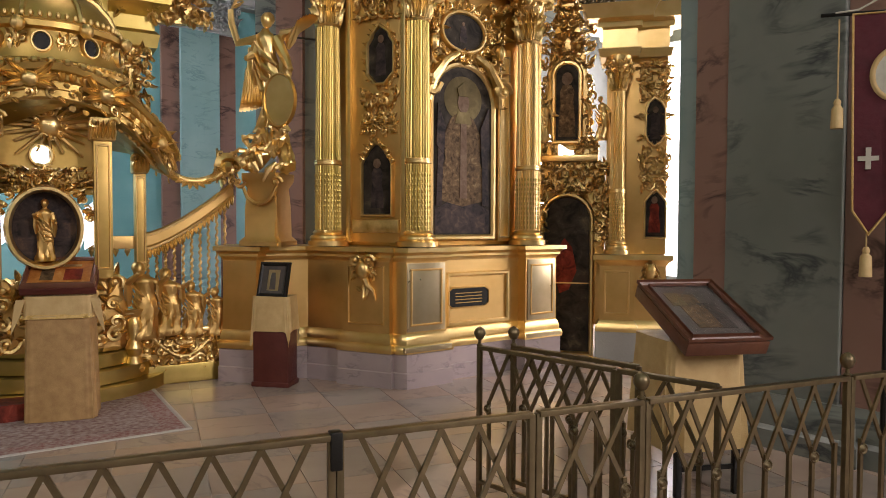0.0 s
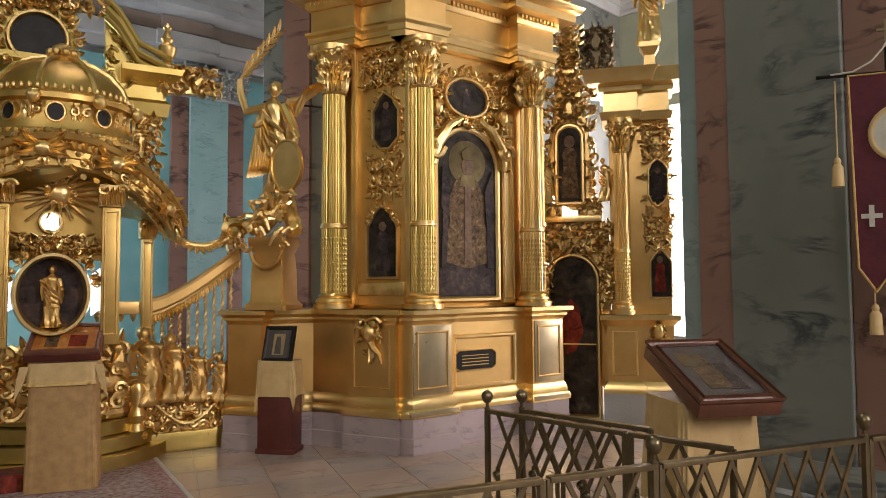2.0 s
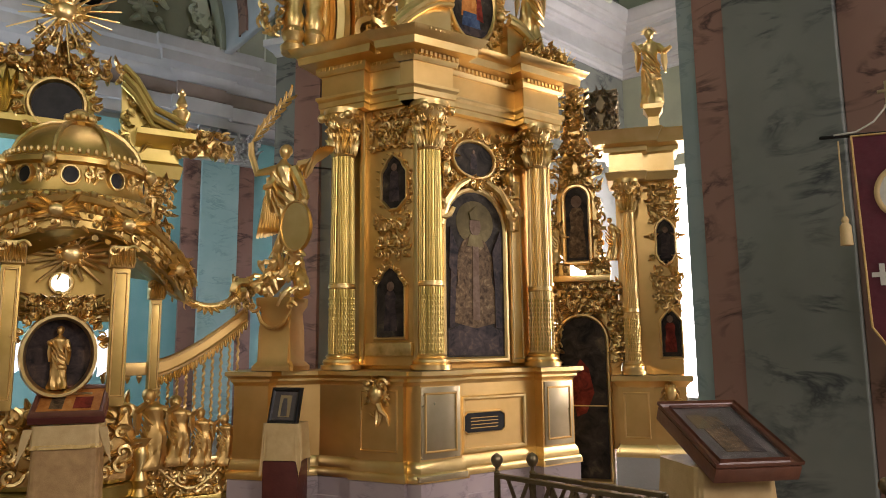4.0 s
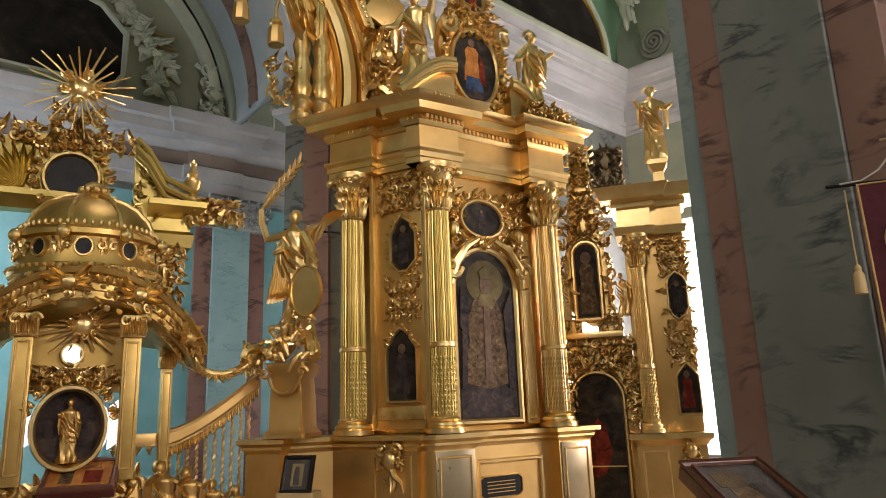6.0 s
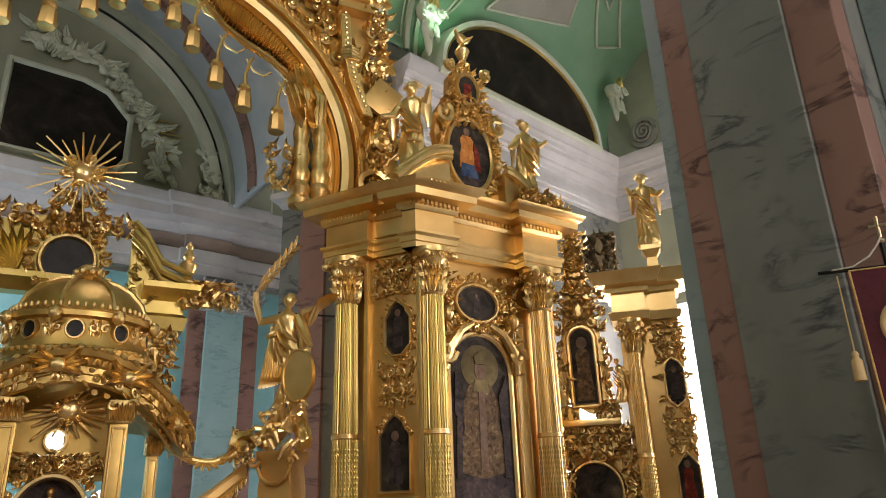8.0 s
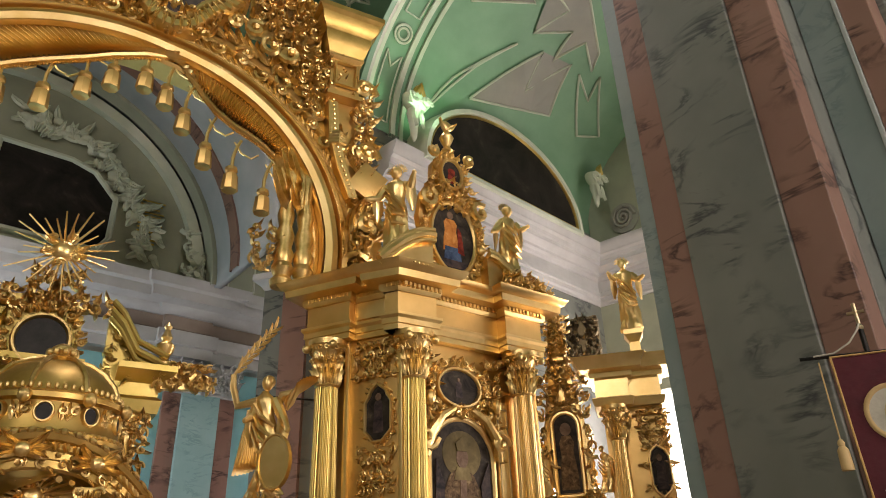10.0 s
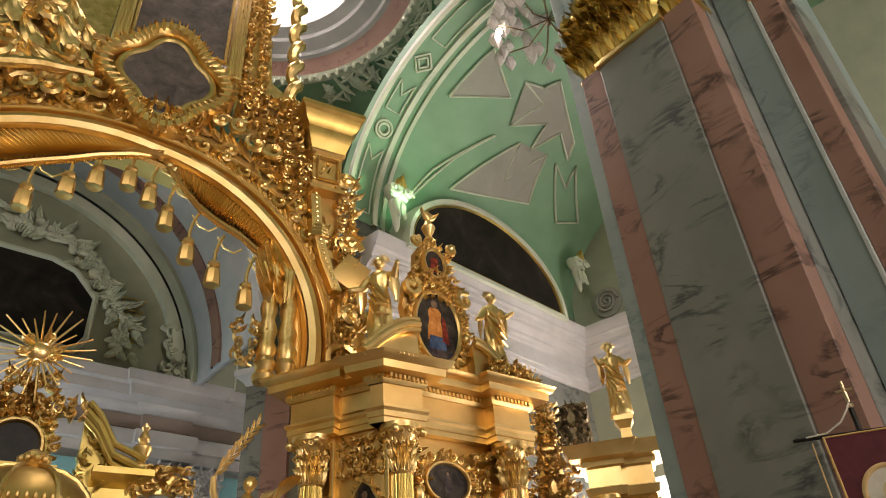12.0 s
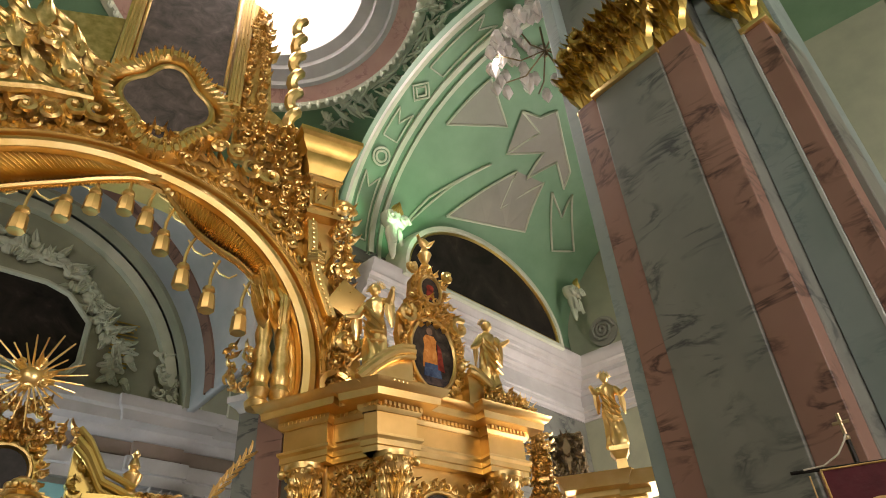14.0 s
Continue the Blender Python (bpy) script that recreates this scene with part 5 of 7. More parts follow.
for i in range(10):
    a = 2 * math.pi * (i + 0.35) / 10
    mm = pose(CX + 0.635 * math.cos(a), CY + 0.595 * math.sin(a), 3.29, 0, 0, math.degrees(a) + 90)
    w_ = part("drum_window", ring_frame(bmesh.new(), ellipse(0, 0, 0.062, 0.072, 16), 0.028, -0.03, 0.03), GOLD, temp, "", True, mm)
    # closed black plate: the shade inside the opening is put into its colour
    part("opening", plate(bmesh.new(), ellipse(0, 0, 0.062, 0.072, 16), -0.008, 0.02), BLACK_METAL_AND_SHADE, w_, "black plate painted as the shade in an oval opening", False)
    bm = bmesh.new()
    leaf(bm, (0.14, -0.09), math.pi / 2, 0.18, 0.055, 0.02, 0.03)
    part("leaf_strip", bm, GOLD, w_)
part("dome", ring([(0.88, 3.47), (0.90, 3.50), (0.87, 3.56), (0.78, 3.67), (0.62, 3.78), (0.42, 3.86), (0.2, 3.905), (0.02, 3.92)], 0.69, 0.66), OLD_DIM_SATIN, temp, "smooth gilded dome")
for i in range(8):
    a = 2 * math.pi * i / 8 - 0.35
    bm = tube(bmesh.new(), [(CX + 0.69 * r * math.cos(a), CY + 0.66 * r * math.sin(a), z) for r, z in ((0.90, 3.50), (0.80, 3.665), (0.64, 3.79), (0.43, 3.88), (0.2, 3.93))], 0.026, 6)
    ball(bm, (CX + 0.70 * math.cos(a), CY + 0.66 * math.sin(a), 3.42), (0.06, 0.06, 0.07), 8, 6)
    part("dome_rib", bm, GOLD_CARVED, temp)
bm = lathe(bmesh.new(), [(0.12, 3.9), (0.15, 3.94), (0.08, 3.97), (0.11, 4.02), (0.10, 4.06), (0.04, 4.1)], 14, (CX, CY, 0))
for i in range(9):
    a = 2 * math.pi * i / 9
    ball(bm, (CX + 0.12 * math.cos(a), CY + 0.12 * math.sin(a), 4.0), 0.038, 6, 5)
part("dome_finial", bm, GOLD_CARVED, temp)
for a in (228, 262, 292, 325):
    aa = radians(a)
    mm = pose(CX + 1.10 * math.cos(aa), CY + 0.97 * math.sin(aa), 2.9 - 0.66 * math.cos(aa) ** 2, 0, 0, a + 90)
    bm = ball(bmesh.new(), (0, -0.03, 0), (0.07, 0.05, 0.065), 8, 6)
    for s_ in (-1, 1):
        for k in (0.9, 1.4, 1.9):
            leaf(bm, (0, 0), math.pi / 2 + s_ * k, 0.22, 0.08, 0, 0.06)
    part("winged_head", bm, GOLD_CARVED, temp, "", True, mm)
bm = bmesh.new()
for i in range(84):
    a = 2 * math.pi * i / 84
    n0 = len(bm.verts)
    leaf(bm, (0, 0), -math.pi / 2, 0.11, 0.075, 0, 0.045)
    moved(bm, n0, pose(CX + 1.085 * math.cos(a), CY + 0.945 * math.sin(a), 3.0, 0, 0, math.degrees(a) + 90))
part("leaf_fringe", sag(bm), GOLD, temp, "leaf moulding round the rim")
bm = bmesh.new()
for i in range(40):
    a = 2 * math.pi * i / 40
    n0 = len(bm.verts)
    curl(bm, (0, 0), 0.032, i, 1 if i % 2 else -1, 0.012, 0, 0.02)
    leaf(bm, (0.05, -0.03), 1.57 if i % 2 else -0.8, 0.08, 0.04, 0, 0.02)
    moved(bm, n0, pose(CX + 1.075 * math.cos(a), CY + 0.935 * math.sin(a), 2.80, 0, 0, math.degrees(a) + 90))
part("carving", sag(bm), GOLD, temp, "scrollwork on the architrave")
bm = bmesh.new()
for i in range(56):
    a = 2 * math.pi * i / 56
    ball(bm, (CX + 0.628 * math.cos(a), CY + 0.60 * math.sin(a), 3.53), (0.022, 0.022, 0.03), 6, 4)
    ball(bm, (CX + 0.69 * math.cos(a), CY + 0.65 * math.sin(a), 3.11), (0.026, 0.026, 0.022), 6, 4)
part("beading", bm, GOLD, temp)
bm = bmesh.new()
for i in range(10):
    a = 2 * math.pi * (i + 0.85) / 10
    n0 = len(bm.verts)
    for sg in (-1, 1):
        curl(bm, (0.055 * sg, 0.03), 0.034, 1, sg, 0.013, 0, 0.02)
        leaf(bm, (0.02 * sg, -0.08), math.pi / 2 + 0.5 * sg, 0.13, 0.05, 0, 0.025)
    leaf(bm, (0, -0.02), math.pi / 2, 0.13, 0.06, 0, 0.03)
    moved(bm, n0, pose(CX + 0.63 * math.cos(a), CY + 0.59 * math.sin(a), 3.28, 0, 0, math.degrees(a) + 90))
part("carving", bm, GOLD_CARVED, temp, "scrolls between the drum windows")
bm = bmesh.new()
for i in range(26):
    a = radians(-172 + 164 * i / 25)
    tube(bm, [(CX + 0.30 * math.cos(a), CY + 0.26 * math.sin(a), 2.905), (CX + 0.62 * math.cos(a), CY + 0.54 * math.sin(a), 2.80), (CX + 0.95 * math.cos(a), CY + 0.82 * math.sin(a), 2.70)], [0.012, 0.022, 0.03], 6)
part("carving", sag(bm), GOLD, temp, "radiating soffit ribs")
# uprights of the canopy
for x, y, w, z0, z1 in ((-2.21, -0.84, 0.075, 1.2, 2.42), (-1.36, -0.86, 0.075, 1.2, 2.42), (-0.95, 0.0, 0.055, 1.2, 2.2)):
    up_ = part("pilaster", slab(x - w, x + w, y - 0.06, y + 0.08, z0, z1, 0.012), OLD_DIM_SATIN, temp, "gilded panelled upright")
    part("fillet", ring_frame(bmesh.new(), [(x - w * 0.55, z0 + 0.1), (x + w * 0.55, z0 + 0.1), (x + w * 0.55, z1 - 0.05), (x - w * 0.55, z1 - 0.05)], 0.016, y - 0.075, y - 0.06), GOLD, up_)
    bm = slab(x - w * 1.4, x + w * 1.4, y - 0.1, y + 0.1, z1, z1 + 0.2, 0.02)
    for k in range(5):
        leaf(bm, (x + w * (k - 2) * 0.55, z1 + 0.01), math.pi / 2, 0.16, 0.06, y - 0.1, 0.05)
    for s_ in (-1, 1):
        curl(bm, (x + s_ * w, z1 + 0.15), 0.035, 0, s_, 0.015, y - 0.11, 0.03)
    part("capital_leaves", bm, GOLD_CARVED, temp)
# panel with rays and a small round opening
for i in range(20):
    a = radians(-180 + 360 * i / 20)
    ln = 0.34 + 0.10 * (i % 2)
    part("ray", tube(bmesh.new(), [(-1.76 + 0.1 * math.cos(a), -0.66, 2.55 + 0.09 * math.sin(a)), (-1.76 + ln * math.cos(a), -0.63, 2.55 + 0.72 * ln * math.sin(a))], [0.018, 0.012], 5), GOLD, temp)
bm = ball(bmesh.new(), (-1.76, -0.68, 2.55), (0.11, 0.06, 0.10), 10, 8)
border(bm, ellipse(-1.76, 2.55, 0.08, 0.08, 14), 0.055, 75, -0.70, 0.05)
part("ray_boss", bm, GOLD, temp)
part("back_panel", plate(bmesh.new(), [(-2.2, 1.95), (-1.34, 1.95), (-1.34, 2.72), (-2.2, 2.72)], -0.60, -0.55), OLD_DIM_SATIN, temp)
part("carving", carve(bmesh.new(), -2.2, -1.34, 1.98, 2.14, 76, 0.1, -0.61, 0.06), GOLD_CARVED, temp)
part("round_pane", plate(bmesh.new(), ellipse(-1.83, 2.29, 0.07, 0.075, 18), -0.64, -0.60), COOL_DAYLIGHT, temp, "small bright round pane", False)
part("pane_frame", ring_frame(bmesh.new(), ellipse(-1.83, 2.29, 0.07, 0.075, 18), 0.035, -0.67, -0.58), GOLD, temp)
# oval niche
nic = thing("oval_niche", "oval gilded niche holding a small standing figure", "niche", FG)
oval = ellipse(-1.81, 1.65, 0.25, 0.31, 36)
part("frame", ring_frame(bmesh.new(), oval, 0.06, -0.92, -0.72), GOLD, nic)
part("back", plate(bmesh.new(), oval, -0.74, -0.70), ROBE_DARK, nic, "dark hollow back", False)
bm = bmesh.new()
border(bm, ellipse(-1.81, 1.66, 0.31, 0.37, 36)[1:18], 0.075, 77, -0.84, 0.06, closed=False)
carve(bm, -2.05, -1.57, 2.02, 2.18, 78, 0.09, -0.84, 0.07)
part("carving", bm, GOLD_CARVED, nic)
statue("niche_statue", "small gilded standing figure inside the oval niche", tuple(FG @ Vector((-1.81, -0.80, 1.36))), 0.54, 37, 25, material=GOLD_SATIN, pose_arms=((0.3, 0.3), (0.35, -0.2)))
# glowing plates stand in for brightness seen through gaps in the carving
for x0, x1, z0, z1 in ((-2.14, -2.08, 1.50, 1.80), (-1.50, -1.43, 1.45, 1.88)):
    part("daylight_glow", plate(bmesh.new(), [(x0, z0), (x1, z0 + 0.05), (x1, z1), (x0, z1 - 0.06)], -0.7, -0.68), COOL_DAYLIGHT, nic, "glowing plate for daylight seen between the carvings", False)
part("dado", slab(-2.6, -1.22, -0.72, -0.62, 0.55, 1.2, 0.01), GOLD_SATIN, nic)
part("dado_carving", carve(bmesh.new(), -2.6, -1.22, 0.6, 1.2, 79, 0.15, -0.73, 0.05), GOLD_CARVED, nic)

# curved balustrade with twisted bars
bal = thing("curved_balustrade", "sweeping gilded balustrade with twisted bars and a leaf fringe", "balustrade", FG)
path = [(-0.92 + 0.92 * k, 1.50 + 0.57 * k ** 1.4) for k in [i / 14 for i in range(15)]]
bm = bmesh.new()
plate(bm, [(x, z - 0.07) for x, z in path] + [(x, z + 0.07) for x, z in path[::-1]], 0.0, 0.1)
part("rail", bm, GOLD_SATIN, bal)
bm = bmesh.new()
for off in (-0.07, 0.07):
    tube(bm, [(x, 0.0, z + off) for x, z in path], 0.022, 6)
part("lower_rail", slab(-1.46, -0.90, -0.01, 0.09, 1.43, 1.56, 0.012), GOLD_SATIN, bal)
for k in range(5):
    part("leaf_drop", lathe(bmesh.new(), [(0.004, -0.09), (0.03, -0.03), (0.02, 0.0)], 8, (-1.40 + 0.11 * k, 0.03, 1.44)), GOLD_CARVED, bal)
part("rail_bead", bm, GOLD, bal)
bm = bmesh.new()
for i in range(22):
    k = i / 21
    x, z = -0.90 + 0.88 * k, 1.50 + 0.57 * k ** 1.4 - 0.08
    leaf(bm, (x, z), -math.pi / 2, 0.1, 0.05, 0.0, 0.03)
part("leaf_fringe", bm, GOLD_CARVED, bal)
for i in range(10):
    k = (i + 0.3) / 10
    x, z = -0.90 + 0.88 * k, 1.50 + 0.57 * k ** 1.4 - 0.1
    pts = [(x + 0.007 * math.cos(j * 1.25), 0.06 + 0.007 * math.sin(j * 1.25), 0.55 + (z - 0.55) * j / 80) for j in range(81)]
    part("twisted_bar", tube(bmesh.new(), pts, 0.014, 6), GOLD_SATIN, bal)
bm = bmesh.new()
curl(bm, (-0.08, 2.30), 0.1, 0, 1, 0.05, 0.0, 0.06)
carve(bm, -0.2, 0.05, 2.1, 2.45, 80, 0.1, 0.0, 0.06)
part("end_scroll", bm, GOLD_CARVED, bal)
bm = bmesh.new()
for i in range(19):
    k = i / 18
    p = Vector((-0.80 + 0.68 * k, -0.05, 2.32 - 0.62 * k * (1 - k) - 0.06 * k))
    ball(bm, p, (0.045, 0.04, 0.045), 6, 5)
    leaf(bm, (p.x, p.z), k * 9, 0.09, 0.05, -0.08, 0.03)
tagged(part("garland", bm, GOLD_CARVED, None, "", True, FG), "gilded carved garland hanging from canopy to balustrade", "garland")

# broken pediment behind the canopy, with an oval opening and finials
ped = thing("screen_pediment", "gilded broken pediment with a black plate painted as the shade in an oval opening behind the dome", "pediment", FG @ pose(0, 0.9, 0))
bm = bmesh.new()
sweep(bm, [(-3.6, 0.0), (-1.5, 0.0)], [(-0.2, 4.02), (0.0, 4.02), (0.05, 4.1), (0.12, 4.15), (0.12, 4.22), (-0.2, 4.22)])
sweep(bm, [(-1.15, 0.0), (-0.66, 0.0), (-0.66, 0.6)], [(-0.2, 3.7), (0.02, 3.7), (0.05, 3.85), (0.0, 3.9), (0.0, 4.05), (0.08, 4.1), (0.16, 4.18), (0.16, 4.25), (-0.2, 4.25)])
part("entablature", bm, GOLD_GREEN, ped)
bm = bmesh.new()
for off, r in ((0.0, 0.05), (0.12, 0.04), (-0.1, 0.035)):
    tube(bm, [(-1.32, -0.1, 4.85 + off), (-1.18, -0.1, 4.72 + off), (-0.98, -0.1, 4.40 + off), (-0.62, -0.1, 4.25 + off)], r, 8)
plate(bm, [(-1.32, 4.85), (-1.18, 4.72), (-0.98, 4.40), (-0.62, 4.25), (-0.62, 4.05), (-1.3, 4.05)], 0.0, 0.15)
carve(bm, -1.32, -0.95, 4.08, 4.6, 86, 0.13, 0.0, 0.07)
part("raking_scroll", bm, GOLD_GREEN, ped)
dk = ellipse(-1.97, 4.40, 0.25, 0.26, 32)
# no hole here, a black plate gives the hollow's shade
part("oval_opening", plate(bmesh.new(), dk, -0.06, -0.04), BLACK_METAL_AND_SHADE, ped, "black plate painted as the shade in an oval opening", False)
bm = ring_frame(bmesh.new(), dk, 0.06, -0.12, 0.0)
border(bm, ellipse(-1.97, 4.40, 0.33, 0.34, 28), 0.1, 81, -0.08, 0.07)
carve(bm, -2.75, -1.3, 4.75, 5.0, 82, 0.13, -0.05, 0.07)
part("opening_frame", bm, GOLD_CARVED, ped)
bm = bmesh.new()
plate(bm, [(-3.3, 4.2), (-1.6, 4.2), (-1.6, 4.75), (-2.0, 4.95), (-2.5, 4.9), (-3.3, 4.5)], -0.03, 0.12)
part("shell_board", bm, GOLD_GREEN, ped)
for i in range(10):
    bm = bmesh.new()
    leaf(bm, (-2.45, 4.25), radians(80 + 12 * i), 0.5, 0.1, -0.05, 0.06)
    part("shell_rib", bm, GOLD_GREEN, ped)
bm = lathe(bmesh.new(), [(0.09, 4.25), (0.1, 4.3), (0.05, 4.36), (0.1, 4.46), (0.11, 4.52), (0.05, 4.58), (0.07, 4.62), (0.03, 4.72), (0.05, 4.76), (0.01, 4.82)], 14, (-0.66, -0.05, 0))
part("vase_finial", bm, GOLD, ped)
bm = bmesh.new()
plate(bm, [(-1.1, 2.9), (-0.85, 2.9), (-0.8, 3.7), (-1.1, 3.7)], 0.0, 0.2)
carve(bm, -1.12, -0.72, 2.95, 3.7, 83, 0.13, 0.0, 0.08)
part("side_carving", bm, GOLD_CARVED, ped)
bm = bmesh.new()
carve(bm, -0.72, -0.05, 4.0, 4.32, 84, 0.12, -0.02, 0.08)
plate(bm, [(-0.7, 4.0), (-0.1, 4.05), (-0.05, 4.2), (-0.35, 4.3), (-0.7, 4.25)], 0.0, 0.1)
part("cornice_garland", bm, GOLD_CARVED, ped)
sunburst("ray_crown", pose(-1.95, -0.16, 5.46), 0.60, 26, 5, "", 0.22, ped)
part("ray_crown_carving", carve(bmesh.new(), -2.25, -1.65, 4.75, 5.25, 85, 0.12, -0.05, 0.1), GOLD_CARVED, ped)

# ---- great arch with tassels; x to the left is minus ----
arch = thing("great_arch", "great gilded carved arch spanning the altar doors", "arch", FA)
AC = (-2.3, 5.55)


def arc_pt(deg, r, grow=0.0):
    """Angle from the right springing; the arch swells to its crown and flattens beyond it."""
    a = radians(deg)
    bow = 0.24 * (max(0.0, deg) / 90) ** 2 - 0.24 if deg < 90 else 0.38 * (min(deg, 140) - 90) / 37
    rr = r + (bow if grow else 0.0)
    return AC[0] + rr * math.cos(a), AC[1] + rr * math.sin(a)


def arc_band(r0, r1, y0, y1, a0=-10, a1=190, n=60, grow=0.24):
    bm = bmesh.new()
    rows = []
    for i in range(n + 1):
        d = a0 + (a1 - a0) * i / n
        (xa, za), (xb, zb) = arc_pt(d, r0, grow), arc_pt(d, r1, grow)
        xm, zm = arc_pt(d, (r0 + r1) / 2, grow)
        rows.append([bm.verts.new(p) for p in ((xa, y1, za), (xa, y0 + 0.03, za), (xm, y0, zm), (xb, y0 + 0.03, zb), (xb, y1, zb))])
    for p, q in zip(rows, rows[1:]):
        for i in range(5):
            bm.faces.new((p[i], p[(i + 1) % 5], q[(i + 1) % 5], q[i]))
    bmesh.ops.recalc_face_normals(bm, faces=bm.faces[:])
    return bm


part("main_band", arc_band(2.40, 2.56, -0.16, 0.3), GOLD, arch, "smooth bright gilded band")
part("fillet_band", arc_band(2.345, 2.375, -0.17, 0.3), GOLD, arch)
part("fillet_band", arc_band(2.375, 2.40, -0.11, 0.3), GOLD_SATIN, arch)
part("fillet_band", arc_band(2.56, 2.585, -0.10, 0.3), GOLD_SATIN, arch)
part("fillet_band", arc_band(2.60, 2.63, -0.15, 0.3), GOLD, arch)
part("inner_band", arc_band(2.24, 2.34, -0.06, 0.3), GOLD_SATIN, arch)
part("outer_band", arc_band(2.66, 2.72, -0.10, 0.3), GOLD, arch)
bm = bmesh.new()
for i in range(150):
    x, z = arc_pt(-6 + 150 * i / 149, 2.645, 0.24)
    ball(bm, (x, -0.08, z), 0.019, 6, 4)
part("beading", bm, GOLD, arch, "row of gilded beads")
bm = bmesh.new()
rnd = random.Random(9)
for i in range(70):
    d = -8 + 150 * i / 69
    x, z = arc_pt(d, 2.80, 0.24)
    a = radians(d) + math.pi / 2
    leaf(bm, (x, z), a + 0.5, 0.24, 0.12, 0.02, 0.07)
    leaf(bm, (x, z), a - 0.5, 0.20, 0.10, 0.03, 0.06)
    if i % 3 == 0:
        curl(bm, arc_pt(d + 1, 2.90, 0.24), 0.07, a, 1 if i % 2 else -1, 0.026, 0.0, 0.07)
part("outer_carving", bm, GOLD_CARVED, arch, "gilded acanthus along the arch")
part("outer_board", arc_band(2.70, 3.26, 0.05, 0.25), GOLD_SATIN, arch)
bm = bmesh.new()
for i in range(44):
    d = 8 + 130 * i / 43
    a = radians(d) + math.pi / 2
    for r, w in ((3.02, 1), (3.17, -1)):
        x, z = arc_pt(d + 1.4 * (w > 0), r, 0.24)
        leaf(bm, (x, z), a + 0.45 * w + rnd.uniform(-0.2, 0.2), 0.34, 0.13, 0.05, 0.09)
        leaf(bm, (x, z), a + 1.3 * w, 0.16, 0.08, 0.05, 0.06)
    if i % 4 == 1:
        curl(bm, arc_pt(d, 3.10, 0.24), 0.09, a, 1 if i % 8 == 1 else -1, 0.032, 0.05, 0.07)
part("outer_carving", bm, GOLD_CARVED, arch)
# draped valance below the band
for nm, pts_in, low_pts in (("right", [arc_pt(d, 2.36, 0.24) for d in (32, 42, 52, 62, 71, 80, 92)], [(-0.64, 6.56), (-0.84, 6.82), (-1.08, 7.00), (-1.39, 7.14), (-1.64, 7.30), (-1.86, 7.54), (-2.18, 7.95)]),
                            ("left", [arc_pt(d, 2.36, 0.24) for d in (92, 100, 109, 118, 127, 136, 145)], [(-2.18, 7.95), (-2.55, 7.86), (-2.90, 7.72), (-3.2, 7.56), (-3.5, 7.42), (-3.83, 7.25), (-4.15, 7.05)])):
    bm = bmesh.new()
    for (xa, za), (xb, zb), (xc, zc), (xd, zd) in zip(pts_in, pts_in[1:], low_pts, low_pts[1:]):
        v = [bm.verts.new(p) for p in ((xa, 0.05, za), (xb, 0.05, zb), (xd, -0.02, zd), (xc, -0.02, zc), (xa, 0.12, za), (xb, 0.12, zb), (xd, 0.06, zd), (xc, 0.06, zc))]
        for f in ((0, 1, 2, 3), (7, 6, 5, 4), (3, 2, 6, 7), (0, 4, 5, 1)):
            bm.faces.new([v[k] for k in f])
        for k in range(7):
            s = k / 7
            p, q = Vector((xa + (xb - xa) * s, za + (zb - za) * s)), Vector((xc + (xd - xc) * s, zc + (zd - zc) * s))
            d = q - p
            if d.length > 0.05:
                leaf(bm, p, math.atan2(d.y, d.x), d.length, 0.085, -0.07, 0.07)
    tube(bm, [(x, -0.04, z) for x, z in low_pts], 0.045, 7)
    for (xc, zc), (xd, zd) in zip(low_pts, low_pts[1:]):
        for k in range(9):
            leaf(bm, (xc + (xd - xc) * k / 9, zc + (zd - zc) * k / 9), -math.pi / 2, 0.09, 0.05, -0.03, 0.03)
    part("valance", bm, GOLD, arch, "feathered gilded drapery edge")


def tassel(x, z, s=1.0):
    t = thing("tassel", "gilded carved tassel hanging under the great arch", "tassel", FA @ pose(x, -0.02, z) @ Matrix.Scale(1.55, 4), "tassels of the arch")
    part("cord", tube(bmesh.new(), [(0.05, 0, 0.28), (0.02, 0, 0.2), (0, 0, 0.1), (0, 0, 0.0)], 0.014, 6), GOLD, t)
    bm = lathe(bmesh.new(), [(0.02, 0.02), (0.045, 0.0), (0.05, -0.03), (0.035, -0.05), (0.055, -0.07), (0.065, -0.2), (0.06, -0.21), (0.01, -0.2)], 16, wave=lambda i, zz: 0.95 if i % 2 else 1.03)
    part("skirt", bm, GOLD_SATIN, t)
    bm = tube(bmesh.new(), [(0.0, 0, 0.25), (0.06, 0, 0.16), (0.14, 0, 0.13), (0.2, 0, 0.18)], 0.009, 5)
    part("loop", bm, GOLD, t)
    return t


for x, z in ((-3.52, 7.05), (-3.14, 7.35), (-2.86, 7.56), (-2.5, 7.66), (-2.24, 7.48), (-2.0, 7.19), (-1.7, 6.77), (-1.36, 6.52), (-0.95, 6.3), (-3.95, 7.0)):
    tassel(x, z)

# quatrefoil cartouche at the crown and the painting over it
cart = thing("crown_cartouche", "gilded four-lobed frame with a faded painting over the arch", "cartouche", FA)
q4 = [(-2.33 + (0.50 + 0.07 * math.cos(4 * a)) * math.cos(a), 9.28 + (0.62 + 0.08 * math.cos(4 * a)) * math.sin(a)) for a in [2 * math.pi * i / 48 for i in range(48)]]
picture(cart, Matrix(), q4, 0.09, -0.14, ICON_GREY)
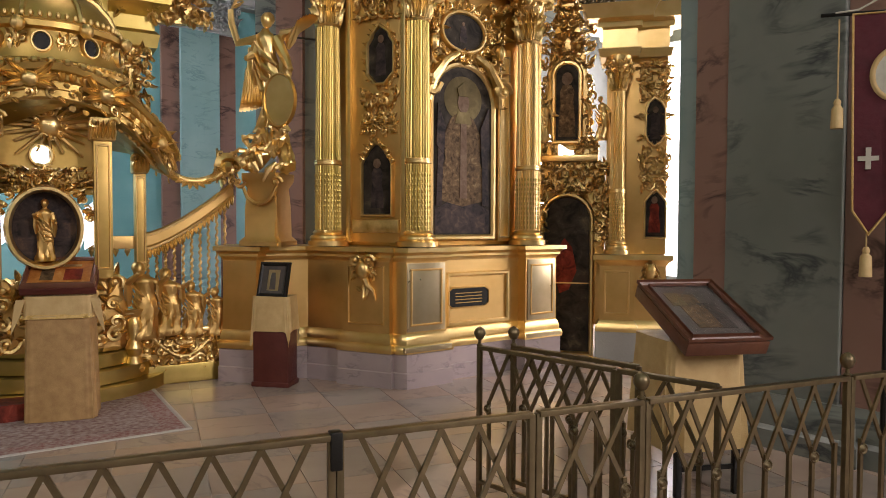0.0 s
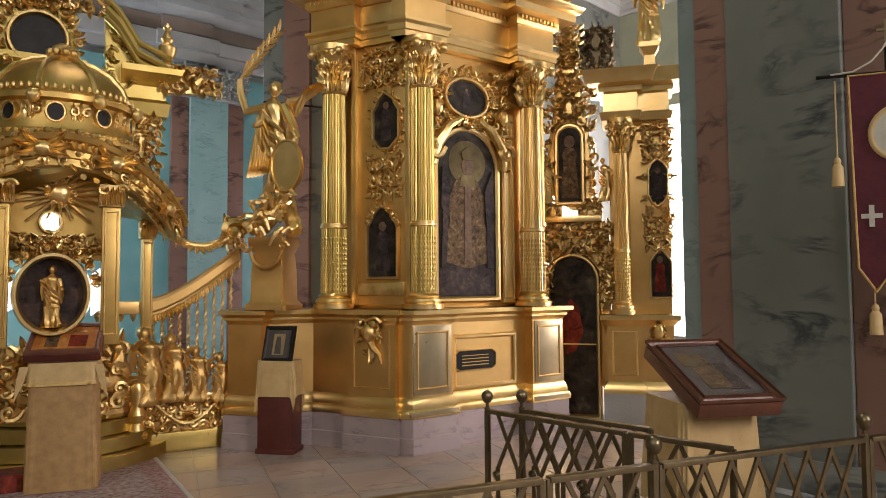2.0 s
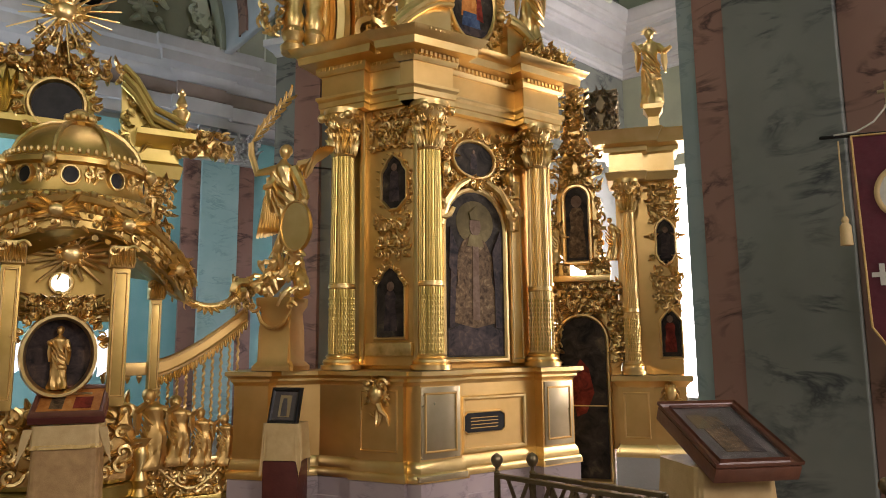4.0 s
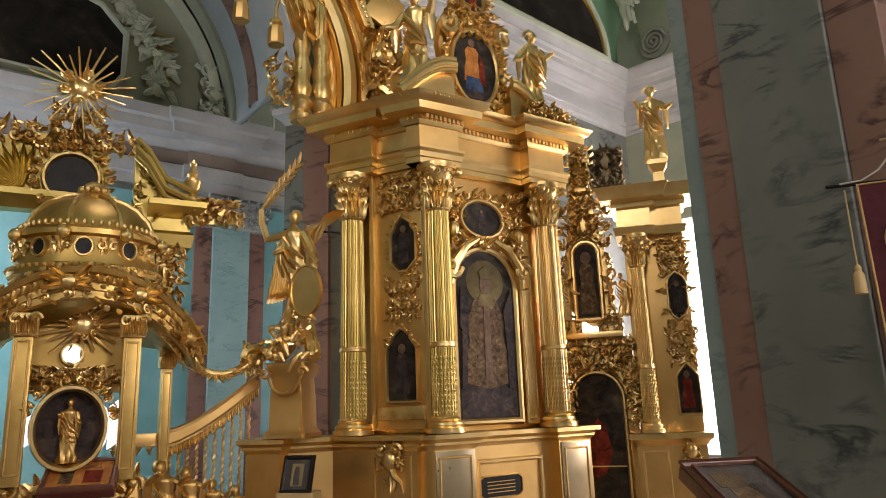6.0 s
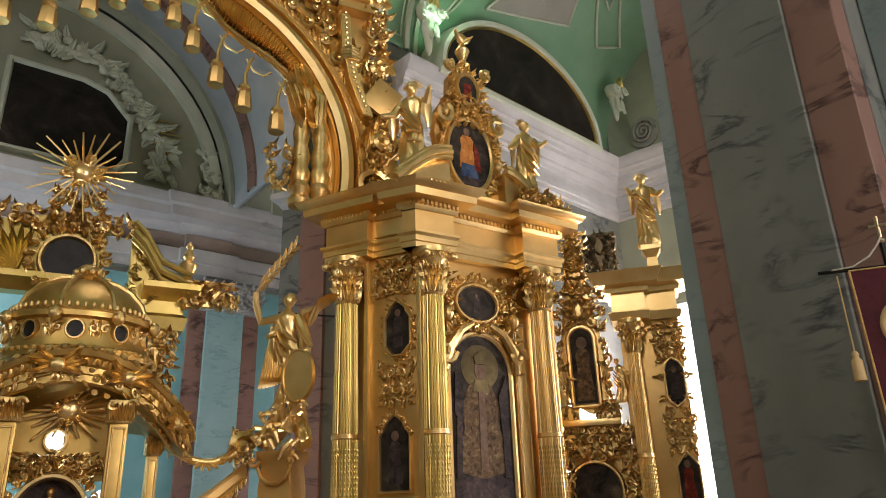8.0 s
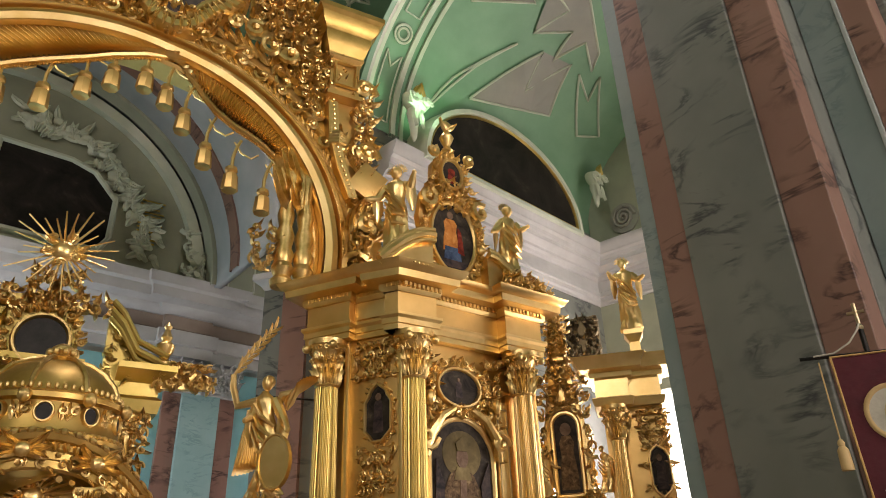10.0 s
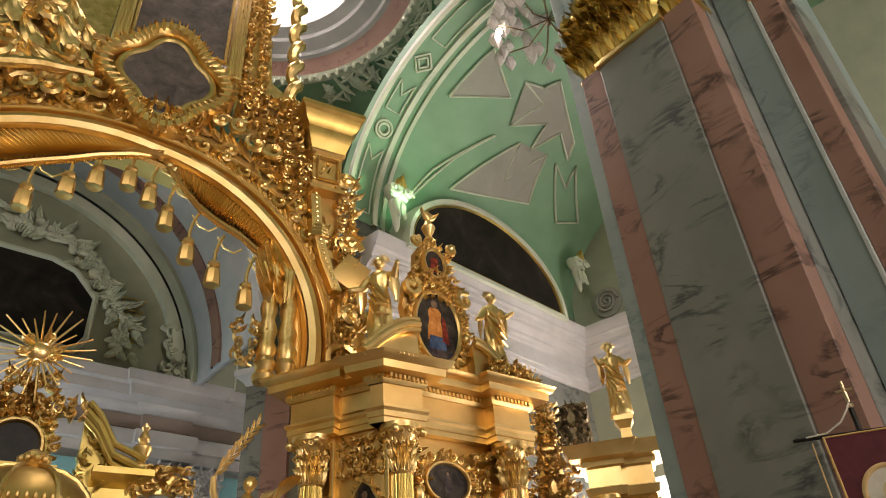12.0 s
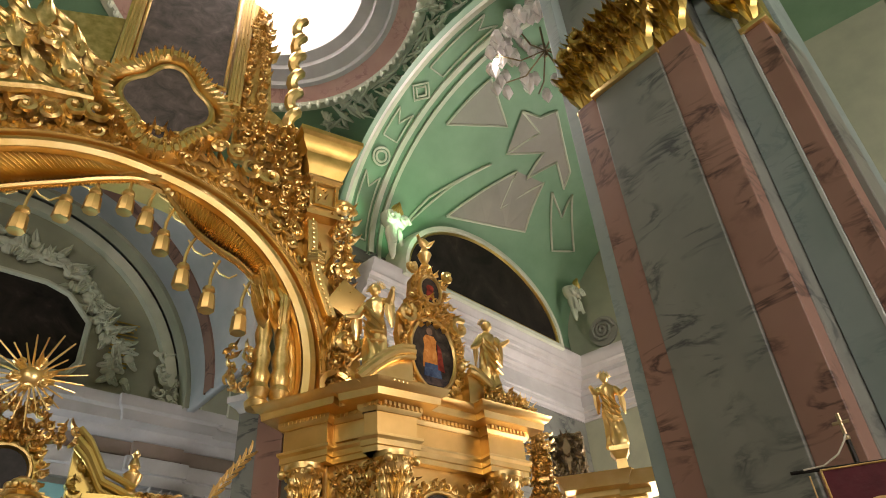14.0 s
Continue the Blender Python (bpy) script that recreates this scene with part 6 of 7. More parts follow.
part("rim", ring_frame(bmesh.new(), [(-2.33 + (x + 2.33) * 1.22, 9.28 + (z - 9.28) * 1.18) for x, z in q4], 0.24, -0.24, 0.05), GOLD, cart, "broad bright gilded rim")
bm = bmesh.new()
for i in range(48):
    x, z = q4[i]
    a = math.atan2(z - 9.28, x + 2.33)
    leaf(bm, (-2.33 + (x + 2.33) * 1.24, 9.28 + (z - 9.28) * 1.20), a, 0.22, 0.06, -0.23, 0.035)
part("leaf_fringe", bm, GOLD, cart, "fluted rim leaves")
bm = bmesh.new()
border(bm, [(-2.33 + (x + 2.33) * 1.4, 9.28 + (z - 9.28) * 1.35) for x, z in q4], 0.12, 91, -0.08, 0.1)
ring_frame(bm, [(-2.33 + (x + 2.33) * 1.42, 9.28 + (z - 9.28) * 1.38) for x, z in q4], 0.14, -0.08, 0.1)
plate(bm, [(-2.33 + (x + 2.33) * 1.5, 9.28 + (z - 9.28) * 1.5) for x, z in q4], -0.04, 0.1)
carve(bm, -2.9, -1.8, 8.3, 8.75, 92, 0.15, -0.1, 0.1)
for s in (-1, 1):
    for k in range(4):
        curl(bm, (-2.33 + s * (0.8 + 0.25 * k), 8.75 + 0.1 * (k % 2) - 0.12 * k), 0.11, k, s, 0.04, -0.08, 0.1)
part("carving", bm, GOLD_CARVED, cart, "gilded scrolls and leaves")
over = thing("crown_painting", "arched faded painting in an orange-gold frame above the arch", "painting", FA)
pic = arched(-2.88, -1.62, 10.1, 12.9, 0.5)
picture(over, Matrix(), pic, 0.06, 0.0, ICON_GREY)
for x in (-3.04, -1.44):
    part("side_pilaster", slab(x - 0.1, x + 0.1, -0.1, 0.2, 9.7, 12.7, 0.02), GOLD, over, "orange-gold ribbed pilaster")
    for k in (-0.05, 0.0, 0.05):
        part("rib", slab(x + k - 0.014, x + k + 0.014, -0.125, -0.1, 9.75, 12.6, 0.005), GOLD_SATIN, over)
bm = bmesh.new()
rnd = random.Random(93)
for i in range(54):
    k = i / 53
    x, z = -3.3 - 2.5 * k + rnd.uniform(-0.12, 0.12), 9.1 + rnd.uniform(-0.45, 1.25) * (1 - 0.45 * k) - 0.25 * k
    a = 2.2 + 0.5 * math.sin(i * 1.7)
    leaf(bm, (x, z), a, 0.56, 0.26, -0.02 - 0.05 * (i % 3), 0.06)
    leaf(bm, (x, z), a + 0.9, 0.34, 0.16, -0.04, 0.06)
    leaf(bm, (x, z), a + 2.6, 0.36, 0.18, -0.06, 0.06)
    if i % 6 == 0:
        curl(bm, (x, z), 0.15, a, 1 if i % 12 else -1, 0.05, -0.04, 0.12)
tube(bm, [(-3.2, -0.1, 8.95), (-3.8, -0.12, 8.85), (-4.5, -0.12, 8.6), (-5.4, -0.1, 8.35)], [0.07, 0.09, 0.09, 0.07], 9)
plate(bm, [(-6.0, 8.2), (-4.8, 8.1), (-3.2, 8.7), (-3.15, 10.9), (-4.0, 10.6), (-5.2, 9.9), (-6.0, 9.2)], 0.04, 0.15)
plate(bm, [(-1.36, 8.8), (-0.3, 8.8), (-0.3, 9.6), (-0.85, 10.0), (-0.95, 11.2), (-1.1, 12.4), (-1.36, 12.5)], 0.05, 0.15)
carve(bm, -1.36, -0.95, 9.3, 12.2, 94, 0.16, 0.03, 0.1)
carve(bm, -1.3, -0.35, 8.9, 9.7, 99, 0.16, 0.03, 0.1)
part("side_carving", bm, GOLD_CARVED, over, "pierced gilded carving")
# twisted colonnette and stepped impost block at the arch's shoulder
bm = bmesh.new()
tube(bm, [(-0.52 + 0.06 * math.cos(j * 0.8), 0.06 * math.sin(j * 0.8), 9.6 + 0.06 * j) for j in range(50)], 0.095, 8)
tagged(part("twisted_colonnette", bm, GOLD, None, "", True, FA), "gilded twisted colonnette on the arch shoulder", "colonnette")
shoulder = thing("arch_shoulder", "gilded carved spandrel with stepped impost block", "spandrel", FA)
part("impost_block", sweep(bmesh.new(), [(-0.20, 0.4), (-0.20, -0.10), (0.28, -0.10), (0.28, 0.4)], [(-0.2, 8.05), (0.02, 8.05), (0.02, 8.12), (-0.02, 8.15), (-0.02, 8.72), (0.03, 8.76), (0.03, 8.79), (-0.2, 8.79)]), GOLD_SATIN, shoulder)
part("block_panel", ring_frame(bmesh.new(), [(-0.10, 8.25), (0.18, 8.25), (0.18, 8.62), (-0.10, 8.62)], 0.03, -0.145, -0.10), GOLD, shoulder)
part("impost", sweep(bmesh.new(), [(-0.22, 0.4), (-0.22, -0.12), (0.30, -0.12), (0.30, 0.4)], [(-0.2, 8.8), (0.0, 8.8), (0.05, 8.95), (0.08, 9.05), (0.08, 9.15), (0.16, 9.25), (0.18, 9.38), (0.24, 9.42), (0.24, 9.5), (-0.2, 9.52)]), OLD_DIM_SATIN, shoulder)
bm = bmesh.new()
plate(bm, [(-0.62, 8.15), (-1.0, 8.7), (-0.6, 8.85), (0.28, 8.85), (0.28, 6.3), (0.44, 5.9), (0.40, 5.05), (0.22, 5.05), (0.30, 6.0), (0.1, 7.0), (-0.2, 7.7)], 0.06, 0.3)
part("board", bm, GOLD_SATIN, shoulder)
bm = bmesh.new()
carve(bm, 0.22, 0.52, 5.1, 8.4, 95, 0.17, 0.02, 0.11)
carve(bm, -0.62, -0.22, 7.7, 8.6, 89, 0.15, 0.02, 0.07)
carve(bm, -1.0, 0.1, 8.2, 8.85, 96, 0.16, 0.02, 0.1)
for s, z in ((0.4, 5.25), (0.45, 6.1), (0.4, 7.2), (0.35, 8.3)):
    curl(bm, (s, z), 0.13, 0, 1, 0.05, 0.0, 0.1)
part("carving", bm, GOLD_CARVED, shoulder, "gilded scrolls and garlands")
strap = [(-0.14, 7.9), (-0.10, 7.35), (0.02, 6.85), (0.20, 6.40)]
bm = plate(bmesh.new(), [(x - 0.07, z) for x, z in strap] + [(x + 0.07, z) for x, z in strap[::-1]], -0.16, 0.1)
bmesh.ops.bevel(bm, geom=bm.edges[:], offset=0.012, segments=2, affect="EDGES")
part("strap", bm, GOLD, shoulder, "smooth gilded strap")
bm = bmesh.new()
for k in range(22):
    q = k / 21 * 2.999
    (xa, za), (xb, zb) = strap[int(q)], strap[int(q) + 1]
    ball(bm, (xa + (xb - xa) * (q % 1), -0.165, za + (zb - za) * (q % 1)), 0.022, 6, 4)
part("beading", bm, GOLD, shoulder)
bm = bmesh.new()
for k in range(4):
    tube(bm, [(-0.16, -0.12, 7.22 + 0.05 * k), (-0.06, -0.21, 7.20 + 0.05 * k), (0.06, -0.12, 7.24 + 0.05 * k)], 0.028, 7)
part("rope_collar", bm, GOLD, shoulder, "gilded rope collar")
bm = slab(-0.20, 0.20, -0.03, 0.03, -0.24, 0.24, 0.015)
part("tablet", bm, GOLD_SATIN, shoulder, "plain gilded tablet", m=pose(0.40, -0.12, 6.72, 0, 32, 0))
bm = bmesh.new()
curl(bm, (0.26, 5.42), 0.17, 0.5, 1, 0.05, -0.06, 0.06)
for k in range(8):
    leaf(bm, (0.16 + 0.03 * (k % 2) + 0.02 * k, 5.75 + 0.08 * k), 1.9 - 0.12 * k, 0.3, 0.14, -0.04, 0.08)
part("carving", bm, GOLD, shoulder, "large gilded volute and leaves")
# arch foot with rope-turned post and hanging leaves
bm = bmesh.new()
for x in (-0.64, -0.40):
    lathe(bm, [(0.13, 5.03), (0.15, 5.1), (0.1, 5.16), (0.14, 5.26), (0.1, 5.34), (0.13, 5.45), (0.09, 5.55), (0.12, 5.7), (0.08, 5.85), (0.11, 6.0), (0.07, 6.2), (0.09, 6.4), (0.03, 6.6)], 14, (x, -0.05, 0))
carve(bm, -1.06, -0.72, 5.2, 5.85, 97, 0.13, 0.0, 0.1)
for k in range(16):
    leaf(bm, (-0.86 + 0.035 * (k % 8), 7.0 - 0.03 * (k % 5) - 0.25 * (k // 8)), -math.pi / 2 + 0.30 - 0.05 * (k % 4), 0.62, 0.13, -0.04 - 0.03 * (k % 3), 0.12)
for k in range(6):
    tube(bm, [(-0.80 + 0.07 * k, -0.06, 6.85 - 0.03 * k), (-0.72 + 0.06 * k, -0.14, 6.5), (-0.66 + 0.05 * k, -0.08, 6.1)], [0.03, 0.06, 0.03], 7)
part("foot_carving", bm, GOLD_CARVED, arch, "gilded turned foot with hanging leaves")


# ---- rug, lectern, icon stand, icon case, banner ----
RUG = Matrix.Translation((-2.04, 5.67, 0)) @ pose(0, 0, 0, 0, 0, math.degrees(math.atan2(-0.54, -0.84)))
RUG_MAT = surface("rug_wool", (0.20, 0.09, 0.085), (0.46, 0.37, 0.34), 22.0, 0.9, 0.0, 0.6, 0.01, 160.0)
RUG_BORDER = surface("rug_border_wool", (0.24, 0.07, 0.06), (0.42, 0.32, 0.30), 30.0, 0.9, 0.0, 0.6, 0.01, 160.0)
RUG_PALE = surface("rug_pale_wool", (0.48, 0.42, 0.38), (0.56, 0.5, 0.46), 30.0, 0.9, 0.0, 0.5, 0.01, 160.0)
rug = thing("rug", "worn patterned red and cream woollen rug on the marble floor", "rug", RUG)
part("field", slab(0.22, 2.4, -1.55, -0.22, 0.0, 0.008, 0), RUG_MAT, rug, "", False)
part("border", ring_frame(bmesh.new(), [(0.22, -1.55), (2.4, -1.55), (2.4, -0.22), (0.22, -0.22)], 0.17, -0.0095, -0.0005), RUG_BORDER, rug, "dark patterned border", False, pose(0, 0, 0, -90) @ pose(0, 0, 0))
part("edge", ring_frame(bmesh.new(), [(0.05, -1.72), (2.57, -1.72), (2.57, -0.05), (0.05, -0.05)], 0.04, -0.011, -0.0005), RUG_PALE, rug, "pale edge", False, pose(0, 0, 0, -90))

def draped(w, d, z0, z1, seed, flare=0.05, amp=0.012, n=72, levels=12, corners=0.0, hem=0.0):
    """A cloth hanging over a box: an open rounded-square tube with folds, and its top."""
    rnd = random.Random(seed)
    ph = [rnd.uniform(0, 6.28) for _ in range(4)]
    bm = bmesh.new()
    rows = []
    for j in range(levels + 1):
        k = j / levels
        row = []
        for i in range(n):
            a = 2 * math.pi * i / n
            ca, sa = math.cos(a), math.sin(a)
            e = 0.22
            x = math.copysign(abs(ca) ** e, ca) * w / 2
            y = math.copysign(abs(sa) ** e, sa) * d / 2
            f = 1 + k * flare + k * amp * 6 * math.sin(9 * a + ph[0] + 1.5 * k) * 0.5 + k * amp * 3 * math.sin(17 * a + ph[1])
            z = z1 - (z1 - z0) * k * (1 + corners * abs(math.sin(2 * a)) ** 6) - hem * k * math.sin(3 * a + ph[2])
            row.append(bm.verts.new((x * f, y * f, max(0.004, z))))
        rows.append(row)
    for p, q in zip(rows, rows[1:]):
        for i in range(n):
            bm.faces.new((q[i], q[(i + 1) % n], p[(i + 1) % n], p[i]))
    bm.faces.new(rows[0])
    return bm


LEC = pose(-3.31, 6.03, 0, 0, 0, 19)
lect = thing("lectern", "lectern draped in gold brocade holding a slanted icon", "lectern", LEC)
part("drape", draped(0.50, 0.36, 0.012, 1.06, 3, 0.10, 0.006), CLOTH, lect, "long gold brocade cloth")
part("top_cloth", draped(0.525, 0.39, 0.90, 1.075, 4, 0.02, 0.004), CLOTH_LIGHT, lect, "pale cloth with a gold fringe")
part("fringe", draped(0.535, 0.40, 0.885, 0.92, 4, 0.0, 0.01), CLOTH_FRINGE, lect, "gold fringe")
for s in (-1, 1):
    bm = plate(bmesh.new(), [(-0.02, 0.0), (0.05, 0.0), (0.07, -0.12), (0.09, -0.30), (0.02, -0.14)], -0.01, 0.01)
    part("cloth_corner", bm, CLOTH_LIGHT, lect, "", True, pose(s * 0.265, -0.17, 1.05, 0, 0, 0 if s > 0 else 180))
TILT = pose(0, -0.17, 1.09, 32, 0, 0)
part("icon_tray", slab(-0.29, 0.29, 0.0, 0.42, -0.01, 0.06, 0.01), MAROON, lect, "maroon wooden tray", True, TILT)
bm = ring_frame(bmesh.new(), [(-0.24, 0.05), (0.24, 0.05), (0.24, 0.38), (-0.24, 0.38)], 0.045, -0.10, -0.06)
part("icon_frame", bm, BROWN_WOOD, lect, "", True, TILT @ Matrix(((1, 0, 0, 0), (0, 0, 1, 0), (0, -1, 0, 0), (0, 0, 0, 1))))
part("icon", slab(-0.24, 0.24, 0.05, 0.38, 0.06, 0.075, 0), ROBE_ORANGE, lect, "small red and gold icon under glass", False, TILT)
for x, y, w, h, mt in ((-0.1, 0.2, 0.1, 0.2, ROBE), (0.1, 0.18, 0.14, 0.16, ROBE_RED), (0.0, 0.31, 0.3, 0.03, SILVERED)):
    part("painted_shape", slab(x - w / 2, x + w / 2, y - h / 2, y + h / 2, 0.075, 0.078, 0), mt, lect, "", False, TILT)
fl = part("red_cloth", draped(0.34, 0.3, 0.008, 0.14, 9, 0.3, 0.02), ROBE_RED, None, "", True, pose(-3.78, 5.98, 0, 0, 0, 30))
tagged(fl, "crumpled red cloth lying beside the lectern", "cloth")

IST = pose(-1.76, 7.28, 0, 0, 0, -10)
ist = thing("icon_stand", "maroon icon stand with a gold cloth and a framed icon", "icon stand", IST)
part("box", slab(-0.19, 0.19, -0.13, 0.13, 0.01, 0.62, 0.012), MAROON, ist)
part("plinth", slab(-0.205, 0.205, -0.145, 0.145, 0.0, 0.05, 0.008), MAROON, ist)
part("post", slab(-0.15, 0.15, -0.1, 0.1, 0.6, 0.92, 0.01), MAROON, ist)
part("cloth", draped(0.40, 0.27, 0.58, 0.94, 12, 0.10, 0.012, corners=0.45), CLOTH_LIGHT, ist, "pale gold cloth hanging in points")
IT = pose(0, -0.10, 0.93, -16, 0, -6)
part("icon_frame", ring_frame(bmesh.new(), [(-0.13, 0.04), (0.13, 0.04), (0.13, 0.33), (-0.13, 0.33)], 0.045, -0.02, 0.02), BLACK_METAL_AND_SHADE, ist, "black wooden frame", True, IT)
part("mount", plate(bmesh.new(), [(-0.13, 0.04), (0.13, 0.04), (0.13, 0.33), (-0.13, 0.33)], -0.004, 0.01), ICON_GREY, ist, "grey mount", False, IT)
part("image", plate(bmesh.new(), [(-0.06, 0.07), (0.07, 0.07), (0.07, 0.29), (-0.06, 0.29)], -0.009, -0.004), SILVERED, ist, "silver relief image", False, IT)
part("painted_shape", plate(bmesh.new(), [(-0.03, 0.08), (0.04, 0.08), (0.03, 0.2), (0.02, 0.26), (-0.02, 0.26), (-0.03, 0.2)], -0.012, -0.009), ICON_GREY, ist, "", False, IT)

CASE = pose(1.70, 4.12, 0, 0, 0, 11)
case = thing("icon_case", "glazed brown wooden icon case slanting on a draped stand", "icon case", CASE)
part("stand_drape", draped(0.52, 0.50, 0.30, 0.98, 21, 0.10, 0.016), CLOTH_LIGHT, case, "pale gold hanging cloth", True, pose(-0.02, 0.42, 0))
for x, y in ((-0.2, 0.2), (0.2, 0.2), (-0.2, 0.62), (0.2, 0.62)):
    part("leg", slab(x - 0.02, x + 0.02, y - 0.02, y + 0.02, 0.0, 0.9, 0.004), BLACK_METAL_AND_SHADE, case, "dark stand leg")
part("stretcher", slab(-0.2, 0.2, 0.19, 0.21, 0.16, 0.19, 0.003), BLACK_METAL_AND_SHADE, case)
CT = pose(0, 0, 0.95, 24, 0, 0)
part("case_body", slab(-0.27, 0.27, 0.0, 0.72, -0.035, 0.055, 0.01), BROWN_WOOD, case, "", True, CT)
part("case_rim", ring_frame(bmesh.new(), [(-0.22, -0.67), (0.22, -0.67), (0.22, -0.05), (-0.22, -0.05)], 0.055, 0.05, 0.09), BROWN_WOOD, case, "moulded brown rim", True, CT @ Matrix(((1, 0, 0, 0), (0, 0, -1, 0), (0, 1, 0, 0), (0, 0, 0, 1))))
part("icon", slab(-0.22, 0.22, 0.05, 0.67, 0.05, 0.06, 0), ICON_GREY, case, "dim painted icon", False, CT)
for x, y, w, h, mt in ((-0.03, 0.36, 0.16, 0.4, ROBE), (0.08, 0.3, 0.12, 0.3, ROBE_DARK), (-0.1, 0.5, 0.1, 0.16, HALO)):
    part("painted_shape", slab(x - w / 2, x + w / 2, y - h / 2, y + h / 2, 0.06, 0.063, 0), mt, case, "", False, CT)
GLASS, gt, gb = nodes_of("case_glass")
gb.inputs["Transmission Weight"].default_value, gb.inputs["Roughness"].default_value, gb.inputs["IOR"].default_value = 1.0, 0.03, 1.45
gl = part("glass", slab(-0.22, 0.22, 0.05, 0.67, 0.076, 0.08, 0), GLASS, case, "clear glass", False, CT)
gl.visible_shadow = False

BAN = pose(2.66, 4.12, -0.07, 0, 0, -33)
ban = thing("church_banner", "maroon velvet church banner with embroidered disc on a pole", "banner", BAN)
part("pole", tube(bmesh.new(), [(-0.02, 0.02, 0.07), (-0.02, 0.02, 3.22)], 0.016, 8), BLACK_METAL_AND_SHADE, ban)
part("crossbar", tube(bmesh.new(), [(-0.40, 0.0, 3.06), (0.34, 0.0, 3.00)], 0.012, 8), BLACK_METAL_AND_SHADE, ban)
bm = bmesh.new()
tube(bm, [(-0.02, 0.02, 3.2), (-0.02, 0.02, 3.36)], 0.012, 6)
tube(bm, [(-0.07, 0.02, 3.30), (0.03, 0.02, 3.30)], 0.011, 6)
ball(bm, (-0.02, 0.02, 3.2), 0.022, 8, 6)
part("cross_finial", bm, SILVERED, ban, "small pale metal cross")
nb = [(-0.22, 3.03), (0.26, 3.0), (0.26, 1.82), (0.17, 1.72), (0.07, 1.85), (0.06, 2.40), (-0.02, 2.40), (-0.03, 1.86), (-0.12, 1.73), (-0.20, 1.86)]
part("cloth", plate(bmesh.new(), nb, -0.012, 0.004), VELVET, ban, "", False)
part("piping", ring_frame(bmesh.new(), nb, 0.014, -0.02, 0.006), CLOTH_FRINGE, ban, "gold edge piping")
part("disc", plate(bmesh.new(), ellipse(0.02, 2.66, 0.15, 0.165, 32), -0.018, -0.012), WHITE_CLOTH, ban, "embroidered white disc", False)
part("disc_rim", ring_frame(bmesh.new(), ellipse(0.02, 2.66, 0.125, 0.14, 32), 0.03, -0.024, -0.012), CLOTH_LIGHT, ban)
part("disc_shape", plate(bmesh.new(), ellipse(0.03, 2.65, 0.06, 0.08, 20), -0.022, -0.018), SILVERED, ban, "", False)
for x, z in ((-0.13, 2.17), (0.13, 2.08)):
    bm = plate(bmesh.new(), [(x - 0.055, z - 0.014), (x + 0.055, z - 0.014), (x + 0.055, z + 0.014), (x - 0.055, z + 0.014)], -0.018, -0.012)
    plate(bm, [(x - 0.014, z - 0.065), (x + 0.014, z - 0.065), (x + 0.014, z + 0.065), (x - 0.014, z + 0.065)], -0.0195, -0.012)
    part("cross", bm, WHITE_CLOTH, ban, "white embroidered cross", False)
for x, z, c in ((-0.30, 2.52, 0.5), (-0.13, 1.62, 0.1), (0.17, 1.6, 0.1)):
    bm = tube(bmesh.new(), [(x, -0.005, z + c), (x, -0.005, z)], 0.005, 5)
    lathe(bm, [(0.012, 0.02), (0.022, 0.0), (0.018, -0.02), (0.032, -0.04), (0.036, -0.16), (0.01, -0.16)], 12, (x, -0.005, z))
    part("tassel", bm, CLOTH_LIGHT, ban, "pale cord and tassel")

part("cord", tube(bmesh.new(), [(-0.32, -0.01, 3.06), (-0.20, -0.01, 3.06), (-0.10, -0.01, 3.11), (-0.04, -0.01, 3.18), (-0.02, 0.0, 3.22)], 0.006, 6), WHITE_CLOTH, ban, "pale hanging cord")

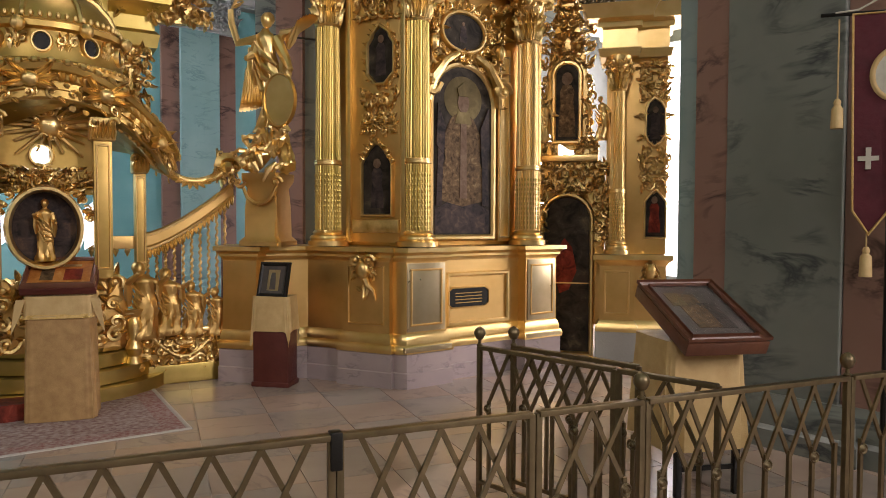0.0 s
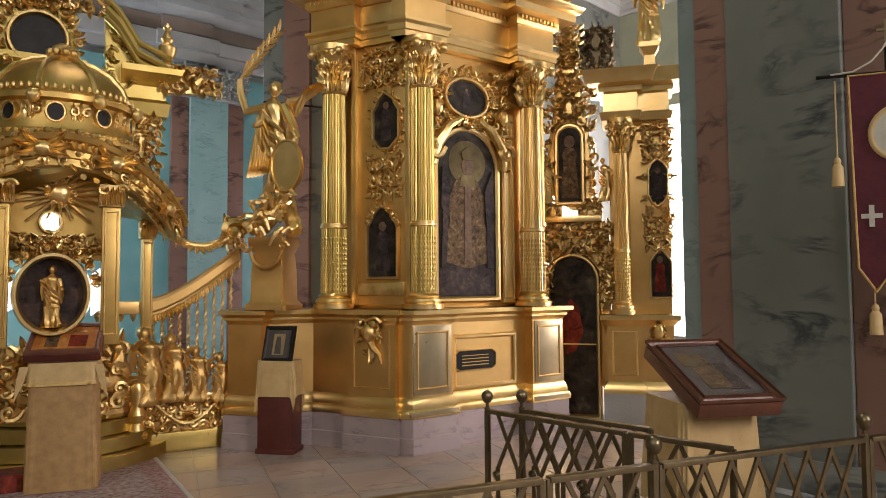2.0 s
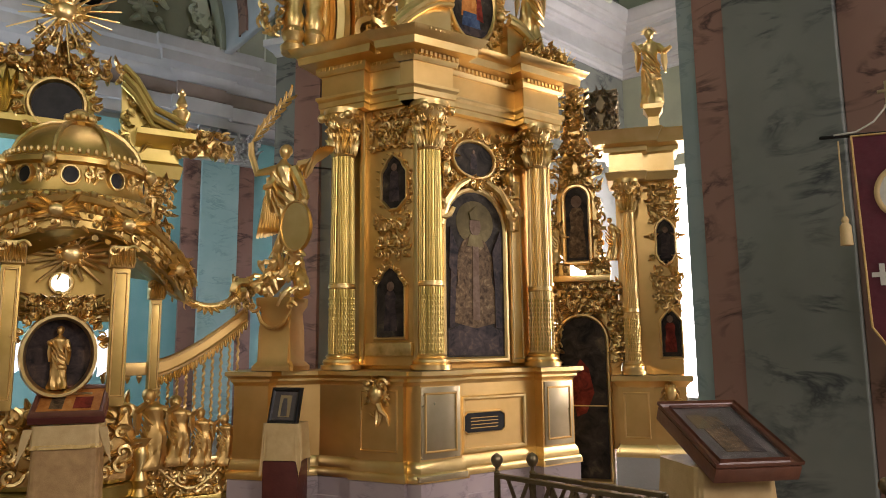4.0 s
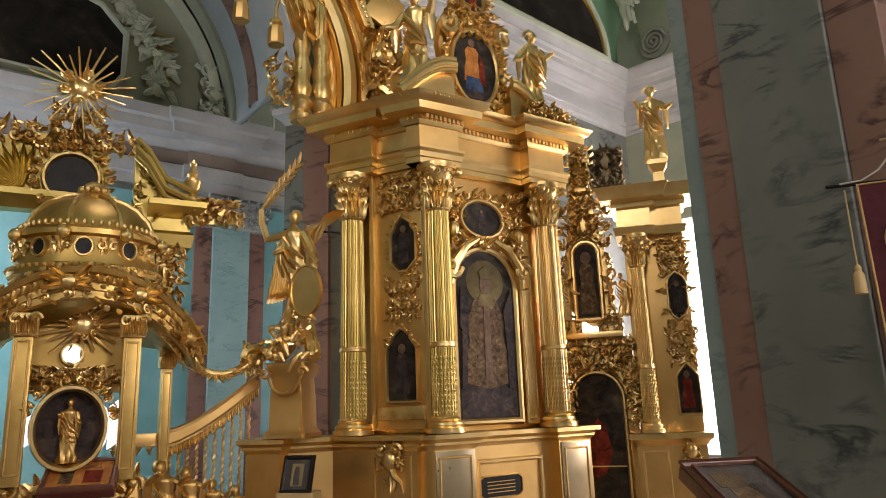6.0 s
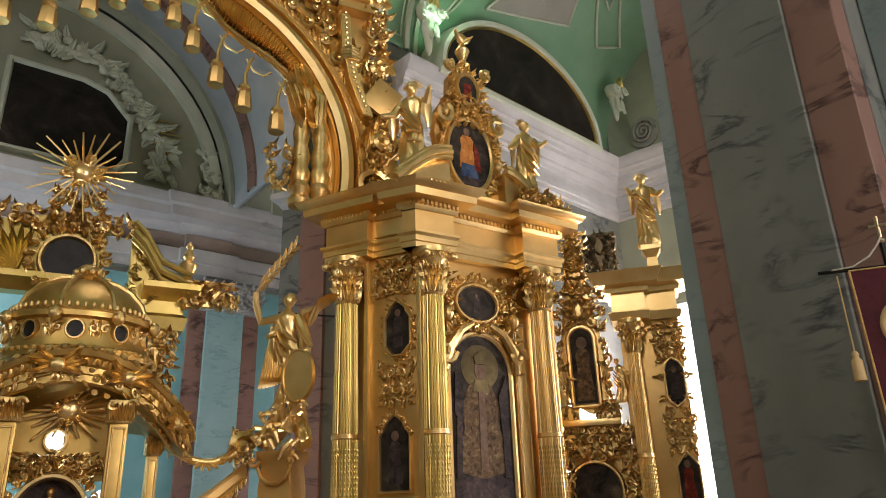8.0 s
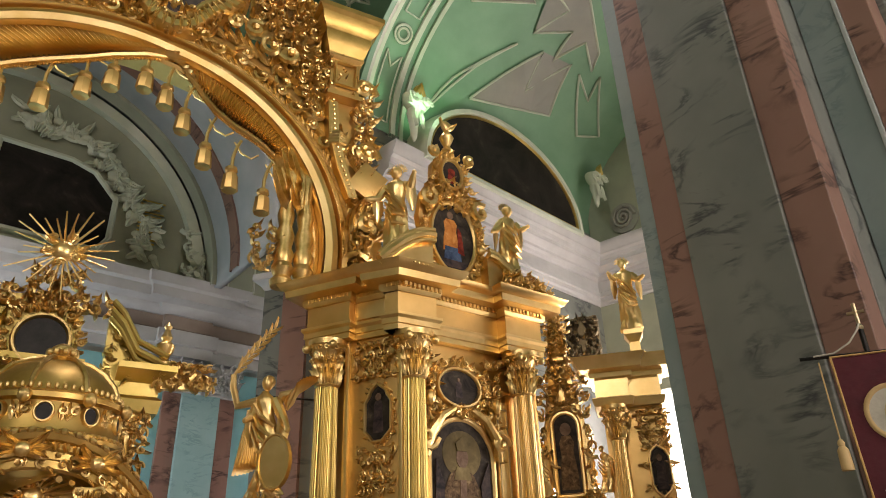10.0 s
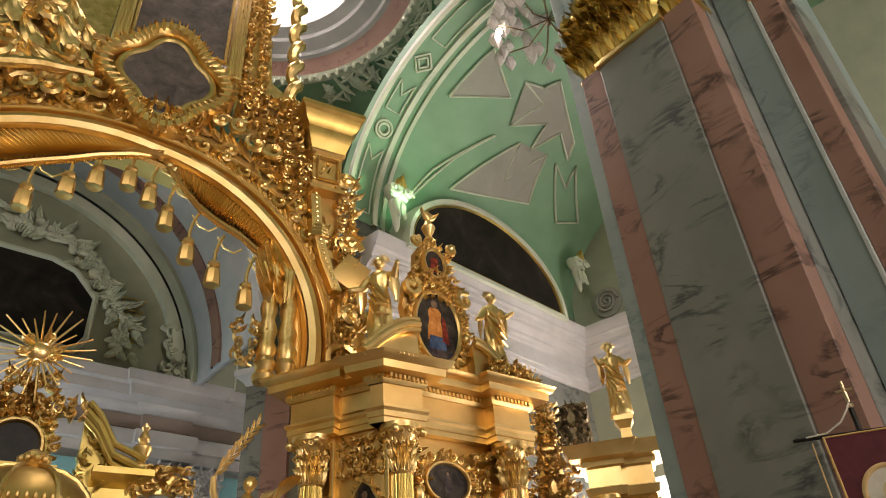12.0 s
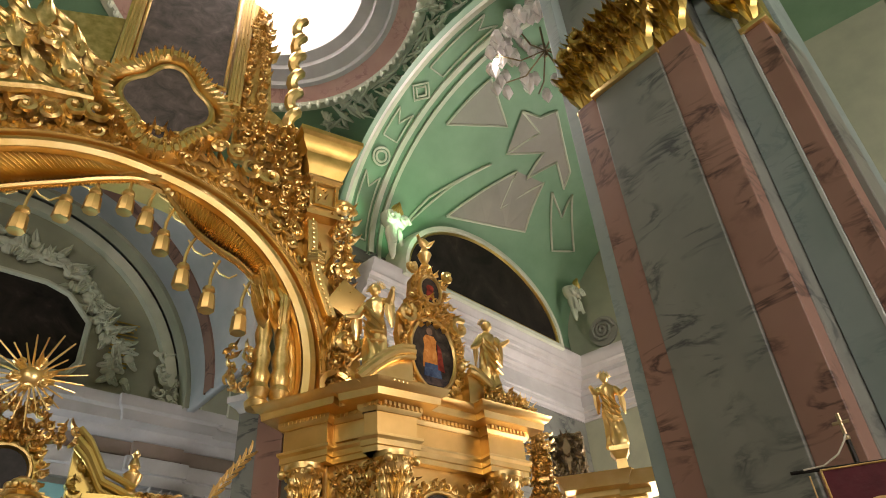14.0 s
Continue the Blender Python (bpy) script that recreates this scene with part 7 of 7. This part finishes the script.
# ---- lattice fence ----
def fence(a, b, end_knobs=(), joint=True, s=0.155):
    a, b = Vector(a), Vector(b)
    ln = (b - a).length
    m = Matrix.Translation((a.x, a.y, 0)) @ pose(0, 0, 0, 0, 0, math.degrees(math.atan2(b.y - a.y, b.x - a.x)))
    f = thing("lattice_fence", "low bronze lattice fence section with rosettes", "fence", m, "sections of the lattice fence")
    part("top_rail", slab(0.0, ln, -0.022, 0.022, 0.925, 0.95, 0.006), BRONZE, f)
    part("bottom_rail", slab(0.0, ln, -0.015, 0.015, 0.09, 0.115, 0.004), BRONZE, f)
    n = max(2, round(ln / s))
    k = ln / n
    zt, zn = 0.925, 0.60
    for i in range(n):
        x = (i + 0.5) * k
        for sg, y in ((-1, -0.006), (1, 0.006)):
            x2 = x + sg * k
            if x2 < -0.01 or x2 > ln + 0.01:
                continue
            ang = math.degrees(math.atan2(zn - zt, x2 - x))
            part("lattice_bar", slab(0.0, math.hypot(x2 - x, zn - zt), y - 0.006, y + 0.006, -0.010, 0.010, 0), BRONZE, f, "", False, pose(x, 0, zt, 0, -ang, 0))
        part("upright", slab(x - 0.010, x + 0.010, -0.009, 0.009, 0.1, zn + 0.02, 0), BRONZE, f, "", False)
        if i % 2 == 0:
            bm = lathe(bmesh.new(), [(0.0, 0.0), (0.026, 0.0), (0.030, 0.008), (0.024, 0.014), (0.018, 0.008), (0.010, 0.018), (0.001, 0.02)], 14)
            part("rosette", bm, BRONZE, f, "", True, pose(x, -0.008, zn - 0.03, 90))
    for x in (0.0, ln):
        part("post", slab(x - 0.014, x + 0.014, -0.014, 0.014, 0.0, 0.94, 0.003), BRONZE, f, "square bronze post")
    for x in end_knobs:
        bm = lathe(bmesh.new(), [(0.016, 0.94), (0.020, 0.955), (0.010, 0.965), (0.010, 0.985), (0.022, 0.992), (0.034, 1.015), (0.036, 1.03), (0.030, 1.05), (0.012, 1.064), (0.001, 1.068)], 18, (x, 0, 0))
        part("knob", bm, BRONZE, f, "round bronze knob")
    return f


def on_fence(k):
    return (-1.33 + 3.62 * k, 2.07 + 1.49 * k)


marks = [-0.42, -0.08, 0.262, 0.470, 0.608, 0.930, 1.3]
for i, (k0, k1) in enumerate(zip(marks, marks[1:])):
    a, b = Vector(on_fence(k0 + 0.004)), Vector(on_fence(k1 - 0.004))
    fence(a, b, ((b - a).length,) if i in (3, 4) else ())
fence((0.23, 4.27), (0.90, 3.62), (0.0,))
fence((0.92, 3.60), (1.30, 3.25))
fence((0.44, 4.28), (1.05, 3.70), (0.0,))
# hinge block and chain hook on the near joint
bm = slab(-0.022, 0.022, -0.027, 0.027, 0.82, 0.958, 0.006)
tagged(part("fence_hinge", bm, BLACK_METAL_AND_SHADE, None, "", True, Matrix.Translation((*on_fence(0.262), 0)) @ pose(0, 0, 0, 0, 0, 22)), "black iron hinge clamp joining two fence sections", "hinge")

# ---- floor tiles laid along the fence ----
tile_dir = math.atan2(1.49, 3.62)
TILE = 0.60
bmA = slab(-TILE / 2 + 0.003, TILE / 2 - 0.003, -TILE / 2 + 0.003, TILE / 2 - 0.003, -0.006, 0.0, 0)
first = part("tile", bmA, FLOOR_A, floor, "", False)
mesh_a = first.data
bpy.data.objects.remove(first)
first = part("tile", slab(-TILE / 2 + 0.003, TILE / 2 - 0.003, -TILE / 2 + 0.003, TILE / 2 - 0.003, -0.006, 0.0, 0), FLOOR_B, floor, "", False)
mesh_b = first.data
bpy.data.objects.remove(first)
turn = pose(0, 0, 0, 0, 0, math.degrees(tile_dir))
for i in range(-9, 10):
    for j in range(2, 18):
        p = turn @ Vector((i * TILE, j * TILE, 0))
        if 1.6 < p.y < 10 and abs(p.x) < 5.2:
            o = new("tile", mesh_a if (i + j) % 2 else mesh_b)
            o.parent = floor
            o.matrix_basis = Matrix.Translation(p) @ turn


# ---- stucco of the vaults, lunette paintings, dome frieze, chandelier ----
def vault_panel(name, uv, label, material=None, lift=0.03):
    """A flat stucco panel laid on the curved vault, with a raised edge."""
    t = thing(name, label, "panel", WA, kind="structure")
    fine = []
    for (u0, a0), (u1, a1) in zip(uv, uv[1:] + uv[:1]):
        fine += [(u0 + (u1 - u0) * k / 4, a0 + (a1 - a0) * k / 4) for k in range(4)]
    if material:
        bm = bmesh.new()
        bm.faces.new([bm.verts.new(on_vault(u, a, lift)) for u, a in fine])
        bmesh.ops.triangulate(bm, faces=bm.faces[:])
        part("panel", bm, material, t, "", False)
    bm = bmesh.new()
    for r, k in ((0.024, lift + 0.01), (0.012, lift + 0.03)):
        pts = [on_vault(u, a, k) for u, a in fine + fine[:1]]
        tube(bm, pts, r, 6)
    part("edge_moulding", bm, PALE_TRIM, t, "pale stucco moulding")
    return t


P1 = [(-2.33, 58.7), (-1.21, 70.2), (-2.27, 79.9)]
ZIG = [(-1.21, 77.5), (-0.8, 79.7), (-0.67, 85.1), (0.82, 70.6), (1.03, 63.9), (0.36, 70.5), (0.04, 58.9), (-0.08, 70.4), (-0.77, 62.2), (-0.53, 75.3)]
P3 = [(-1.29, 30.5), (-0.29, 59.2), (-0.12, 44.0), (0.48, 61.3), (0.8, 41.2)]
P4 = [(0.84, 60.2), (1.51, 54.3), (1.33, 64.0), (2.43, 45.2), (1.81, 40.4)]
P5 = [(-2.35, 13.3), (-1.85, 33.6), (-1.09, 52.3), (-0.93, 56.2), (-1.48, 41.6), (-2.05, 22.7)]
vault_panel("ceiling_panel", P1, "grey star-pointed stucco panel on the green vault", GREY_PAINT)
vault_panel("ceiling_panel", ZIG, "grey zigzag stucco panel on the green vault", GREY_PAINT)
vault_panel("ceiling_panel", P3, "grey pointed stucco panel beneath the zigzag", GREY_PAINT)
vault_panel("ceiling_panel", P4, "green forked panel outlined in pale stucco", None)
vault_panel("ceiling_panel", P5, "green curved panel outlined in pale stucco", None)
rb_ = thing("ceiling_rib_ornament", "ring and diamond stucco ornaments along the rib", "ornament", WA, kind="structure")
for deg, w, rnd_ in ((37, 0.17, True), (63, 0.2, False)):
    n = 24 if rnd_ else 4
    for q in ((1.0, 0.62) if rnd_ else (1.0, 0.6)):
        pts = [on_vault(-3.24 + w * q * math.cos(2 * math.pi * i / n), deg + math.degrees(w * q * math.sin(2 * math.pi * i / n) / 3.1), 0.14) for i in range(n + 1)]
        part("ring" if rnd_ else "diamond", tube(bmesh.new(), pts, 0.022, 6), PALE_TRIM, rb_)
for d0, d1 in ((4, 30), (44, 55), (71, 95)):
    pts = [(-3.40, d0), (-3.08, d0), (-3.08, d1), (-3.24, d1 - 5), (-3.40, d1), (-3.40, d0)]
    fine = []
    for (u0, a0), (u1, a1) in zip(pts, pts[1:]):
        fine += [(u0 + (u1 - u0) * k / 5, a0 + (a1 - a0) * k / 5) for k in range(5)]
    part("panel_outline", tube(bmesh.new(), [on_vault(u, a, 0.13) for u, a in fine + fine[:1]], 0.015, 6), PALE_TRIM, rb_)

# lunette
lun = thing("lunette_painting", "large dark half-round painting in a pale stucco arch", "painting", WA @ pose(0, -0.45, 0))
lo = [(-2.40, 8.56), (1.82, 8.56)] + [(-0.29 + 2.11 * math.cos(math.pi * i / 30), 8.56 + 1.50 * math.sin(math.pi * i / 30)) for i in range(1, 30)]
part("canvas", plate(bmesh.new(), lo, 0.0, 0.03), DARK_PAINTING, lun, "very dark old canvas", False)
part("rim", ring_frame(bmesh.new(), lo, 0.04, -0.05, 0.04), GOLD_GREEN, lun, "thin gilded rim")
part("archivolt", ring_frame(bmesh.new(), lo, 0.20, -0.08, 0.5), PALE_TRIM, lun, "pale stucco arch")


def corbel(m, label, h=0.8):
    t = thing("ceiling_corbel", label, "corbel", m, kind="structure")
    bm = lathe(bmesh.new(), [(0.02, -h), (0.06, -0.9 * h), (0.09, -0.6 * h), (0.14, -0.35 * h), (0.12, -0.25 * h), (0.2, -0.1 * h), (0.22, 0.0), (0.22, 0.06)], 14, ry=0.8)
    part("bracket", bm, PALE_TRIM, t)
    bm = bmesh.new()
    for s in (-1, 1):
        curl(bm, (s * 0.17, -0.08 * h), 0.09, 0, s, 0.035, -0.14, 0.06)
        leaf(bm, (s * 0.2, -0.2 * h), math.pi / 2 + s * 1.2, 0.3, 0.14, -0.1, 0.06)
        leaf(bm, (s * 0.08, -0.3 * h), -math.pi / 2, 0.4, 0.12, -0.12, 0.06)
    part("scrolls", bm, PALE_TRIM, t, "pale stucco scrolls")
    bm = bmesh.new()
    for sg in (-1, 0, 1):
        leaf(bm, (0.13 * sg, 0.02), math.pi / 2 + 0.5 * sg, 0.24, 0.10, -0.16, 0.05)
    part("gilt_leaves", bm, GOLD_GREEN, t, "gilt leaves")
    return t


corbel(WA @ pose(-2.82, -0.5, 9.45), "pale stucco scroll corbel lit green by a floodlight", 0.85)
corbel(WA @ pose(2.55, -0.6, 10.05), "pale stucco corbel with gilt leaves in the corner", 0.75)
bm = bmesh.new()
tube(bm, [(0.28 * (1 - i / 26) * math.cos(i * 0.72), -0.04, 0.30 * (1 - i / 26) * math.sin(i * 0.72)) for i in range(25)], 0.035, 6)
plate(bm, ellipse(0, 0, 0.34, 0.36, 20), 0.0, 0.05)
tagged(part("ceiling_volute", bm, GREY_PAINT, None, "", True, WB @ pose(0.88, -0.06, 9.1)), "dark grey spiral volute relief on the wall", "relief", kind="structure")

# north wall: window-like dark painting, reliefs and bands
npic = thing("north_painting", "dark painting with clipped corners in a pale frame", "painting", WL)
no = [(-5.4, 8.05), (-3.45, 8.05), (-3.30, 8.3), (-3.30, 9.15), (-3.75, 9.62), (-4.2, 9.75), (-5.4, 9.75)]
part("canvas", plate(bmesh.new(), no, -0.05, -0.02), DARK_PAINTING, npic, "very dark old canvas", False)
part("frame", ring_frame(bmesh.new(), no, 0.12, -0.12, 0.02), PALE_TRIM, npic, "pale olive stucco frame")
rel = thing("stucco_relief", "white stucco garland of clouds and small heads on the wall", "relief", WL)
bm = bmesh.new()
rnd = random.Random(77)
for i in range(70):
    a = radians(5 + 85 * i / 69)
    r = 2.75 + rnd.uniform(-0.22, 0.22)
    x, z = -5.2 + r * math.cos(a), 7.9 + r * 0.95 * math.sin(a)
    ball(bm, (x, -0.02, z), (rnd.uniform(0.06, 0.15), 0.09, rnd.uniform(0.06, 0.13)), 7, 5)
    leaf(bm, (x, z), rnd.uniform(0, 6.28), 0.3, 0.16, -0.03, 0.09)
part("stucco_garland", bm, PALE_TRIM, rel)
bm = bmesh.new()
for i in range(12):
    tube(bm, [(-2.75, -0.03, 8.4 + 0.09 * i), (-2.35 + 0.05 * (i % 3), -0.03, 8.42 + 0.09 * i)], 0.018, 5)
part("ray_relief", bm, GOLD_GREEN, rel, "gilt rays")


def arc_on_north(r0, r1, y0, y1, z0=7.62, a0=0, a1=180):
    bm = bmesh.new()
    rows = []
    for i in range(49):
        a = radians(a0 + (a1 - a0) * i / 48)
        rows.append([bm.verts.new((-5.2 + r * math.cos(a), y, z0 + r * math.sin(a))) for r, y in ((r0, y1), (r0, y0), (r1, y0), (r1, y1))])
    for p, q in zip(rows, rows[1:]):
        for i in range(4):
            bm.faces.new((p[i], p[(i + 1) % 4], q[(i + 1) % 4], q[i]))
    bmesh.ops.recalc_face_normals(bm, faces=bm.faces[:])
    return bm


for r0, r1, y0, mat, lb in ((3.72, 3.95, -0.16, PALE_TRIM, "pale stucco arch band on the north vault"), (3.95, 4.18, -0.6, OLIVE_PAINT, "olive painted arch band of the north vault"),
                            (4.08, 4.2, -1.1, PALE_TRIM, "pale stucco rib of the north vault"), (4.0, 4.19, -1.7, PINK_MARBLE, "pink painted ornament band of the north vault"), (4.06, 4.2, -2.3, PALE_TRIM, "pale stucco rib of the north vault")):
    tagged(part("ceiling_arch_band", arc_on_north(r0, r1, y0, y0 + 0.35), mat, None, "", True, WL), lb, "band", kind="structure")
for y0, r, a0, a1 in ((-1.32, 4.17, 6, 40), (-1.32, 4.17, 46, 82), (-1.32, 4.17, 98, 134), (-2.75, 4.17, 8, 60), (-2.75, 4.17, 66, 114)):
    pk = thing("ceiling_vault_panel", "faded pink painted vault panel framed in pale stucco", "panel", WL, kind="structure")
    part("panel", arc_on_north(r, r + 0.02, y0 - 0.10, y0 + 0.28, 7.62, a0, a1), PINK_PAINT, pk)
    bm = bmesh.new()
    for y in (y0 - 0.12, y0 + 0.30):
        tube(bm, [(-5.2 + (r - 0.02) * math.cos(radians(a0 + (a1 - a0) * k / 20)), y, 7.62 + (r - 0.02) * math.sin(radians(a0 + (a1 - a0) * k / 20))) for k in range(21)], 0.03, 6)
    part("edge_moulding", bm, PALE_TRIM, pk, "pale stucco moulding")
    bm = bmesh.new()
    for k in range(7):
        a = radians(a0 + (a1 - a0) * (k + 0.5) / 7)
        ball(bm, (-5.2 + (r - 0.02) * math.cos(a), y0 + 0.09, 7.62 + (r - 0.02) * math.sin(a)), (0.10, 0.09, 0.10), 8, 6)
    part("stucco_garland", bm, PALE_TRIM, pk, "stucco bosses")
npil = thing("north_pilaster", "pale green upper pilaster strip with a stucco ring", "pilaster", WL, kind="structure")
part("strip", slab(-1.0, 0.05, -0.25, 0.02, 7.55, 11.5, 0.02), OLIVE_PAINT, npil)
part("panel", ring_frame(bmesh.new(), [(-0.75, 7.8), (-0.2, 7.8), (-0.2, 9.4), (-0.75, 9.4)], 0.04, -0.28, -0.24), PALE_TRIM, npil)
part("ring", ring_frame(bmesh.new(), ellipse(-0.47, 9.75, 0.17, 0.19, 20), 0.06, -0.3, -0.24), PALE_TRIM, npil)
bm = bmesh.new()
carve(bm, -1.75, -1.15, 7.7, 8.9, 88, 0.22, -0.1, 0.12)
tagged(part("north_console", bm, PALE_TRIM, None, "", True, WL), "pale stucco console at the foot of the rib", "console", kind="structure")

# dome frieze
bm = bmesh.new()
for i in range(88):
    a = 2 * math.pi * i / 88
    ball(bm, (3.02 * math.cos(a), 3.02 * math.sin(a), -0.1), (0.06, 0.06, 0.11), 6, 5)
    if i % 2 == 0:
        ball(bm, (3.06 * math.cos(a), 3.06 * math.sin(a), 0.08), (0.09, 0.09, 0.06), 6, 5)
frz = part("pendant_frieze", bm, PALE_TRIM, dome, "stucco frieze of drops")
frz["kind"] = "stuff"
bm = bmesh.new()
rnd = random.Random(5)
for i in range(120):
    a = radians(rnd.uniform(-60, 60) + 20)
    r = rnd.uniform(3.15, 3.8)
    ball(bm, (DOME[0] + r * math.cos(a), DOME[1] + r * math.sin(a), 13.97), (rnd.uniform(0.05, 0.14), rnd.uniform(0.05, 0.14), 0.07), 7, 5)
    c_ = Vector((DOME[0] + r * math.cos(a), DOME[1] + r * math.sin(a), 13.96))
    d_ = Vector((math.cos(a + rnd.uniform(-2, 2)), math.sin(a + rnd.uniform(-2, 2)), 0)) * 0.28
    tube(bm, [c_ - d_, c_ - Vector((0, 0, 0.05)), c_ + d_], [0.03, 0.07, 0.02], 6, 0.6)
st = part("ceiling_relief", bm, PALE_TRIM, None, "", True)
tagged(st, "grey-green stucco relief of clouds and figures beneath the dome", "relief", kind="stuff")
for s_ in (0, 60, 120, 180, 240, 300):
    w_ = part("dome_window", slab(-0.5, 0.5, 0.0, 0.05, 1.2, 4.6, 0.02), DAYLIGHT, dome, "bright dome window", False, pose(1.90 * math.cos(radians(s_)), 1.90 * math.sin(radians(s_)), 0, 0, 0, s_ + 90))

# cream painted band and panel outlines on the nave vault beyond the pier
bm = bmesh.new()
for k in range(3):
    box(bm, 4.4 + 0.9 * k, 4.5 + 0.9 * k, -2.0, 9.0, 13.93, 13.99)
tagged(part("ceiling_moulding", bm, PALE_TRIM, None, "", False), "pale stucco strips across the green nave ceiling", "moulding", kind="structure")
bm = bmesh.new()
for k in range(2):
    box(bm, 4.52 + 0.9 * k, 5.28 + 0.9 * k, -2.0, 9.0, 13.95, 13.99)
tagged(part("ceiling_band", bm, GREY_PAINT, None, "", False), "grey painted panels between the ceiling strips", "panel", kind="structure")

# chandelier glimpsed beyond the pier
ch = thing("chandelier", "crystal chandelier with one glaring lamp", "chandelier", pose(1.55, 7.43, 10.86))
part("lamp", ball(bmesh.new(), (0, 0, 0), 0.05, 12, 8), LAMP, ch, "glaring bulb")
part("rod", tube(bmesh.new(), [(0.85, 0, 0.1), (0.85, 0, 3.3)], 0.02, 6), BRONZE, ch)
CRYSTAL = surface("crystal", (0.66, 0.62, 0.60), (0.80, 0.77, 0.75), 5.0, 0.22)
rnd = random.Random(6)
for k in range(150):
    a = rnd.uniform(0, 6.28)
    tier = k % 5
    r = (0.95, 0.85, 0.7, 0.5, 0.3)[tier] * rnd.uniform(0.85, 1.05)
    c = (0.85 + r * math.cos(a), r * math.sin(a), 0.1 + 0.28 * tier + rnd.uniform(-0.1, 0.1))
    part("crystal_drop", lathe(bmesh.new(), [(0.004, -0.22), (0.10, -0.05), (0.075, 0.08), (0.004, 0.18)], 6, c), CRYSTAL, ch, "", False)
for k in range(8):
    a = 2 * math.pi * k / 8
    part("arm", tube(bmesh.new(), [(0.85, 0, 0.25), (0.85 + 0.45 * math.cos(a), 0.45 * math.sin(a), 0.0), (0.85 + 0.9 * math.cos(a), 0.9 * math.sin(a), 0.2)], 0.014, 6), BRONZE, ch)
